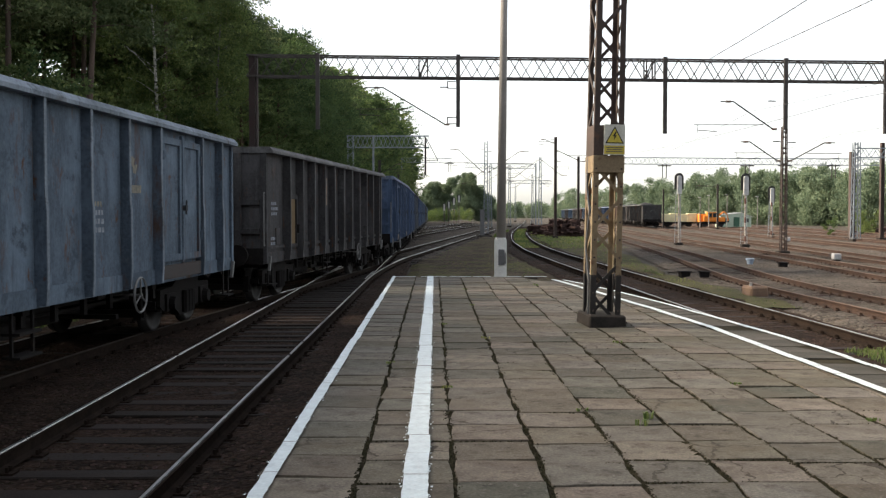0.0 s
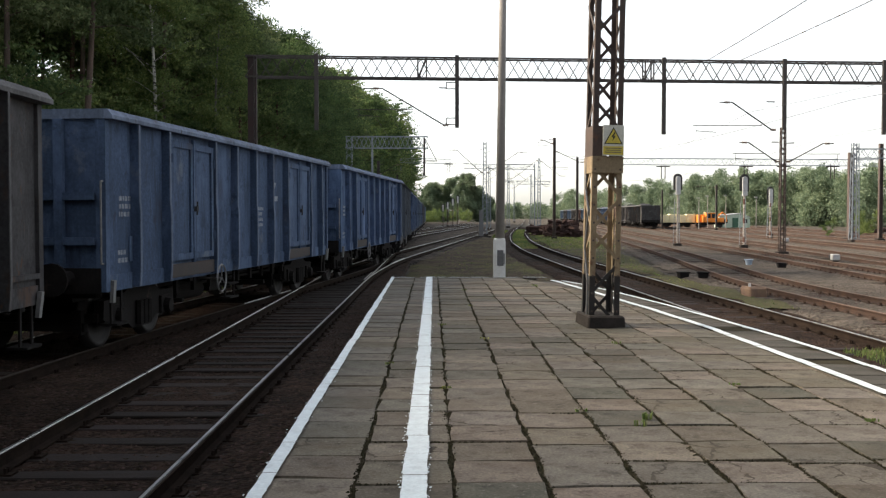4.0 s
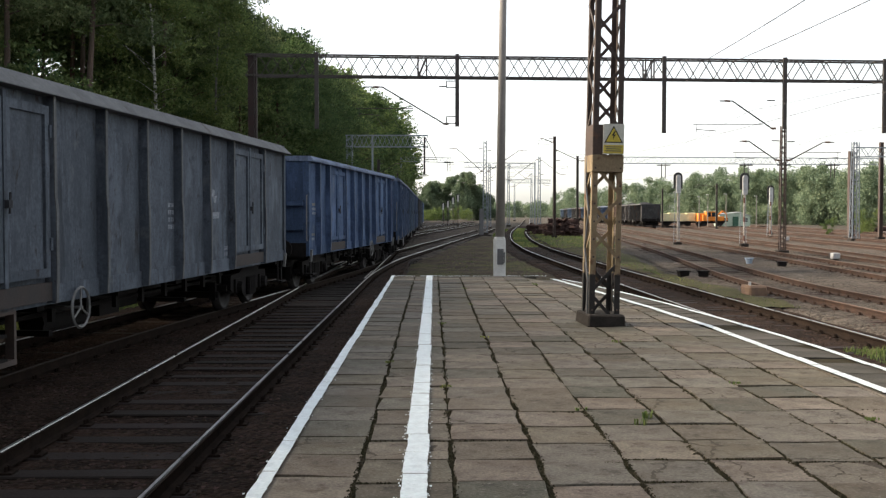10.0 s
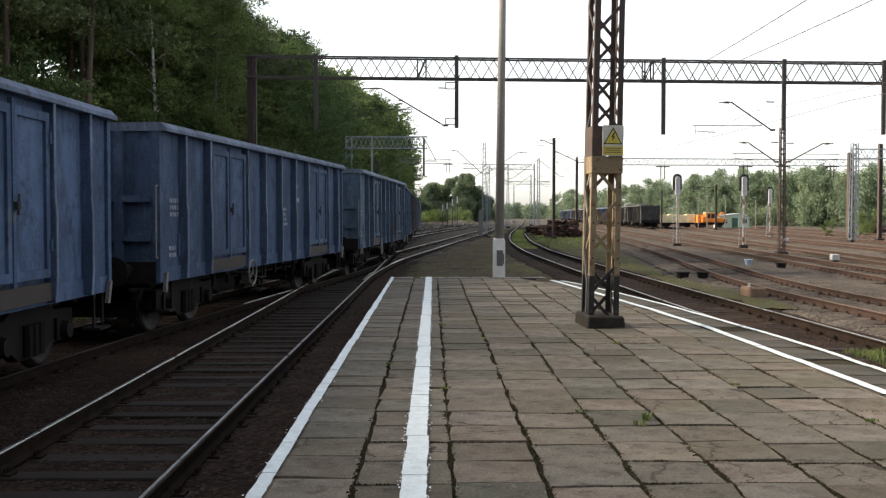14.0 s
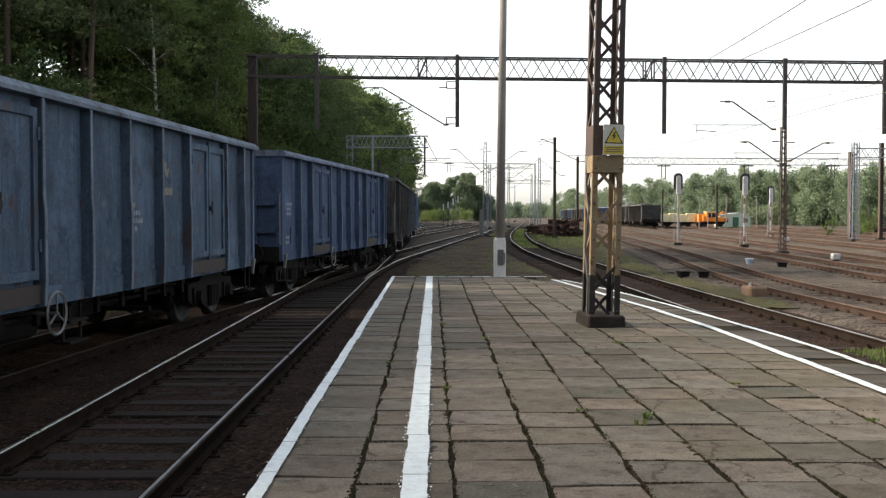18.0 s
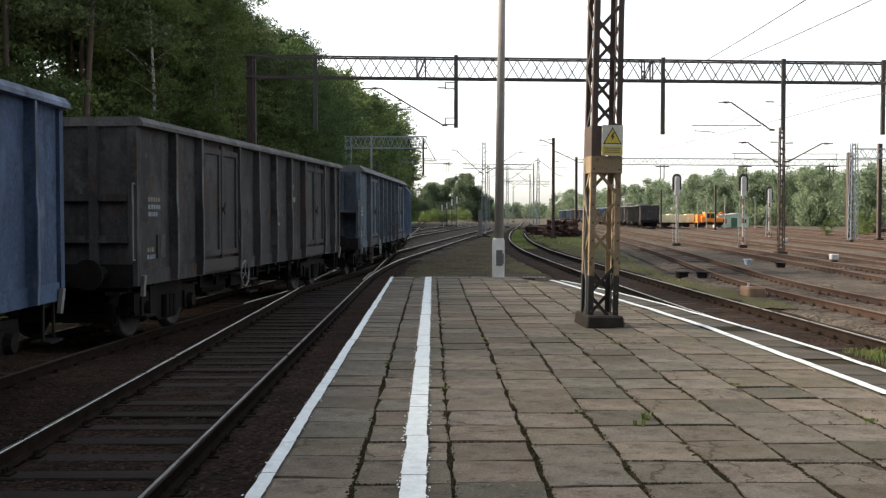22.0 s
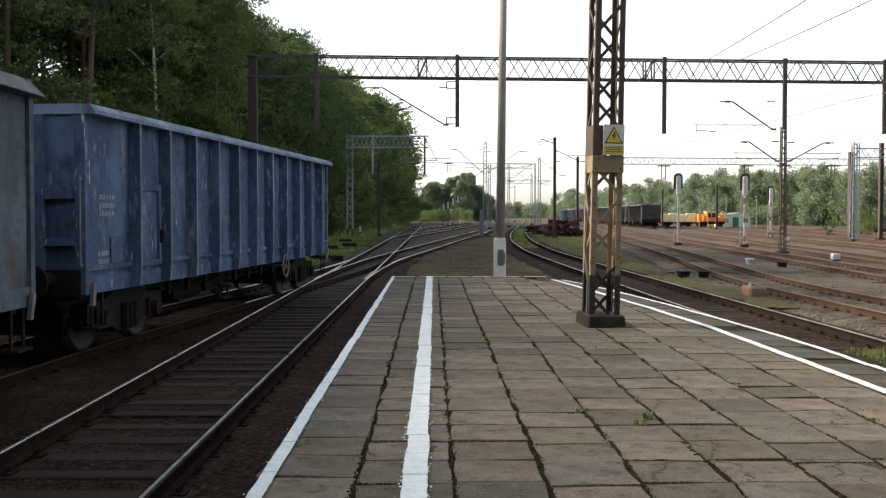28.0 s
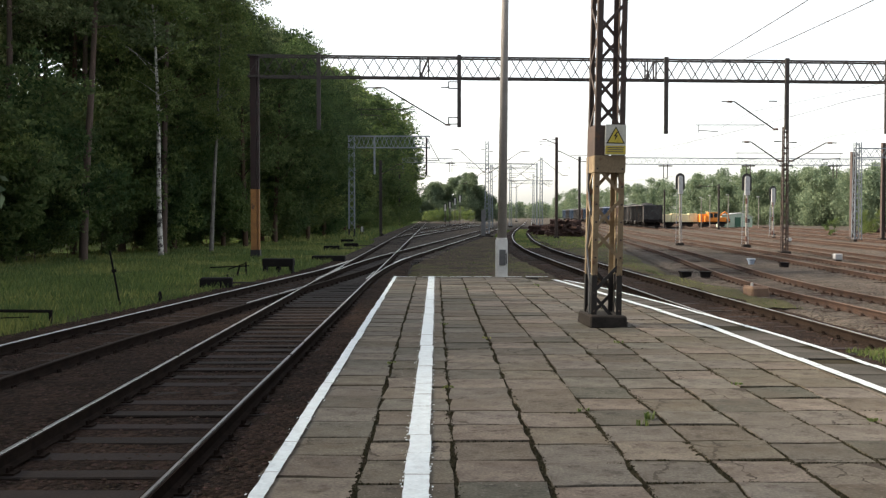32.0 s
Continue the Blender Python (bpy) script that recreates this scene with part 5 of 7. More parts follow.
stub = thing("pulley_post", pose(-6.48, 23.95, EARTH), "short black pulley post beside the rail", "post")
bm = B()
tube(bm, (0, 0, -0.05), (0, 0, 0.2), 0.05, n=8)
part("post", bm, M_UNDER, stub)
bm = B()
ring(bm, (0, 0, 0.24), 0.06, 0.03, (1, 0, 0), 12)
part("wheel", bm, M_UNDER, stub)

dwarf = thing("dwarf_signal", pose(-6.6, 92, EARTH), "small point indicator with a white disc beside the track", "point indicator")
bm = B()
box(bm, -0.22, -0.22, 0, 0.22, 0.22, 0.5)
soften(bm, 0.04)
part("lantern_base", bm, M_UNDER, dwarf)
bm = B()
box(bm, -0.15, -0.15, 0.55, 0.15, 0.15, 0.95)
part("lantern", bm, M_BLACK, dwarf)
bm = B()
box(bm, -0.1, -0.17, 0.58, 0.1, -0.155, 1.05)
part("white_panel", bm, M_WHITEMETAL, dwarf)

cabinet = thing("relay_cabinet", pose(4.6, 97, EARTH), "grey lineside cabinet beside the masts", "cabinet")
bm = B()
box(bm, -0.2, -0.2, 0.1, 0.2, 0.2, 2.6)
soften(bm, 0.02)
part("body", bm, M_GREYBOX, cabinet)
bm = B()
box(bm, -0.9, -0.5, -0.02, 0.9, 0.5, 0.12)
part("base", bm, M_CAST, cabinet)


# ---- small things in the yard on the right ----
def tub(x, y, z, label):
    root = thing("cable_box", pose(x, y, z, 0, 0, rng.uniform(-12, 12)), label, "cable box", "cable boxes")
    bm = B()
    vs = box(bm, -0.17, -0.16, 0, 0.17, 0.16, 0.24)
    for v in vs:
        if v.co.z < 0.1:
            v.co.x *= 0.8
    soften(bm, 0.02)
    part("body", bm, M_UNDER, root)
    bm = B()
    box(bm, -0.195, -0.18, 0.24, 0.195, 0.18, 0.27)
    part("lid", bm, M_UNDER, root)


tub(8.3, 33.6, EARTH - 0.02, "black cable box on the gravel")
tub(8.85, 33.2, EARTH, "black cable box on the gravel")
tub(13.6, 39.5, EARTH, "dark cable box between the tracks")
tub(7.6, 43, EARTH, "dark cable box between the tracks")
stump = thing("concrete_stump", pose(8.15, 25.7, EARTH, 0, 0, 12), "broken brown concrete footing with a white cap", "concrete footing")
bm = B()
box(bm, -0.26, -0.24, -0.05, 0.26, 0.24, 0.32)
soften(bm, 0.05)
for v in bm.verts:
    v.co += Vector((noise.noise(v.co * 3), noise.noise(v.co * 3 + Vector((5, 0, 0))), noise.noise(v.co * 3 + Vector((9, 0, 0))))) * 0.05
part("block", bm, mat("stained_concrete", (0.22, 0.14, 0.09), (0.14, 0.09, 0.065), 4, 0.9, grain=40, bump=0.5), stump)
bm = B()
tube(bm, (-0.12, 0, 0.3), (-0.12, 0, 0.4), 0.035, n=8)
part("cap", bm, M_WHITEMETAL, stump)
bm = B()
for k in range(4):
    beam(bm, (-0.6 + 0.35 * k, -0.15 + 0.1 * (k % 2), 0.02), (-0.3 + 0.35 * k, -0.05, 0.05), 0.12, 0.05)
part("rubble", bm, M_CAST, stump)

pot = thing("marker_lantern", pose(13.1, 42, EARTH), "pale blue metal shunting lantern on the ground", "lantern")
bm = B()
tube(bm, (0, 0, 0.0), (0, 0, 0.26), 0.1, 0.16, 10)
part("body", bm, M_BUCKET, pot)
bm = B()
tube(bm, (0, 0, 0.26), (0, 0, 0.3), 0.19, 0.19, 10)
part("rim", bm, M_BUCKET, pot)
wl2 = thing("shunting_signal", pose(17.8, 44.8, EARTH), "white dwarf shunting signal box on the ground", "shunting signal")
bm = B()
box(bm, -0.17, -0.16, 0.14, 0.17, 0.16, 0.4)
soften(bm, 0.03)
part("lamp_box", bm, M_WHITEMETAL, wl2)
bm = B()
box(bm, -0.13, -0.12, -0.03, 0.13, 0.12, 0.12)
part("foot", bm, M_CAST, wl2)
bm = B()
tube(bm, (-0.1, 0.2, 0.3), (-0.1, 0.3, 0.3), 0.08, n=8)
tube(bm, (0.1, 0.2, 0.3), (0.1, 0.3, 0.3), 0.08, n=8)
part("hood", bm, M_BLACK, wl2)
copy_thing(wl2, pose(26.5, 76, EARTH, 0, 0, 20))
copy_thing(wl2, pose(34.3, 66, EARTH, 0, 0, -10))


def tie_heap(x, y, w, d, h, n, seed, label):
    """A heap of old sleepers thrown on one another."""
    r = random.Random(seed)
    root = thing("sleeper_heap", pose(x, y, EARTH), label, "heap of sleepers")
    for i in range(n):
        bm = B()
        u = r.random()
        z = u * h * 0.9
        s = 1 - 0.75 * u
        m = pose(r.uniform(-w, w) / 2 * s, r.uniform(-d, d) / 2 * s, z + 0.1, r.uniform(-10, 10), r.uniform(-14, 14), r.uniform(-90, 90) if r.random() < 0.6 else r.uniform(-12, 12))
        box(bm, -1.2, -0.13, -0.09, 1.2, 0.13, 0.09, m)
        part("old_sleeper", bm, M_TIE, root)


tie_heap(12.1, 95, 2.2, 3.0, 1.55, 110, 3, "brown heap of old timber sleepers on the grass")
tie_heap(10.9, 104, 1.2, 2, 1.0, 24, 4, "small heap of old sleepers beside the track")
tie_heap(49, 112, 3.5, 3, 0.8, 16, 5, "scattered scrap timber at the edge of the yard")


# ---- open goods wagons ----
PAINT = mat("wagon_paint", (0.1, 0.1, 0.1))
RIM = mat("wagon_rim", (0.2, 0.2, 0.2))


def wagon_paint(name, base, second, rust, amount, scuff=None, deep=1.12):
    grey = 0.24 * sum(base) / 3
    base, second = tuple((c * 0.76 + grey) * deep for c in base), tuple((c * 0.76 + grey * 0.7) * deep for c in second)
    m = mat(name, base, second, 0.8, 0.75, grain=25, bump=0.12, contrast=0.5, stain=rust, stain_scale=1.6, stain_amount=amount, streak=True, spec=0.08)
    add_streaks(m, tuple(c * 0.5 for c in base), 1.6, (1.0, 1.0, 0.3), 0.47, 0.75, 3.0)
    add_streaks(m, rust, 5.0, (1.0, 1.0, 0.5), 0.59, 0.67, 8.0)
    add_streaks(m, scuff or tuple(min(c * 1.7 + 0.01, 0.6) for c in base), 4.0, (1.6, 1.6, 0.28), 0.58, 0.8, 14.0)
    add_streaks(m, tuple(min(c * 1.45 + 0.004, 0.6) for c in base), 0.9, (1.0, 1.0, 0.7), 0.5, 0.72, 21.0)
    add_streaks(m, tuple(c * 0.55 for c in base), 2.2, (1.0, 1.0, 1.2), 0.56, 0.66, 27.0)
    add_streaks(m, tuple(c * 0.4 + 0.004 for c in base), 5.0, (1.0, 1.0, 0.12), 0.55, 0.72, 33.0)
    add_streaks(m, tuple(0.5 * c + 0.5 * k for c, k in zip(base, (0.22, 0.23, 0.23))), 1.3, (1.0, 1.0, 0.8), 0.6, 0.74, 39.0)
    add_streaks(m, rust, 1.1, (1.0, 1.0, 0.45), 0.58, 0.7, 45.0)
    return m


def bogie(bm_frame, y, cx=0):
    for s in (-1, 1):
        x = s * 1.0
        prism_side = [(-1.32, 0.44), (-1.18, 0.36), (-0.55, 0.34), (-0.34, 0.22), (0.34, 0.22), (0.55, 0.34), (1.18, 0.36), (1.32, 0.44), (1.3, 0.7), (0.75, 0.72), (0.5, 0.82), (-0.5, 0.82), (-0.75, 0.72), (-1.3, 0.7)]
        a = [bm_frame.verts.new((x - 0.07, y + p, z)) for p, z in prism_side]
        b = [bm_frame.verts.new((x + 0.07, y + p, z)) for p, z in prism_side]
        bm_frame.faces.new(a)
        bm_frame.faces.new(b[::-1])
        for i in range(len(a)):
            j = (i + 1) % len(a)
            bm_frame.faces.new((a[i], b[i], b[j], a[j]))
        for k in (-0.16, 0.0, 0.16):                     # nest of springs in the middle
            tube(bm_frame, (x + s * 0.1, y + k, 0.26), (x + s * 0.1, y + k, 0.62), 0.07, n=8)
        for k in (-0.9, 0.9):
            box(bm_frame, x - 0.11, y + k - 0.2, 0.34, x + 0.11, y + k + 0.2, 0.62)
            tube(bm_frame, (x + s * 0.1, y + k, 0.46), (x + s * 0.2, y + k, 0.46), 0.13, 0.11, 10)
            tube(bm_frame, (x, y + k - 0.3, 0.35), (x, y + k - 0.3, 0.6), 0.06, n=8)
            tube(bm_frame, (x, y + k + 0.3, 0.35), (x, y + k + 0.3, 0.6), 0.06, n=8)
    box(bm_frame, -1.0, y - 0.2, 0.45, 1.0, y + 0.2, 0.75)
    for k in (-1.3, 1.3):
        box(bm_frame, -1.0, y + k - 0.06, 0.4, 1.0, y + k + 0.06, 0.52)
    for k in (-0.42, 0.42, -1.4, 1.4):                   # brake beams with their blocks
        box(bm_frame, -0.85, y + k - 0.04, 0.28, 0.85, y + k + 0.04, 0.4)
        for s in (-0.75, 0.75):
            box(bm_frame, s - 0.06, y + k - 0.07, 0.24, s + 0.06, y + k + 0.07, 0.58)


def wheel_profile(bm, x, s):
    """A railway wheel: flange, tread, dished web and hub, turned about the axle."""
    prof = [(-0.03, 0.485), (0.0, 0.49), (0.012, 0.46), (0.1, 0.455), (0.105, 0.39), (0.07, 0.37), (0.055, 0.16), (0.11, 0.13), (0.11, 0.07)]
    back = [(-0.03, 0.39), (0.0, 0.37), (0.0, 0.16), (-0.05, 0.13), (-0.05, 0.07)]
    n = 24
    for pr in (prof, [(-0.03, 0.485)] + back):
        rows = []
        for i in range(n):
            a = 2 * math.pi * i / n
            rows.append([bm.verts.new((x + s * px, r * math.cos(a), r * math.sin(a))) for px, r in pr])
        for i in range(n):
            for k in range(len(pr) - 1):
                bm.faces.new((rows[i][k], rows[(i + 1) % n][k], rows[(i + 1) % n][k + 1], rows[i][k + 1]))


def wheelset_mesh():
    bm = B()
    for s in (-1, 1):
        wheel_profile(bm, s * 0.72, s)
    tube(bm, (-1.05, 0, 0), (1.05, 0, 0), 0.075, n=12)
    bmesh.ops.recalc_face_normals(bm, faces=bm.faces)
    return mesh_of("wheelset", bm, True)


WHEELSET = wheelset_mesh()
M_HANDLE = mat("sooty_handle_steel", (0.05, 0.052, 0.06), (0.03, 0.03, 0.034), 4, 0.8, grain=30, bump=0.1, spec=0.2)
SILL, OUT = 0.87, 1.48
WAGON_BODY = {"doors": 13.3, "long": 13.85, "wide": 15.4, "ribs": 14.0}


def wagon(kind, body, label):
    """An open wagon about its middle on the rails, +y towards its rear. kind: 'doors', 'wide' or 'ribs'."""
    root = thing("goods_wagon", pose(0, 200, RAIL), label, "goods wagon", "wagons of the goods train")
    h = body / 2
    wide = kind == "wide"
    TOP = 3.42 if wide else 3.31
    depth = 0.2 if kind == "ribs" else 0.16      # how far the posts stand out
    HALF = OUT - depth
    rim_h = 0.2 if wide else 0.13
    # walls
    for s in (-1, 1):
        bm = B()
        box(bm, s * HALF - 0.025, -h, SILL + 0.2, s * HALF + 0.025, h, TOP - 0.02)
        part("side_wall", bm, PAINT, root)
        bm = B()
        a, b = (0.06, depth + 0.01) if not wide else (0.05, depth + 0.05)
        o = [(s * (HALF - a), TOP - rim_h), (s * (HALF + b), TOP - rim_h), (s * (HALF + b), TOP - rim_h + (0.05 if not wide else 0.01)), (s * (HALF + (b - 0.07 if not wide else 0.02)), TOP), (s * (HALF - a), TOP)]
        prism(bm, o, -h - 0.06, h + 0.06)
        bmesh.ops.recalc_face_normals(bm, faces=bm.faces)
        part("top_rim", bm, RIM, root, "lighter worn top rim")
        bm = B()
        o = [(s * (HALF - 0.1), SILL), (s * (HALF + 0.05), SILL), (s * (HALF + 0.05), SILL + 0.22), (s * (HALF - 0.1), SILL + 0.22)]
        prism(bm, o, -h, h)
        bmesh.ops.recalc_face_normals(bm, faces=bm.faces)
        part("side_sill", bm, PAINT, root)
    for s in (-1, 1):
        bm = B()
        y = s * (h - (0.62 if wide else 0.0))
        box(bm, -HALF, y - 0.03, SILL + 0.1, HALF, y + 0.03, TOP - 0.02)
        part("end_wall", bm, PAINT, root)
        if wide:
            bm = B()
            y0, y1 = sorted((y + s * 0.12, s * h))
            box(bm, -HALF + 0.03, y0, 1.98, HALF - 0.03, y1, 2.06)
            part("end_shelf", bm, PAINT, root)
        for z in (1.5, 2.1):
            bm = B()
            box(bm, -HALF + 0.08, y + s * 0.03, z, HALF - 0.08, y + s * 0.11, z + 0.1)
            part("end_rib", bm, PAINT, root)
        for x in (-0.75, 0.75):
            bm = B()
            box(bm, x - 0.06, y + s * 0.03 - 0.0, SILL, x + 0.06, y + s * 0.12, TOP - rim_h - 0.003)
            part("end_post", bm, PAINT, root)
        y = s * h
        bm = B()
        box(bm, -HALF - 0.05, y - 0.07, TOP - rim_h, HALF + 0.05, y + 0.07, TOP + 0.001)
        part("top_rim", bm, RIM, root)
        for x in (-HALF, HALF):
            bm = B()
            box(bm, x - 0.07, y - 0.06, SILL, x + 0.07, y + 0.06, TOP - rim_h - 0.003)
            part("corner_post", bm, PAINT, root)
    bm = B()
    box(bm, -HALF, -h, SILL + 0.18, HALF, h, SILL + 0.26)
    part("floor", bm, M_UNDER, root)

    # divisions along the side: posts and doors, from the front
    posts, doors, hatch = [], [], []
    if kind in ("doors", "long"):
        p, q, dw, c = (0.89, 1.17, 2.15, 1.22) if kind == "doors" else (1.32, 1.17, 2.08, 1.27)
        ys = -h
        for step in (p, q, "d", c, c, c, c, "d", q, p):
            if step == "d":
                doors.append((ys, ys + dw))
                ys += dw
            else:
                ys += step
            posts.append(ys)
        posts.pop()
    elif wide:
        first, dw, p = 1.9, 2.2, 1.42
        ys = -h + first
        posts.append(ys)
        doors.append((ys, ys + dw))
        ys += dw
        posts.append(ys)
        for k in range(5):
            ys += p
            posts.append(ys)
        doors.append((ys, ys + dw))
        posts.append(ys + dw)
    else:
        posts = [-h + 1.4 + 1.145 * k for k in range(11)]
        hatch = [(posts[0] + 0.06, posts[1] - 0.09)]
    pw = 0.026 if kind == "ribs" else 0.045
    FACE = HALF + 0.04
    for s in (-1, 1):
        for y in posts:
            bm = B()
            o = [(s * (HALF + 0.02), 0), (s * (HALF + depth), 0)]
            zs = (SILL + 0.02, SILL + 0.3, 1.95, 2.1, TOP - rim_h - 0.003)      # deeper in the lower half, drawn in at the foot
            ds = (0.9, 1.0, 1.0, 1.0, 1.0) if kind == "ribs" else (0.9, 1.0, 1.0, 0.9, 0.9)
            rows = [[bm.verts.new((s * (HALF + q), y + w, z)) for q, w in ((0.02, -pw), (depth * d, -pw), (depth * d, pw), (0.02, pw))] for z, d in zip(zs, ds)]
            for a, b in zip(rows, rows[1:]):
                for k in range(4):
                    bm.faces.new((a[k], a[(k + 1) % 4], b[(k + 1) % 4], b[k]))
            bm.faces.new(rows[0])
            bm.faces.new(rows[-1])
            bmesh.ops.recalc_face_normals(bm, faces=bm.faces)
            post = part("side_post", bm, PAINT, root)
            bm = B()
            fw = 0.018 if kind == "ribs" else 0.02
            rows = [[bm.verts.new((s * (HALF + depth * d + e), y + w, z)) for e, w in ((0.001, -fw - pw * 0.5), (0.012, -fw - pw * 0.5), (0.012, fw), (0.001, fw))] for z, d in zip(zs, ds)]
            for a, b in zip(rows, rows[1:]):
                for k in range(4):
                    bm.faces.new((a[k], a[(k + 1) % 4], b[(k + 1) % 4], b[k]))
            bm.faces.new(rows[0])
            bm.faces.new(rows[-1])
            bmesh.ops.recalc_face_normals(bm, faces=bm.faces)
            # The lighter rim paint stands in for light on the flange
            part("flange", bm, RIM, post, "worn outer flange of the post")
        if kind == "ribs":
            for a, b in zip([-h] + posts, posts + [h]):       # lower stiffener between the posts
                bm = B()
                x0, x1 = sorted((s * (HALF + 0.02), s * (HALF + 0.075)))
                box(bm, x0, a + 0.05, SILL + 0.3, x1, b - 0.05, SILL + 0.36)
                part("lower_rib", bm, PAINT, root)
        for a, b in doors:
            mid = (a + b) / 2
            for y0, y1 in ((a + 0.1, mid - 0.03), (mid + 0.03, b - 0.1)):
                z0, z1 = SILL + 0.32, TOP - rim_h - 0.12
                bm = B()
                box(bm, min(s * (FACE + 0.02), s * (FACE + 0.05)), y0, z0, max(s * (FACE + 0.02), s * (FACE + 0.05)), y1, z1)
                leaf = part("door_leaf", bm, PAINT, root)
                bm = B()
                x0, x1 = sorted((s * (FACE + 0.05), s * (FACE + 0.085)))
                box(bm, x0, y0, z0, x1, y0 + 0.1, z1)
                box(bm, x0, y1 - 0.1, z0, x1, y1, z1)
                box(bm, x0, y0 + 0.1, z1 - 0.1, x1, y1 - 0.1, z1)
                box(bm, x0, y0 + 0.1, z0, x1, y1 - 0.1, z0 + 0.1)
                part("door_frame", bm, PAINT, leaf)
                for z in (z0 + 0.3, z1 - 0.35):
                    bm = B()
                    tube(bm, (s * (FACE + 0.09), y0 if y0 < mid - 0.1 else y1, z), (s * (FACE + 0.09), y0 if y0 < mid - 0.1 else y1, z + 0.14), 0.028, n=6)
                    part("hinge", bm, PAINT, leaf)
            bm = B()
            box(bm, min(s * (FACE + 0.05), s * (FACE + 0.1)), mid - 0.035, SILL + 0.26, max(s * (FACE + 0.05), s * (FACE + 0.1)), mid + 0.035, TOP - rim_h - 0.05)
            bar = part("lock_bar", bm, PAINT, root)
            bm = B()
            x0, x1 = sorted((s * (FACE + 0.1), s * (FACE + 0.15)))
            box(bm, x0, mid - 0.03, 1.96, x1, mid + 0.05, 2.04)
            tube(bm, (s * (FACE + 0.14), mid, 1.9), (s * (FACE + 0.14), mid + 0.02, 2.12), 0.015, n=6)
            part("handle", bm, M_HANDLE, bar)
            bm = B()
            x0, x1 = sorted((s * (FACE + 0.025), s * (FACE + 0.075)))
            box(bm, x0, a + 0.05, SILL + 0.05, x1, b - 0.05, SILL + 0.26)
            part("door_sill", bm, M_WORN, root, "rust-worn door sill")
        for a, b in hatch:
            x0, x1 = sorted((s * (HALF + 0.02), s * (HALF + 0.05)))
            bm = B()
            box(bm, x0, a + 0.06, SILL + 0.3, x1, b - 0.06, SILL + 1.45)
            leaf = part("door_leaf", bm, PAINT, root, "small hinged door in the lower side")
            bm = B()
            x0, x1 = sorted((s * (HALF + 0.03), s * (HALF + 0.09)))
            box(bm, x0, a + 0.02, SILL + 0.28, x1, a + 0.1, SILL + 1.48)
            box(bm, x0, b - 0.1, SILL + 0.28, x1, b - 0.02, SILL + 1.48)
            box(bm, x0, a + 0.1, SILL + 1.38, x1, b - 0.1, SILL + 1.48)
            box(bm, x0, a + 0.1, SILL + 0.28, x1, b - 0.1, SILL + 0.36)
            part("door_frame", bm, PAINT, leaf)
            bm = B()
            tube(bm, (s * (HALF + 0.1), b - 0.05, SILL + 0.6), (s * (HALF + 0.1), b - 0.05, SILL + 0.8), 0.04, n=8)
            part("latch", bm, M_UNDER, leaf)

    # underframe and running gear
    bm = B()
    box(bm, -0.3, -h, 0.72, 0.3, h, SILL + 0.18)
    for y in (-h + 0.1, -h * 0.45, -h * 0.15, h * 0.15, h * 0.45, h - 0.1):
        box(bm, -HALF + 0.12, y - 0.08, 0.78, HALF - 0.12, y + 0.08, SILL + 0.18)
    tube(bm, (-0.5, -1.2, 0.62), (-0.5, 0.6, 0.62), 0.2, n=12)
    box(bm, 0.3, -0.8, 0.45, 0.75, -0.1, 0.8)
    box(bm, -0.9, 1.2, 0.5, -0.3, 1.7, 0.8)
    tube(bm, (0.9, -h * 0.5, 0.68), (0.9, h * 0.5, 0.66), 0.03, n=6)
    for s in (-1, 1):                                    # longitudinal stringers and hangers
        box(bm, s * 0.72 - 0.06, -h + 0.2, 0.7, s * 0.72 + 0.06, h - 0.2, SILL + 0.18)
        for k in range(9):
            y = -h * 0.5 + h * k / 8
            box(bm, s * 1.05 - 0.03, y - 0.05, 0.6, s * 1.05 + 0.03, y + 0.05, SILL + 0.05)
    box(bm, -0.6, 0.8, 0.38, 0.2, 2.0, 0.74)
    tube(bm, (0.55, -2.4, 0.52), (0.55, -1.0, 0.52), 0.17, n=12)
    for k in (-2.6, 2.4):
        beam(bm, (-0.9, k, 0.42), (0.9, k, 0.42), 0.1, 0.07)
        beam(bm, (0.0, k, 0.42), (0.0, k * 1.8, 0.45), 0.06, 0.06)
    part("underframe", bm, M_UNDER, root)
    for y in (-h + 1.85, h - 1.85):
        bm = B()
        bogie(bm, y)
        bg = part("bogie", bm, M_UNDER, root)
        for k in (-0.9, 0.9):
            w = part("wheelset", WHEELSET, M_WHEEL, bg)
            w.location = (0, y + k, 0.46)
    for s in (-1, 1):
        for x in (-0.875, 0.875):
            bm = B()
            tube(bm, (x, s * h, 1.06), (x, s * (h + 0.42), 1.06), 0.1, 0.085, 12)
            tube(bm, (x, s * (h + 0.42), 1.06), (x, s * (h + 0.565), 1.06), 0.06, n=10)
            bf = part("buffer", bm, M_UNDER, root)
            bm = B()
            tube(bm, (x, s * (h + 0.53), 1.06), (x, s * (h + 0.57), 1.06), 0.22, n=16)
            part("buffer_head", bm, M_UNDER, bf)
        bm = B()
        box(bm, -HALF, s * h - 0.09, SILL - 0.02, HALF, s * h + 0.09, SILL + 0.32)
        part("headstock", bm, M_UNDER, root)
        bm = B()
        tube(bm, (0, s * h, 1.04), (0, s * (h + 0.5), 1.0), 0.04, n=8)
        tube(bm, (0.35, s * (h + 0.1), 0.95), (0.2, s * (h + 0.45), 0.6), 0.03, n=6)
        tube(bm, (0.2, s * (h + 0.45), 0.6), (0.12, s * (h + 0.56), 0.75), 0.03, n=6)
        part("coupling", bm, M_UNDER, root)
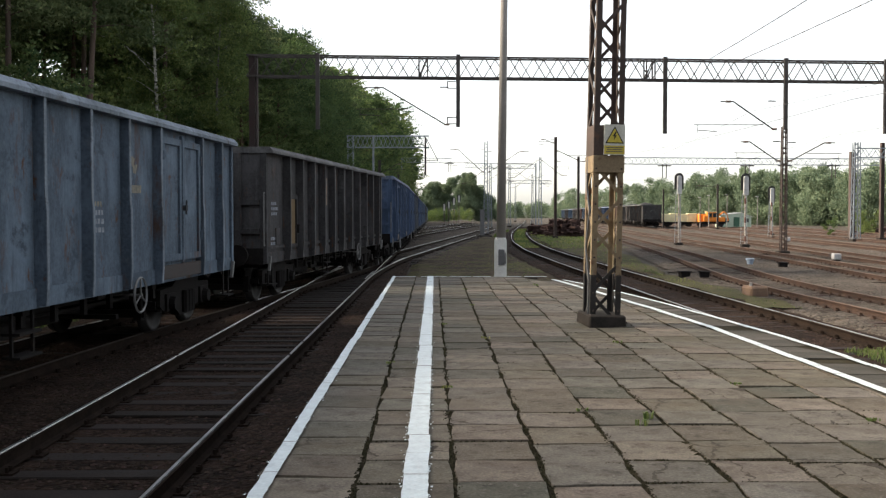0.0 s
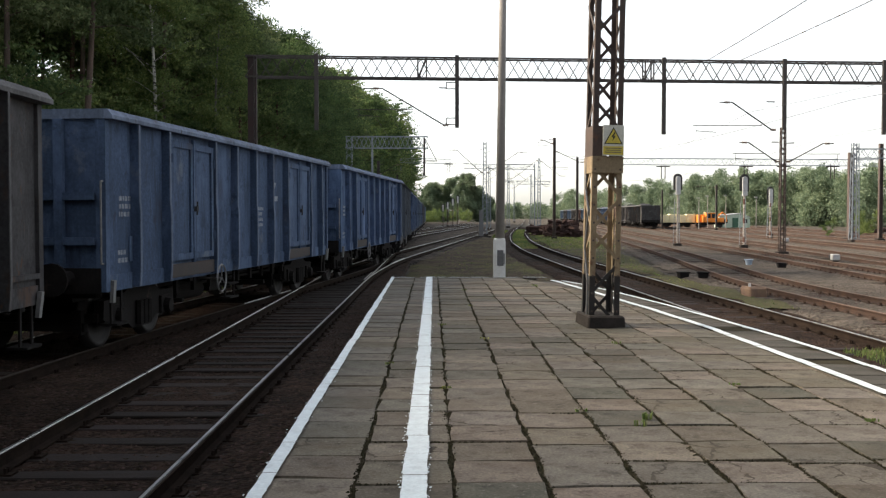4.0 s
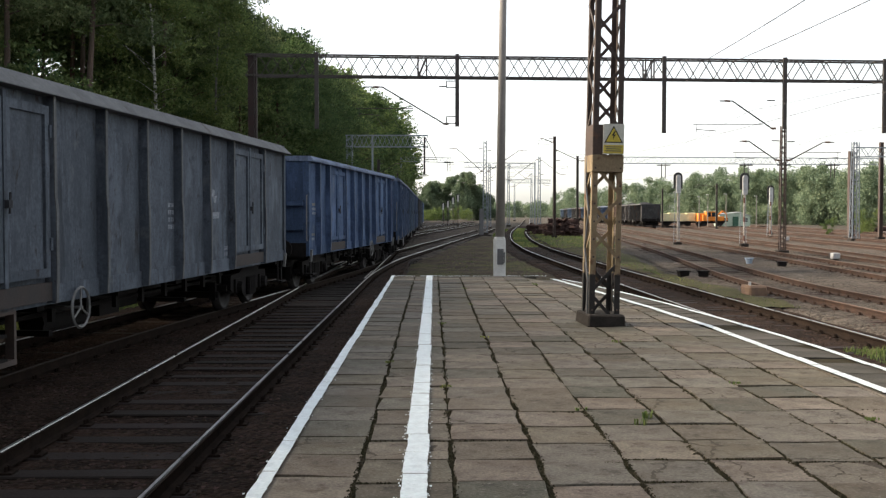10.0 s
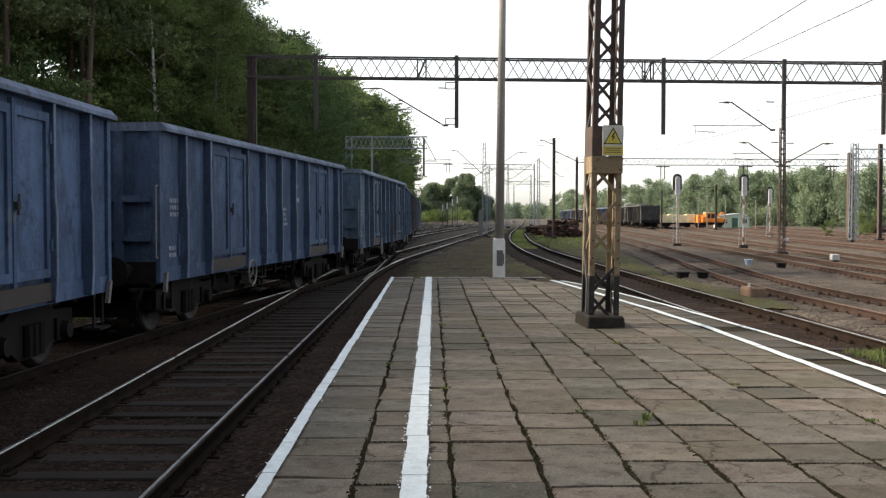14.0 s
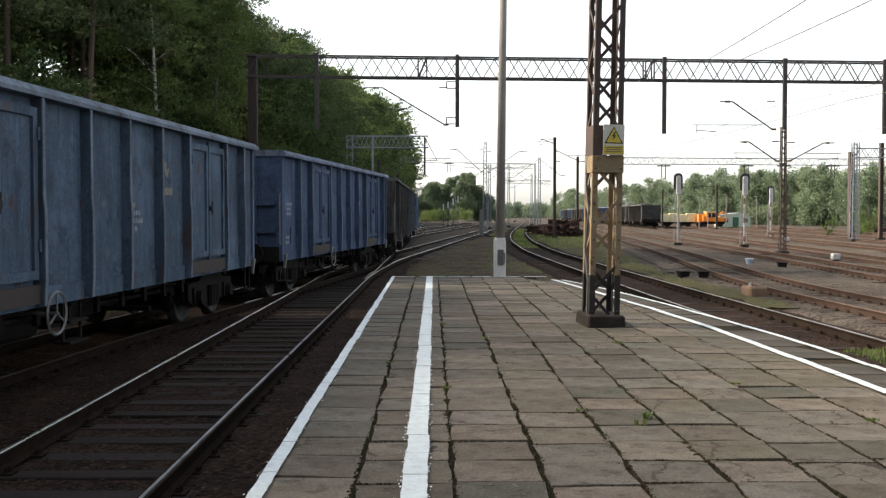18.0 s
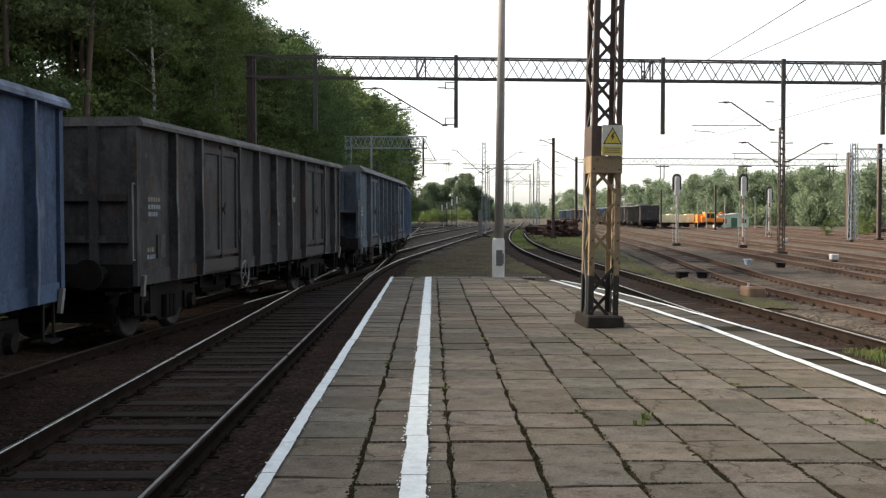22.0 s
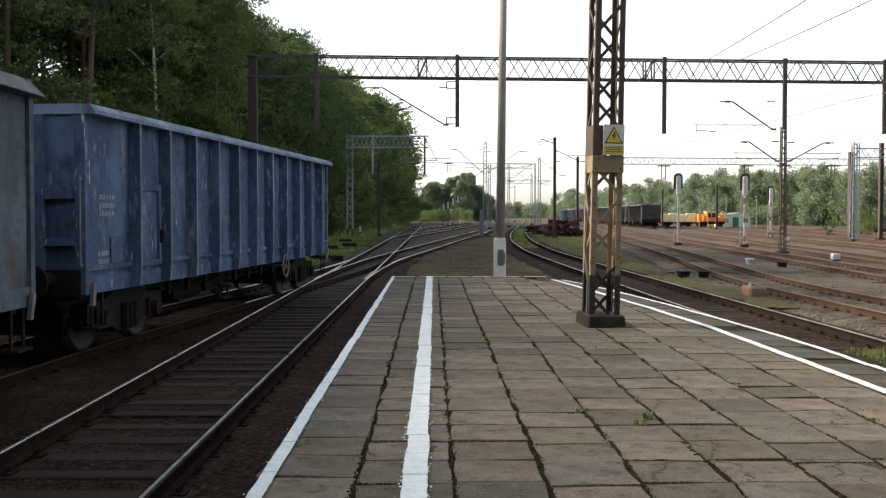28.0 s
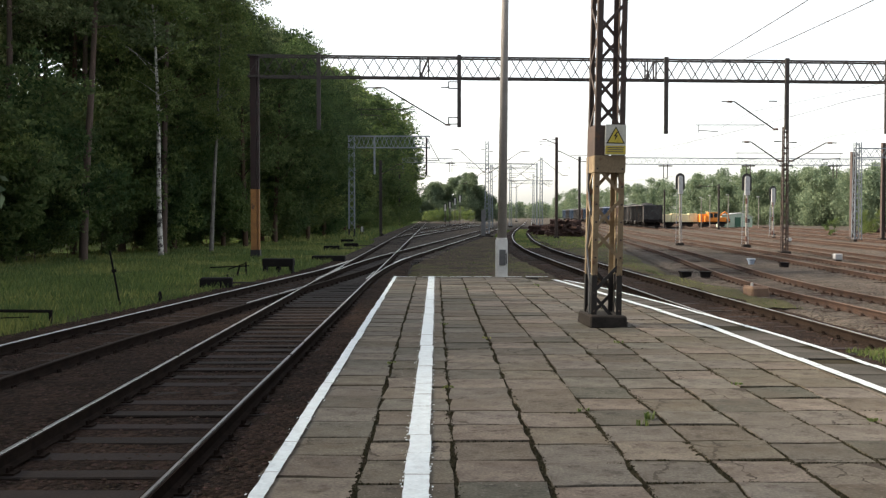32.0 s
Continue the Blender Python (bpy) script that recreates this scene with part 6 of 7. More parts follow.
        for x in (-1, 1):
            bm = B()
            xx, yy = x * (HALF + 0.03), s * (h + 0.12)
            tube(bm, (xx, yy, 1.25), (xx, yy, 2.35), 0.014, n=6)
            tube(bm, (xx, yy, 1.25), (xx, s * h, 1.25), 0.014, n=6)
            tube(bm, (xx, yy, 2.35), (xx, s * h, 2.35), 0.014, n=6)
            part("handrail", bm, M_RAILPALE, root, "pale worn handrail")
            bm = B()
            xx, yy = x * (HALF + 0.02), s * (h - 0.35)
            beam(bm, (xx, yy - 0.16, 0.42), (xx, yy - 0.16, 0.9), 0.025, 0.05)
            beam(bm, (xx, yy + 0.16, 0.42), (xx, yy + 0.16, 0.9), 0.025, 0.05)
            box(bm, xx - 0.14, yy - 0.2, 0.4, xx + 0.1, yy + 0.2, 0.43)
            part("step", bm, M_UNDER, root)
            bm = B()
            xx, yy = x * (HALF + 0.07), s * (h - 0.12)
            beam(bm, (xx, yy, 0.72), (xx + x * 0.03, yy + s * 0.02, 1.02), 0.05, 0.08)
            part("rope_hook", bm, M_RAILPALE, root)
    # brake wheel, steps and tool frame under the side
    for s in (-1, 1):
        y = {"doors": -2.15, "long": -2.05, "wide": -2.95, "ribs": h - 4.6}[kind]
        bm = B()
        ring(bm, (s * (OUT - 0.03), y, 0.78), 0.24, 0.018, (1, 0, 0), 22)
        for k in range(3):
            a = math.radians(90 + 120 * k)
            tube(bm, (s * (OUT - 0.03), y, 0.78), (s * (OUT - 0.03), y + 0.24 * math.cos(a), 0.78 + 0.24 * math.sin(a)), 0.012, n=5)
        tube(bm, (s * (OUT - 0.01), y, 0.78), (s * (HALF - 0.5), y, 0.78), 0.02, n=6)
        part("brake_wheel", bm, M_RAILPALE, root, "pale spoked hand-brake wheel")
        y = -h * 0.2 if kind != "wide" else -h + 2.8
        bm = B()
        for k in (-0.24, 0.24):
            beam(bm, (s * (HALF + 0.0), y + k, 0.36), (s * (HALF + 0.0), y + k, 0.92), 0.03, 0.04)
        for z in (0.37, 0.62):
            box(bm, s * HALF - 0.1, y - 0.26, z, s * HALF + 0.1, y + 0.26, z + 0.03)
        part("foot_ladder", bm, M_UNDER, root)
        if wide:
            bm = B()
            vs = [bm.verts.new((s * (HALF + 0.06 + q), -h + 0.75 + a, z)) for q in (0, 0.02) for a, z in ((0, SILL + 0.02), (0.55, SILL + 0.02), (0.6, SILL - 0.28))]
            bm.faces.new(vs[:3])
            bm.faces.new(vs[3:])
            for k in range(3):
                bm.faces.new((vs[k], vs[(k + 1) % 3], vs[3 + (k + 1) % 3], vs[3 + k]))
            part("gusset", bm, M_HANDLE, root)
            bm = B()
            y = -h + 3.1
            for z in (0.3, 0.84):
                box(bm, s * HALF - 0.05, y - 0.25, z, s * HALF + 0.05, y + 0.25, z + 0.06)
            for k in (-0.25, 0.2):
                box(bm, s * HALF - 0.05, y + k, 0.36, s * HALF + 0.05, y + k + 0.05, 0.84)
            part("tool_frame", bm, M_STEEL_BROWN, root, "rusty tool frame under the side")
    return root


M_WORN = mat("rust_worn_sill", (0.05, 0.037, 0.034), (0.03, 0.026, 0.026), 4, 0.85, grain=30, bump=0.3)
M_RAILPALE = mat("pale_worn_metal", (0.2, 0.2, 0.2), (0.11, 0.11, 0.11), 5, 0.6, grain=30, bump=0.1)
WAGON_KINDS = {kind: wagon(kind, body, "x") for kind, body in WAGON_BODY.items()}

RUST = (0.1, 0.055, 0.035)
BLUE = dict(base=(0.05, 0.088, 0.168), second=(0.033, 0.062, 0.122))
P_SLATE = wagon_paint("slate_blue_paint", (0.088, 0.128, 0.178), (0.058, 0.085, 0.122), RUST, 0.25)
P_SOOT = wagon_paint("sooty_grey_paint", (0.062, 0.06, 0.064), (0.04, 0.039, 0.041), RUST, 0.35)
P_BLUE1 = wagon_paint("blue_paint", BLUE["base"], BLUE["second"], (0.042, 0.050, 0.076), 0.35)
P_BLUE2 = wagon_paint("bright_blue_paint", (0.051, 0.096, 0.198), (0.034, 0.068, 0.142), (0.042, 0.054, 0.084), 0.25)
P_GREY = wagon_paint("weathered_grey_paint", (0.09, 0.112, 0.146), (0.058, 0.073, 0.098), (0.042, 0.038, 0.038), 0.3)
P_BLUE3 = wagon_paint("dull_blue_paint", (0.06, 0.104, 0.166), (0.042, 0.072, 0.118), RUST, 0.28)
P_DARK = wagon_paint("dark_weathered_grey_paint", (0.056, 0.056, 0.058), (0.036, 0.036, 0.037), RUST, 0.5)
P_PALE = wagon_paint("faded_grey_blue_paint", (0.082, 0.112, 0.145), (0.052, 0.073, 0.1), RUST, 0.3)
P_CHALK = wagon_paint("scratched_blue_paint", (0.054, 0.1, 0.192), (0.037, 0.069, 0.136), (0.248, 0.278, 0.328), 0.12, (0.3, 0.36, 0.44), 1.2)
add_streaks(P_CHALK, (0.45, 0.5, 0.58), 5.0, (2.2, 2.2, 0.4), 0.62, 0.68, 51.0)
add_streaks(P_CHALK, (0.4, 0.45, 0.52), 1.6, (1.0, 1.0, 0.6), 0.63, 0.75, 57.0)
P_RUSTY = wagon_paint("red_brown_paint", (0.085, 0.047, 0.042), (0.055, 0.034, 0.030), RUST, 0.3)

# kind, paint, front of the body at the start of the clip (metres along the line), what it looks like
TRAIN = [
    ("long", P_SLATE, 5.46, "slate-blue open goods wagon with double doors"),
    ("ribs", P_SOOT, 21.41, "sooty dark grey ribbed open goods wagon with a small door"),
    ("doors", P_BLUE1, 37.31, "blue open goods wagon with dusty double doors"),
    ("doors", P_BLUE2, 52.07, "bright blue open goods wagon with double doors"),
    ("wide", P_GREY, 67.34, "weathered grey open goods wagon with a broad rim"),
    ("doors", P_BLUE2, 84.7, "blue open goods wagon with yellow markings"),
    ("doors", P_BLUE1, 99.83, "blue open goods wagon with double doors"),
    ("long", P_BLUE3, 115.24, "dull blue open goods wagon with scratched sides"),
    ("long", P_BLUE1, 131.0, "blue open goods wagon with white markings"),
    ("long", P_DARK, 147.32, "dark weathered grey open goods wagon with rusty patches"),
    ("wide", P_PALE, 163.6, "faded grey-blue open goods wagon with a broad rim"),
    ("ribs", P_CHALK, 180.66, "blue ribbed open goods wagon with chalky scratches, last of the train"),
]


# Rim paints lighter than the sides: sky light on the rims put into the colour
RIMS = {}


def repaint(ob, paint):
    if paint.name not in RIMS and paint in (P_GREY, P_PALE):
        RIMS[paint.name] = mat(paint.name + "_rim", (0.15, 0.155, 0.16), (0.085, 0.088, 0.094), 2, 0.8, grain=25, bump=0.15, stain=(0.06, 0.05, 0.045), stain_scale=2, stain_amount=0.4, spec=0.2)
    if paint.name not in RIMS:
        tone = paint.node_tree.nodes["Color Ramp"].color_ramp.elements[1].color
        RIMS[paint.name] = wagon_paint(paint.name + "_rim", tuple((1.45 if paint is P_CHALK else 1.15) * c + 0.03 for c in tone[:3]), tuple(0.9 * c + 0.02 for c in tone[:3]), (0.06, 0.05, 0.045), 0.25)
    for o in (ob, *ob.children_recursive):
        if o.type == "MESH" and o.material_slots and o.material_slots[0].material is RIM:
            o.material_slots[0].link = "OBJECT"
            o.material_slots[0].material = RIMS[paint.name]
        if o.type == "MESH" and o.material_slots and o.material_slots[0].material is PAINT:
            o.material_slots[0].link = "OBJECT"
            o.material_slots[0].material = paint


def marks(root, kind, seed, paint_logo, paint, ribs=False):
    """Rows of marking bars and a plain emblem on the side that faces the platform."""
    r = random.Random(seed)
    half = OUT - (0.2 if ribs else 0.16)
    x = half + 0.0275
    h = WAGON_BODY[kind] / 2
    for y0, z0, rows, w in ((-h + 0.45, 2.1, 3, 0.5), (-h + 0.4, 1.35, 2, 0.35), (0.35, 2.0, 4, 0.5), (h * 0.42, 1.25, 2, 0.3)):
        for k in range(rows):
            bm = B()
            yy, z, c = y0, z0 - 0.11 * k, 0
            while c < w * r.uniform(0.6, 1.0):
                g = r.uniform(0.04, 0.1)
                bm.faces.new([bm.verts.new((x, yy + c + a, z + b)) for a, b in ((0, 0), (g, 0), (g, 0.065), (0, 0.065))])
                c += g + 0.025
            part("marking_bar", bm, paint_logo if k == 0 else M_MARK, root)
    bm = B()
    e, low = {"doors": (1.5, 0.0), "long": (1.75, 0.0), "wide": (2.5, 0.38), "ribs": (h - 3.35, 0.0)}[kind]
    bm.faces.new([bm.verts.new((x, e + a, 2.56 - low + b)) for a, b in ((0, 0.02), (0.15, 0.0), (0.2, 0.12), (0.06, 0.15))])
    bm.faces.new([bm.verts.new((x + 0.001, e + a, 2.56 - low + b)) for a, b in ((0.1, 0.02), (0.3, 0.04), (0.23, -0.1), (0.13, -0.08))])
    part("emblem", bm, paint_logo, root)
    bm = B()
    bm.faces.new([bm.verts.new((x, e - 0.15 + a, 2.3 - low + b)) for a, b in ((0, 0), (0.6, 0.01), (0.58, -0.1), (0.02, -0.11))])
    part("marking_bar", bm, paint_logo, root)
    bm = B()
    box(bm, half + 0.03, -h + 0.75, 1.25, half + 0.05, -h + 1.05, 1.6)
    part("label_frame", bm, paint, root)


wagons = []
for i, (kind, paint, front, label) in enumerate(TRAIN):
    ob = copy_thing(WAGON_KINDS[kind], pose(0, 0, 0))
    tagged(ob, label)
    repaint(ob, paint)
    marks(ob, kind, i, M_MARKY if i in (0, 5, 7, 9, 10) else M_MARK, paint, kind == "ribs")
    if i in (0, 5):                                   # these two have the brake wheel before the rear doors
        for o in ob.children:
            if o.name.startswith("brake_wheel"):
                o.location.y += 3.9
    wagons.append(ob)
poster = B()
poster.faces.new([poster.verts.new((OUT - 0.2 + 0.0285, -1.85 + a, 2.14 + b)) for a, b in ((0, 0), (0.62, 0), (0.62, 0.72), (0, 0.72))])
part("faded_panel", poster, mat("faded_poster", (0.3, 0.22, 0.16), (0.2, 0.15, 0.12), 6, 0.8, grain=20, bump=0.05), wagons[1], "faded reddish panel")


for z0, z1, y0, y1, mt in ((2.66, 2.8, 0.03, 0.59, M_GREYBOX), (2.46, 2.62, 0.1, 0.5, M_SIGNWHITE), (2.36, 2.42, 0.02, 0.6, M_RED)):
    band = B()
    band.faces.new([band.verts.new((OUT - 0.2 + 0.0305, -1.85 + a, b)) for a, b in ((y0, z0), (y1, z0), (y1, z1), (y0, z1))])
    part("panel_band", band, mt, wagons[1])
ochre = mat("ochre_plywood", (0.2, 0.14, 0.075), (0.13, 0.09, 0.05), 3, 0.8, grain=25, bump=0.15, spec=0.2)
for o in wagons[1].children:
    if o.name.startswith("door_leaf"):
        o.material_slots[0].link = "OBJECT"
        o.material_slots[0].material = ochre
        o["label"] = "ochre plywood door panel"


def place_wagon(y, body, fx):
    """The pose of a wagon whose middle is at y on a track."""
    a = body / 2 - 1.85
    p, q = Vector((fx(y - a), y - a)), Vector((fx(y + a), y + a))
    c = (p + q) / 2
    return pose(c.x, y, RAIL, 0, 0, -math.degrees(math.atan2(q.x - p.x, q.y - p.y)))


def travel(t):
    """Metres that the train has gone by t seconds; it slows a little."""
    return 5.812 * t + 0.02234 * t * t - 0.000582 * t ** 3


# standing wagons in the yard, coal heaped over the rim
for i in range(12):
    y = 145 + 6.9 + i * 14.8
    ob = copy_thing(WAGON_KINDS["doors" if i % 3 else "ribs"], place_wagon(y, 13.3, x_yard2))
    tagged(ob, "standing dark open goods wagon heaped with coal" if i == 0 else "standing open goods wagon in the siding", group="standing wagons")
    repaint(ob, (P_DARK, P_SOOT, P_RUSTY, P_BLUE1, P_SOOT, P_DARK, P_BLUE3, P_RUSTY, P_DARK, P_BLUE3, P_DARK, P_BLUE3)[i])
    coal = B()
    n, m_ = 14, 6
    g = [[coal.verts.new((-1.35 + 2.7 * b / m_, -6.4 + 12.8 * a / n, 2.9 + 0.75 * math.sin(math.pi * b / m_) * math.sin(math.pi * a / n) ** 0.5 + rng.uniform(-0.05, 0.05))) for b in range(m_ + 1)] for a in range(n + 1)]
    for a in range(n):
        for b in range(m_):
            coal.faces.new((g[a][b], g[a][b + 1], g[a + 1][b + 1], g[a + 1][b]))
    lump = part("coal_heap", coal, M_COAL)
    lump.matrix_basis = ob.matrix_basis
    tagged(lump, "heap of black coal in a wagon", "coal", kind="stuff")
for ob in WAGON_KINDS.values():
    for o in list(ob.children_recursive) + [ob]:
        bpy.data.objects.remove(o)


# ---- orange track machine, flat wagons and hut beyond the yard ----
def track_machine(x, y):
    root = thing("track_machine", pose(x, y, RAIL, 0, 0, -8), "orange track maintenance machine in the sidings", "track machine")
    for name, b, mt in (("body", (-1.4, -1.2, 0.8, 0.9, 1.2, 1.75), M_ORANGE), ("cab", (-0.9, -1.25, 0.85, 0.55, 1.25, 2.25), M_ORANGE), ("chassis", (-1.7, -1.0, 0.45, 1.9, 1.0, 0.8), M_UNDER), ("roof", (-1.0, -1.3, 2.25, 0.65, 1.3, 2.33), M_CREAM), ("engine_cover", (0.9, -1.1, 0.8, 1.8, 1.1, 1.5), M_ORANGE)):
        bm = B()
        box(bm, *b)
        soften(bm, 0.08)
        part(name, bm, mt, root)
    for k in range(2):
        bm = B()
        box(bm, -0.75 + 0.68 * k, -1.28, 1.45, -0.2 + 0.68 * k, -1.25, 2.1)
        part("window", bm, M_GLASS, root)
    bm = B()
    box(bm, 0.55, -0.9, 1.45, 0.58, 0.9, 2.1)
    part("window", bm, M_GLASS, root)
    for a in (-1.1, 1.2):
        for s in (-1, 1):
            bm = B()
            tube(bm, (a, s * 0.7, 0.42), (a, s * 0.82, 0.42), 0.42, n=16)
            part("wheel", bm, M_WHEEL, root)
    bm = B()
    hose(bm, [Vector((0.8, 0, 1.6)), Vector((1.7, 0, 2.3)), Vector((2.2, 0, 1.9)), Vector((2.35, 0, 0.9))], 0.12, 8)
    part("jib", bm, M_ORANGE, root)


track_machine(42.2, 154)


def flat_load(x, y, n, col, label):
    root = thing("flat_wagon", pose(x, y, RAIL, 0, 0, -6), label, "flat wagon", "flat wagons")
    bm = B()
    box(bm, -n / 2, -1.3, 0.5, n / 2, 1.3, 0.75)
    part("deck", bm, M_UNDER, root)
    k, i = -n / 2 + 0.2, 0
    while k < n / 2 - 1:
        bm = B()
        box(bm, k, -1.25, 0.75, k + 1.3, 1.25, 1.95 + 0.1 * (i % 2))
        soften(bm, 0.04)
        part("crate", bm, col, root)
        k += 1.32
        i += 1
    for a in (-n / 2 + 1.2, n / 2 - 1.2):
        for s in (-1, 1):
            bm = B()
            tube(bm, (a, s * 0.7, 0.45), (a, s * 0.82, 0.45), 0.45, n=16)
            part("wheel", bm, M_WHEEL, root)


flat_load(37.7, 157, 5.6, M_CREAM, "flat wagon with pale cream side panels")
flat_load(41.0, 172, 4.5, M_CREAM, "flat wagon with pale cream side panels")
flat_load(41.0, 155, 1.8, M_ORANGE, "flat wagon with an orange load")
hut = thing("site_hut", pose(46.2, 157, EARTH), "pale green corrugated hut with a pitched roof", "hut")
bm = B()
prism(bm, [(-2.3, 0.2), (2.4, 0.2), (2.4, 1.75), (0.9, 2.3), (-2.3, 2.0)], -1.5, 1.5)
bmesh.ops.recalc_face_normals(bm, faces=bm.faces)
part("wall", bm, M_GREENHUT, hut)
bm = B()
beam(bm, (-2.5, 0, 2.04), (0.9, 0, 2.36), 3.3, 0.08)
beam(bm, (0.9, 0, 2.36), (2.6, 0, 1.74), 3.3, 0.08)
part("roof", bm, M_WHITEMETAL, hut)
for a, b, z0, z1, mt, nm in ((-0.3, 0.6, 0.25, 1.7, M_DKGREEN, "door"), (-1.8, -1.0, 0.9, 1.5, M_GLASS, "window"), (1.3, 2.0, 0.9, 1.5, M_GLASS, "window")):
    bm = B()
    box(bm, a, -1.54, z0, b, -1.5, z1)
    part(nm, bm, mt, hut)
bm = B()
for s in (-1.8, 1.8):
    box(bm, s - 0.3, -1, -0.05, s + 0.3, 1, 0.2)
part("footing", bm, M_CAST, hut)


# ---- trees and grass ----
def leaf_cloud(seed, centres, per, spread, size, flat_=0.7, sprays=0):
    """A mesh of small bent leaf clumps scattered round centres, more towards the outside of each."""
    g = np.random.default_rng(seed)
    c = np.repeat(np.array([tuple(p) for p, rad in centres]), per, axis=0)
    rad = np.repeat(np.array([rad for p, rad in centres]), per)
    n = len(c)

    def unit(v):
        return v / np.linalg.norm(v, axis=1, keepdims=True)
    sprays = sprays or per                    # leaves hang together in sprays, with gaps between them
    ns = len(centres) * sprays
    srad = np.repeat(np.array([q for p, q in centres]), sprays)
    sc = np.repeat(np.array([tuple(p) for p, q in centres]), sprays, axis=0)
    sc = sc + unit(g.normal(size=(ns, 3)) * (1, 1, flat_)) * (srad * spread * g.random(ns) ** 0.4)[:, None]
    pick = np.repeat(np.arange(len(centres)), per) * sprays + np.tile(np.arange(per) % sprays, len(centres))
    p = sc[pick] + g.normal(size=(n, 3)) * (1, 1, 0.45) * (rad * (0.14 if sprays < per else 0.02))[:, None]
    u = unit(g.normal(size=(n, 3)) * (1, 1, 0.8))
    v = unit(np.cross(u, unit(g.normal(size=(n, 3)))))
    w = np.cross(u, v)
    s = (size * g.uniform(0.55, 1.3, n))[:, None]
    verts = np.stack((p - v * s, p + w * s * 0.5 + u * s * 0.15, p + v * s, p - w * s * 0.5 + u * s * 0.1), axis=1).reshape(-1, 3)
    k = np.arange(n)[:, None] * 4
    faces = np.concatenate((k + (0, 1, 2), k + (0, 2, 3)))
    me = bpy.data.meshes.new("crown")
    me.vertices.add(len(verts))
    me.vertices.foreach_set("co", verts.ravel())
    me.loops.add(faces.size)
    me.loops.foreach_set("vertex_index", faces.ravel())
    me.polygons.add(len(faces))
    me.polygons.foreach_set("loop_start", np.arange(len(faces)) * 3)
    me.update(calc_edges=True)
    return me


def tree_model(kind, height, seed, leaves, leaf=1.0):
    """Trunk, limbs and crown meshes of a tree."""
    r = random.Random(seed)
    bm = B()
    pts, p = [], Vector((0, 0, -0.2))
    base = {"pine": 0.15, "birch": 0.14, "oak": 0.22, "bush": 0.05}[kind] * height / 16
    lean = Vector((r.uniform(-0.03, 0.03), r.uniform(-0.03, 0.03), 0))
    n = 9
    for i in range(n + 1):
        pts.append((p.copy(), base * (1 - 0.85 * i / n)))
        p += Vector((lean.x * height / n + r.uniform(-0.06, 0.06), lean.y * height / n + r.uniform(-0.06, 0.06), height / n))
    for (a, ra), (b, rb) in zip(pts, pts[1:]):
        tube(bm, a, b, ra, rb, 9, False)
    centres = []
    start = {"pine": 0.52, "birch": 0.45, "oak": 0.33, "bush": 0.05}[kind]
    limbs = {"pine": 22, "birch": 26, "oak": 30, "bush": 12}[kind]
    for i in range(limbs):
        u = start + (1 - start) * (i + r.random()) / limbs
        z = u * n
        k = min(int(z), n - 1)
        o = pts[k][0].lerp(pts[k + 1][0], z - k)
        shape = {"pine": 0.19 * math.sin(math.pi * (0.18 + 0.75 * (u - start) / (1 - start))), "birch": 0.17 * math.sin(math.pi * (0.12 + 0.82 * (u - start) / (1 - start))),
                 "oak": 0.26 * math.sin(math.pi * (0.2 + 0.72 * (u - start) / (1 - start))), "bush": 0.5}[kind]
        reach = height * shape * r.uniform(0.55, 1.25)
        a = r.uniform(0, 6.283)
        rise = {"pine": 0.15, "birch": 0.5, "oak": 0.45, "bush": 0.9}[kind] * reach * r.uniform(0.4, 1.3)
        q = o + Vector((math.cos(a) * reach, math.sin(a) * reach, rise))
        mid = o.lerp(q, 0.5) + Vector((0, 0, reach * 0.08))
        tube(bm, o, mid, base * 0.28 * (1.1 - u), base * 0.18 * (1.1 - u), 5, False)
        tube(bm, mid, q, base * 0.18 * (1.1 - u), 0.01, 5, False)
        rad = height * {"pine": 0.06, "birch": 0.065, "oak": 0.085, "bush": 0.2}[kind]
        centres.append((q, rad * r.uniform(0.7, 1.3)))
        centres.append((mid.lerp(q, 0.4), rad * r.uniform(0.6, 1.1)))
    centres.append((pts[-1][0], height * 0.06))
    per = leaves // len(centres)
    me = leaf_cloud(seed, centres, per, 0.98, {"pine": 0.1, "birch": 0.088, "oak": 0.105, "bush": 0.06}[kind] * leaf, 0.5 if kind == "pine" else 0.75, max(1, per // 14))
    return mesh_of("trunk", bm, True), me


def plant(model, x, y, scale, turn, bark, leaf, label, category="tree", group="trees of the wood", z=-0.7, lean=0.0):
    top = 2.1 + y * float(np.interp((x + 2) / y, [-0.26, -0.176, -0.143, -0.112, -0.098, -0.082, -0.07, -0.057, -0.03, -0.022], [0.6, 0.225, 0.19, 0.178, 0.152, 0.148, 0.134, 0.125, 0.11, 0.095]))    # the outline of the wood against the sky
    if category == "tree":
        scale = min(scale, max(0.45, top / (21 if model in PINES + FAR_PINES else 18.5)))
    root = thing("tree" if category == "tree" else "bush", pose(x, y, z, 0, lean, 0) @ pose(0, 0, 0, 0, 0, turn), label, category, group)
    a = part("trunk", model[0], bark, root)
    b = part("crown", model[1], leaf, root)
    a.scale = b.scale = (scale, scale, scale * (0.95 + 0.1 * ((turn * 7) % 1)))
    return root


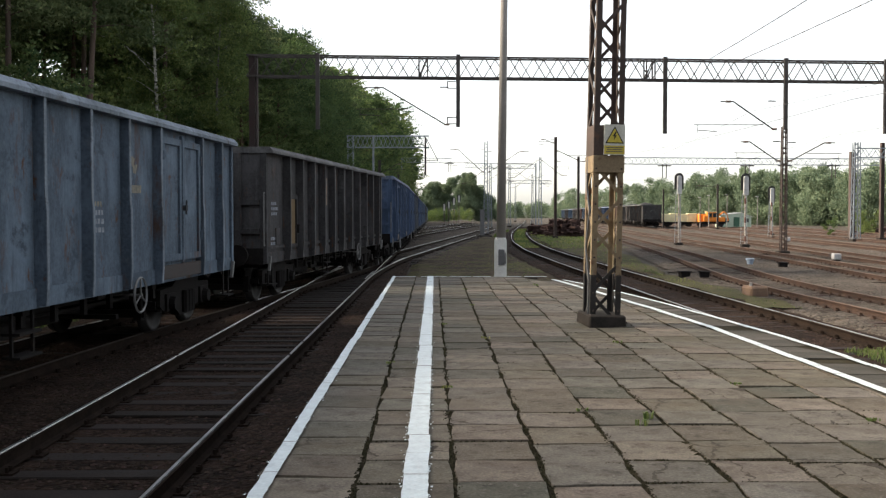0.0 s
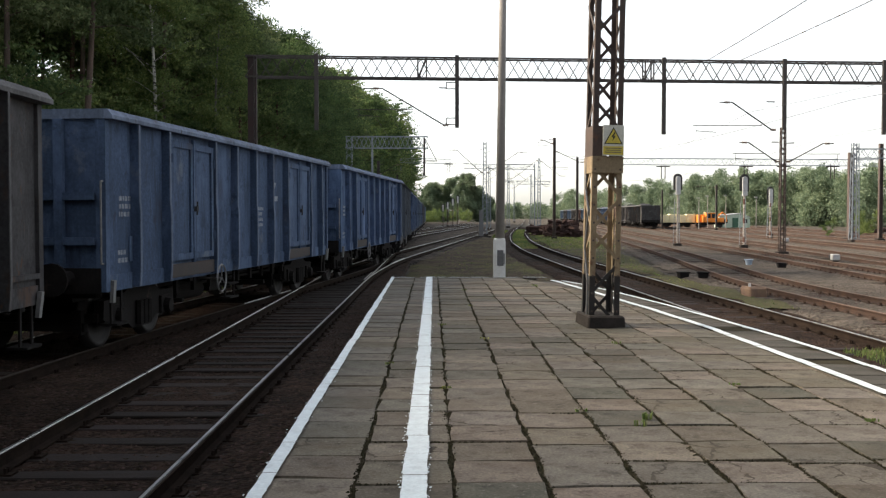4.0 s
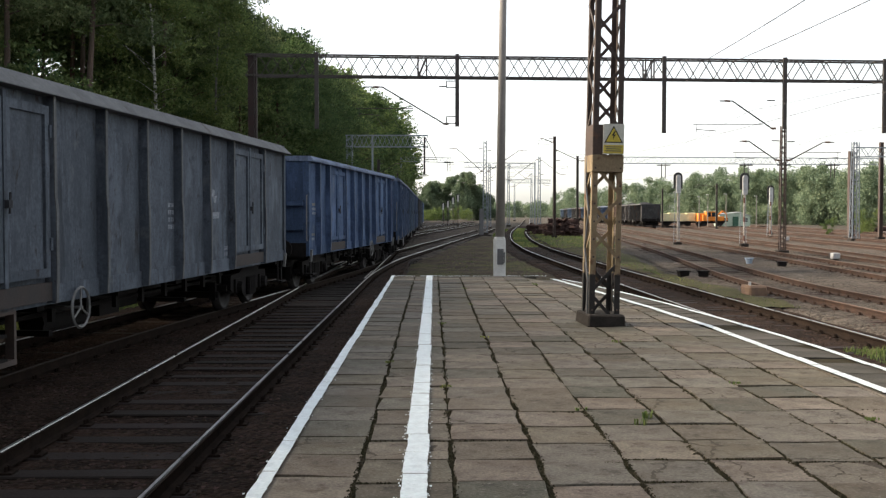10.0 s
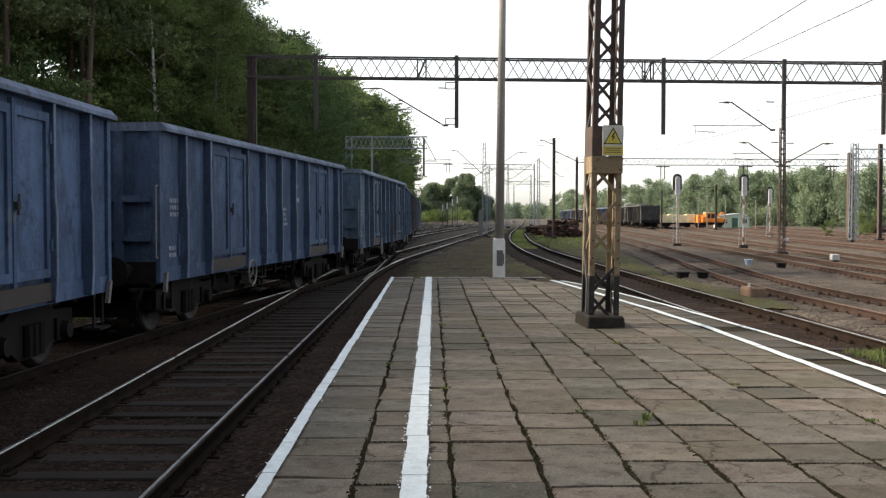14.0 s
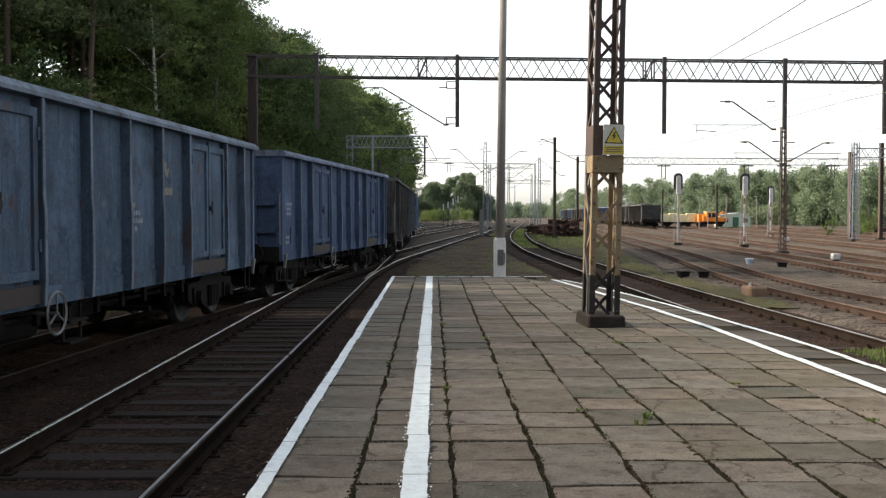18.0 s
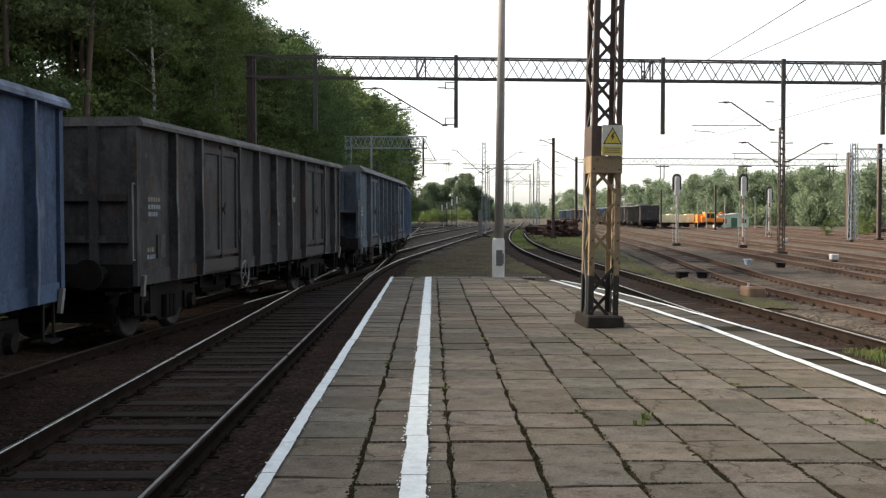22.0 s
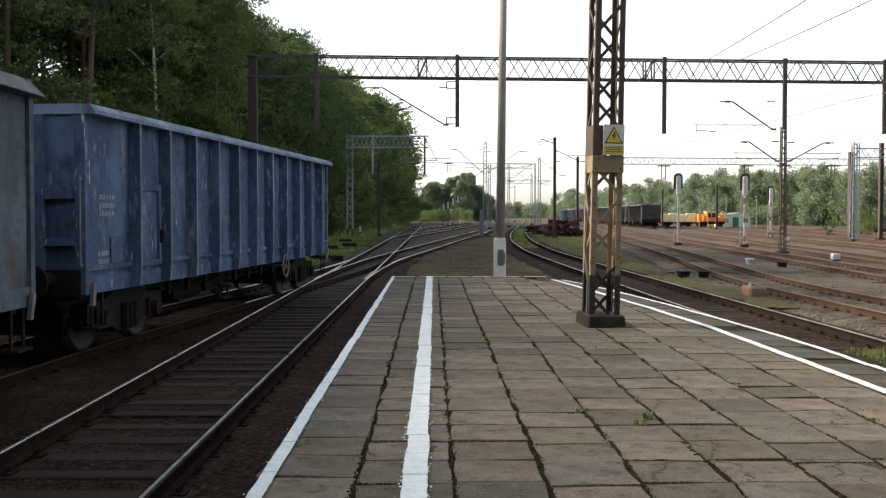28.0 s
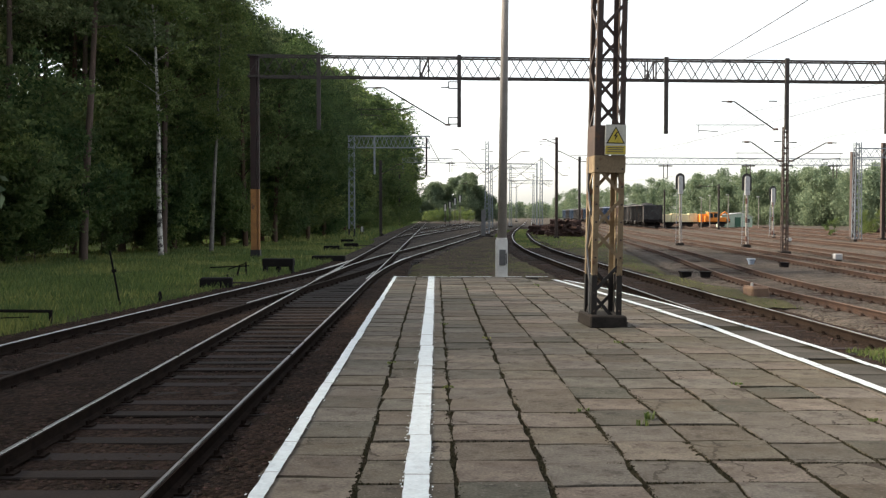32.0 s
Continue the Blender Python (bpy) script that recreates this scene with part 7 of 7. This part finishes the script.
# Darker copy of the birch bark, with the wood's shade put into its colour
M_BIRCHSHADE = mat("shaded_birch_bark", (0.2, 0.185, 0.165), (0.1, 0.095, 0.085), 3, 0.85, grain=20, bump=0.3, stain=(0.04, 0.035, 0.03), stain_scale=5, stain_amount=0.5)
M_PINEBARK = mat("reddish_pine_bark", (0.1, 0.066, 0.052), (0.055, 0.04, 0.032), 3, 0.95, grain=18, bump=0.8, dist=0.03, streak=True)
OAKS = [tree_model("oak", 17, 20 + i, 25000) for i in range(4)]
PINES = [tree_model("pine", 20, 40 + i, 19000) for i in range(4)]
BIRCHES = [tree_model("birch", 17, 60 + i, 16000) for i in range(3)]
FAR_OAKS = [tree_model("oak", 17, 120 + i, 9000, 1.5) for i in range(3)]
FAR_PINES = [tree_model("pine", 20, 140 + i, 4000, 1.5) for i in range(2)]
BUSHES = [tree_model("bush", 3.0, 80 + i, 9000) for i in range(4)]
r = random.Random(31)


def wood_edge(y):
    """x of the wood's edge on the left."""
    return float(np.interp(y, [0, 30, 50, 66, 75, 100, 140, 200, 300], [-18, -17.5, -16.5, -12.6, -11.2, -10.2, -9.4, -9.0, -9.0]))


y = 36.0
while y < 112:
    for row in range(4):
        x = wood_edge(y) - row * 4.0 - r.uniform(0, 2.5)
        yy = y + r.uniform(-2, 2)
        pick = r.random() + (0.22 if y > 78 else 0.0)
        sc = r.uniform(0.88, 1.12) * (1.0 + 0.03 * row)
        if y > 70:
            sc *= 0.97 if row else 0.9
        if y < 46 and row == 0 or row == 3 and r.random() < 0.45 or row == 2 and r.random() < 0.12:
            continue
        if pick < 0.5 and row < 2 or pick < 0.3:
            plant(r.choice(PINES), x, yy, sc, r.uniform(0, 360), M_BARK, M_NEEDLE, "tall straight pine with a bare trunk in the wood")
        elif pick < 0.6:
            plant(r.choice(BIRCHES), x, yy, sc, r.uniform(0, 360), M_BIRCHSHADE, M_LEAF_LIGHT, "slim pale-barked birch in the wood")
        else:
            plant(r.choice(OAKS), x, yy, sc, r.uniform(0, 360), M_BARK, M_LEAF, "tall leafy deciduous tree in the dense wood")
    y += 4.4
while y < 255:
    for row in range(3):
        x = wood_edge(y) - row * 4.2 - r.uniform(0, 2.5)
        if r.random() < 0.7:
            plant(r.choice(FAR_OAKS), x + (1.5 if y > 140 and row == 0 else 0), y + r.uniform(-3, 3), r.uniform(0.95, 1.2) * (1.2 if y > 140 else 1.0), r.uniform(0, 360), M_BARK, r.choice((M_LEAF, M_LEAF, M_LEAF_LIGHT)), "leafy tree along the edge of the wood")
        else:
            plant(r.choice(FAR_PINES), x, y + r.uniform(-3, 3), r.uniform(0.85, 1.1), r.uniform(0, 360), M_BARK, M_NEEDLE, "pine along the edge of the wood")
    y += 7.5
# the birch and the pines that stand out at the wood's edge
plant(BIRCHES[0], -13.45, 50, 0.98, 40, M_BIRCH, M_LEAF_LIGHT, "slim birch with a bright white trunk at the wood edge")
plant(BIRCHES[1], -12.1, 55, 0.85, 150, M_BIRCHSHADE, M_LEAF_LIGHT, "slim leaning birch with a greyish trunk at the wood edge", lean=3)
for x, y, s, k, tip in ((-17.9, 42.5, 1.05, 0, 2), (-15.2, 44, 1.05, 1, 3), (-17.6, 51, 1.1, 2, 0), (-13.9, 52, 1.05, 3, -1)):
    plant(PINES[k], x, y, s, 70 * k + 20, M_PINEBARK, M_NEEDLE, "old pine with a thick reddish trunk at the wood edge", lean=tip)
for x, y, s in ((-11.9, 64, 1.0), (-11.0, 70, 0.96), (-9.6, 77, 0.9), (-12.6, 74, 1.05), (-9.4, 86, 0.9)):
    plant(OAKS[int(y) % 4], x, y, s, 37 * y, M_BARK, M_LEAF, "tall leafy deciduous tree at the wood edge")
for i in range(240):
    y = 38 + 110 * r.random() ** 1.6
    plant(r.choice(BUSHES), wood_edge(y) + r.uniform(-4.5, 0.4), y, r.uniform(0.7, 2.1), r.uniform(0, 360), M_BARK, r.choice((M_LEAF, M_LEAF, M_LEAF_LIGHT)), "green undergrowth bush at the foot of the trees", "bush", "undergrowth")
for x, y, s in ((-5.2, 170, 0.9), (-4.9, 195, 1.0), (-6.4, 150, 0.8), (-5.4, 215, 1.1), (-6.2, 120, 0.6), (-6.0, 132, 0.7), (-6.5, 140, 0.6), (-5.8, 160, 0.8), (-5.4, 182, 0.9), (-5.2, 228, 1.2), (-5.4, 245, 1.2), (-7, 108, 0.6)):
    plant(r.choice(BUSHES), x, y, s, r.uniform(0, 360), M_BARK, M_LEAF_LIGHT, "bright green bush beside the main line", "bush", "undergrowth")


for i in range(46):                                   # tall undergrowth closing the far edge of the wood
    y = r.uniform(125, 262)
    plant(r.choice(BUSHES), r.uniform(-13, -6.6), y, r.uniform(1.6, 3.0), r.uniform(0, 360), M_BARK, r.choice((M_LEAF, M_LEAF, M_LEAF_LIGHT)), "tall dense bush at the far edge of the wood", "bush", "undergrowth")
for i in range(16):                                   # low bright scrub before the distant trees
    plant(r.choice(BUSHES), r.uniform(-6.5, 9.5), r.uniform(255, 288), r.uniform(0.5, 0.95), r.uniform(0, 360), M_BARK, M_LEAF_LIGHT, "low bright green scrub before the distant trees", "bush", "undergrowth")
for x, y, s in ((38.9, 100, 0.42), (40.7, 95, 0.6), (44, 104, 0.5)):
    plant(r.choice(BUSHES), x, y, s, r.uniform(0, 360), M_BARK, M_LEAF_LIGHT, "bright green bush at the edge of the yard", "bush", "undergrowth")


def woods(name, spots, rad, per, size, label, seed, leaf=M_LEAF_HAZED):
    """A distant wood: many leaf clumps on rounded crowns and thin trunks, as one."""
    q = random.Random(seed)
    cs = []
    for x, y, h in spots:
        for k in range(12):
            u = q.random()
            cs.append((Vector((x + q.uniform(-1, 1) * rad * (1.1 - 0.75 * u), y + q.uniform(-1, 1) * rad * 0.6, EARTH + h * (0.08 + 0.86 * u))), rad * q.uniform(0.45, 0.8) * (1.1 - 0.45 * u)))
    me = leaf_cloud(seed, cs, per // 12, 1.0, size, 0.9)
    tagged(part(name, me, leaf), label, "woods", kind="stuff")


def belt(i, n, near, far, back):
    """A spot in the belt of trees beyond the yard: i of n from its far end to its near end."""
    u = i / (n - 1)
    k = float(np.interp(u, [0, 0.1, 0.35, 0.55, 0.8, 1.0], [0.124, 0.16, 0.28, 0.34, 0.42, 0.56]))
    y = float(np.interp(k, [0.124, 0.183, 0.272, 0.32, 0.383, 0.44, 0.56], [430, 300, 230, 205, 190, 172, 150])) + back
    return (k * y + r.uniform(-1, 1), y + r.uniform(0, 14), r.uniform(near, far))


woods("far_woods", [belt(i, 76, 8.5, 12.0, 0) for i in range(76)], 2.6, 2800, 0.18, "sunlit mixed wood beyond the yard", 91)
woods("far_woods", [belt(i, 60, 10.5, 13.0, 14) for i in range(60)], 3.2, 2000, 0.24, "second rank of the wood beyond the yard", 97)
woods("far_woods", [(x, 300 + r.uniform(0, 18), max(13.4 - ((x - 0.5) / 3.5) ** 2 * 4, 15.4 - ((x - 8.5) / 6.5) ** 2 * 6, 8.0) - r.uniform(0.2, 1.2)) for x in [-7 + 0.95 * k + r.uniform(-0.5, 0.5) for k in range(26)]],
      2.6, 6000, 0.2, "dark green trees in the distance beyond the junction", 93, M_LEAF_HAZED_DARK)
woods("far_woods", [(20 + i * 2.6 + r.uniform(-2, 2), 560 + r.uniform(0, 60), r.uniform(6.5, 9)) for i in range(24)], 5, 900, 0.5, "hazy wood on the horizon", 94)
# Trees out of view, added to keep the low sun off platform and train
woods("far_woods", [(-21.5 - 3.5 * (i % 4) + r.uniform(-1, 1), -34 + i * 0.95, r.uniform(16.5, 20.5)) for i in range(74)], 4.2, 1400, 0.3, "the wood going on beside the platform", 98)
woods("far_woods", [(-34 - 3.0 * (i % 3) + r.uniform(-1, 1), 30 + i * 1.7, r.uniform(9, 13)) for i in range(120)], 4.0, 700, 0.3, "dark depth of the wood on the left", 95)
woods("far_woods", [(-60 + i * 3 + r.uniform(-1, 1), -75 + r.uniform(-6, 6), r.uniform(10, 15)) for i in range(50)], 4.0, 150, 0.6, "trees behind the platform", 96)


def grass(zones, name, label, seed):
    """Blades of grass: zones are (count, x from, x to as functions of y, y range, height, power)."""
    q = random.Random(seed)
    verts, faces = [], []
    for count, fa, fb, y0, y1, z, hgt, pw in zones:
        for i in range(count):
            y = y0 + (y1 - y0) * q.random() ** pw
            x = q.uniform(fa(y), fb(y))
            clump = 0.5 + 0.9 * noise.noise((x * 0.5, y * 0.5, 1.0)) + 0.5 * noise.noise((x * 2, y * 2, 4.0))
            h = hgt * max(0.25, 0.8 + clump * 0.6) * q.uniform(0.6, 1.25)
            a = q.uniform(0, 6.283)
            w = 0.003 + 0.00022 * y
            dx, dy = math.cos(a) * w, math.sin(a) * w
            bx, by = q.uniform(-0.4, 0.4) * h, q.uniform(-0.4, 0.4) * h
            k = len(verts)
            verts += [(x - dx, y - dy, z), (x + dx, y + dy, z), (x + bx * 0.4 + dx * 0.7, y + by * 0.4 + dy * 0.7, z + h * 0.6), (x + bx, y + by, z + h)]
            faces += [(k, k + 1, k + 2), (k, k + 2, k + 3)]
    me = bpy.data.meshes.new(name)
    me.from_pydata(verts, [], faces)
    tagged(part(name, me, M_GRASS), label, "grass", kind="stuff")


grass([(5000, lambda y: x_platform(y) + 2.6, lambda y: x_right(y) - 2.4, 94, 128, -0.66, 0.16, 1.0), (120000, lambda y: wood_edge(y) - 3, lambda y: x_train(y) - 1.75, 16, 75, -0.68, 0.2, 1.3), (18000, lambda y: wood_edge(y) - 1, lambda y: -5.4, 75, 210, -0.68, 0.45, 1.2)],
      "tall_grass", "tall uncut grass between the wood and the track", 1)
grass([(1500, lambda y: x_right(y) + 0.1, lambda y: x_right(y) + 0.95, 12.4, 15.2, -0.62, 0.07, 1.0), (1300, lambda y: x_right(y) + 2.0, lambda y: x_rust(y) - 2.4, 26, 75, -0.64, 0.04, 1.4),
       (5000, lambda y: x_right(y) - 0.55, lambda y: x_right(y) + 0.55, 62, 140, -0.62, 0.1, 1.0), (6000, lambda y: x_right(y) + 1.0, lambda y: x_right(y) + 6, 62, 130, -0.66, 0.13, 1.0),
       (350, lambda y: x_right(y) + 1.3, lambda y: x_right(y) + 2.2, 22, 33, -0.6, 0.04, 1.0), (900, lambda y: 0.2, lambda y: x_right(y) - 2.0, 24, 60, -0.63, 0.05, 1.5)],
      "short_grass", "short grass and weeds between the tracks", 2)


def tuft(x, y, n, h, seed, label="tuft of green weeds growing in a paving joint"):
    q = random.Random(seed)
    bm = B()
    for i in range(n):
        a, lean = q.uniform(0, 6.283), q.uniform(0.1, 0.9) * h
        bx, by = x + q.uniform(-0.05, 0.05), y + q.uniform(-0.03, 0.03)
        s = Vector((-math.sin(a), math.cos(a), 0)) * 0.006
        p0, p1, p2 = Vector((bx, by, -0.02)), Vector((bx + math.cos(a) * lean * 0.4, by + math.sin(a) * lean * 0.4, h * 0.7)), Vector((bx + math.cos(a) * lean, by + math.sin(a) * lean, h * q.uniform(0.6, 1.0)))
        v = [bm.verts.new(c) for c in (p0 - s, p0 + s, p1 + s, p1 - s, p2)]
        bm.faces.new((v[0], v[1], v[2], v[3]))
        bm.faces.new((v[3], v[2], v[4]))
    tagged(part("weed_tuft", bm, M_GRASS), label, "weeds", kind="stuff")


tuft(1.42, 6.95, 12, 0.05, 1)
tuft(1.52, 7.15, 16, 0.06, 2)
for i in range(12):
    tuft(r.choice(COLUMNS[:8]) + r.uniform(-0.02, 0.02), r.uniform(6.5, 22), 14, r.uniform(0.012, 0.03), 10 + i, "low moss and weeds in a paving joint")


# ---- what moves ----
def motions():
    steps = [0.5 * k for k in range(65)]
    for ob, (kind, paint, front, label) in zip(wagons, TRAIN):
        body = WAGON_BODY[kind]
        walk(ob, [(t, place_wagon(front + body / 2 - travel(t), body, x_train)) for t in steps])
    fine = [0.125 * k for k in range(257)]
    for ob in wagons:
        for o in ob.children_recursive:
            if o.name.startswith("wheelset"):
                p = o.location.copy()
                walk(o, [(t, pose(p.x, p.y, p.z, math.degrees(travel(t) / 0.46) % 360.0)) for t in fine])


motions()
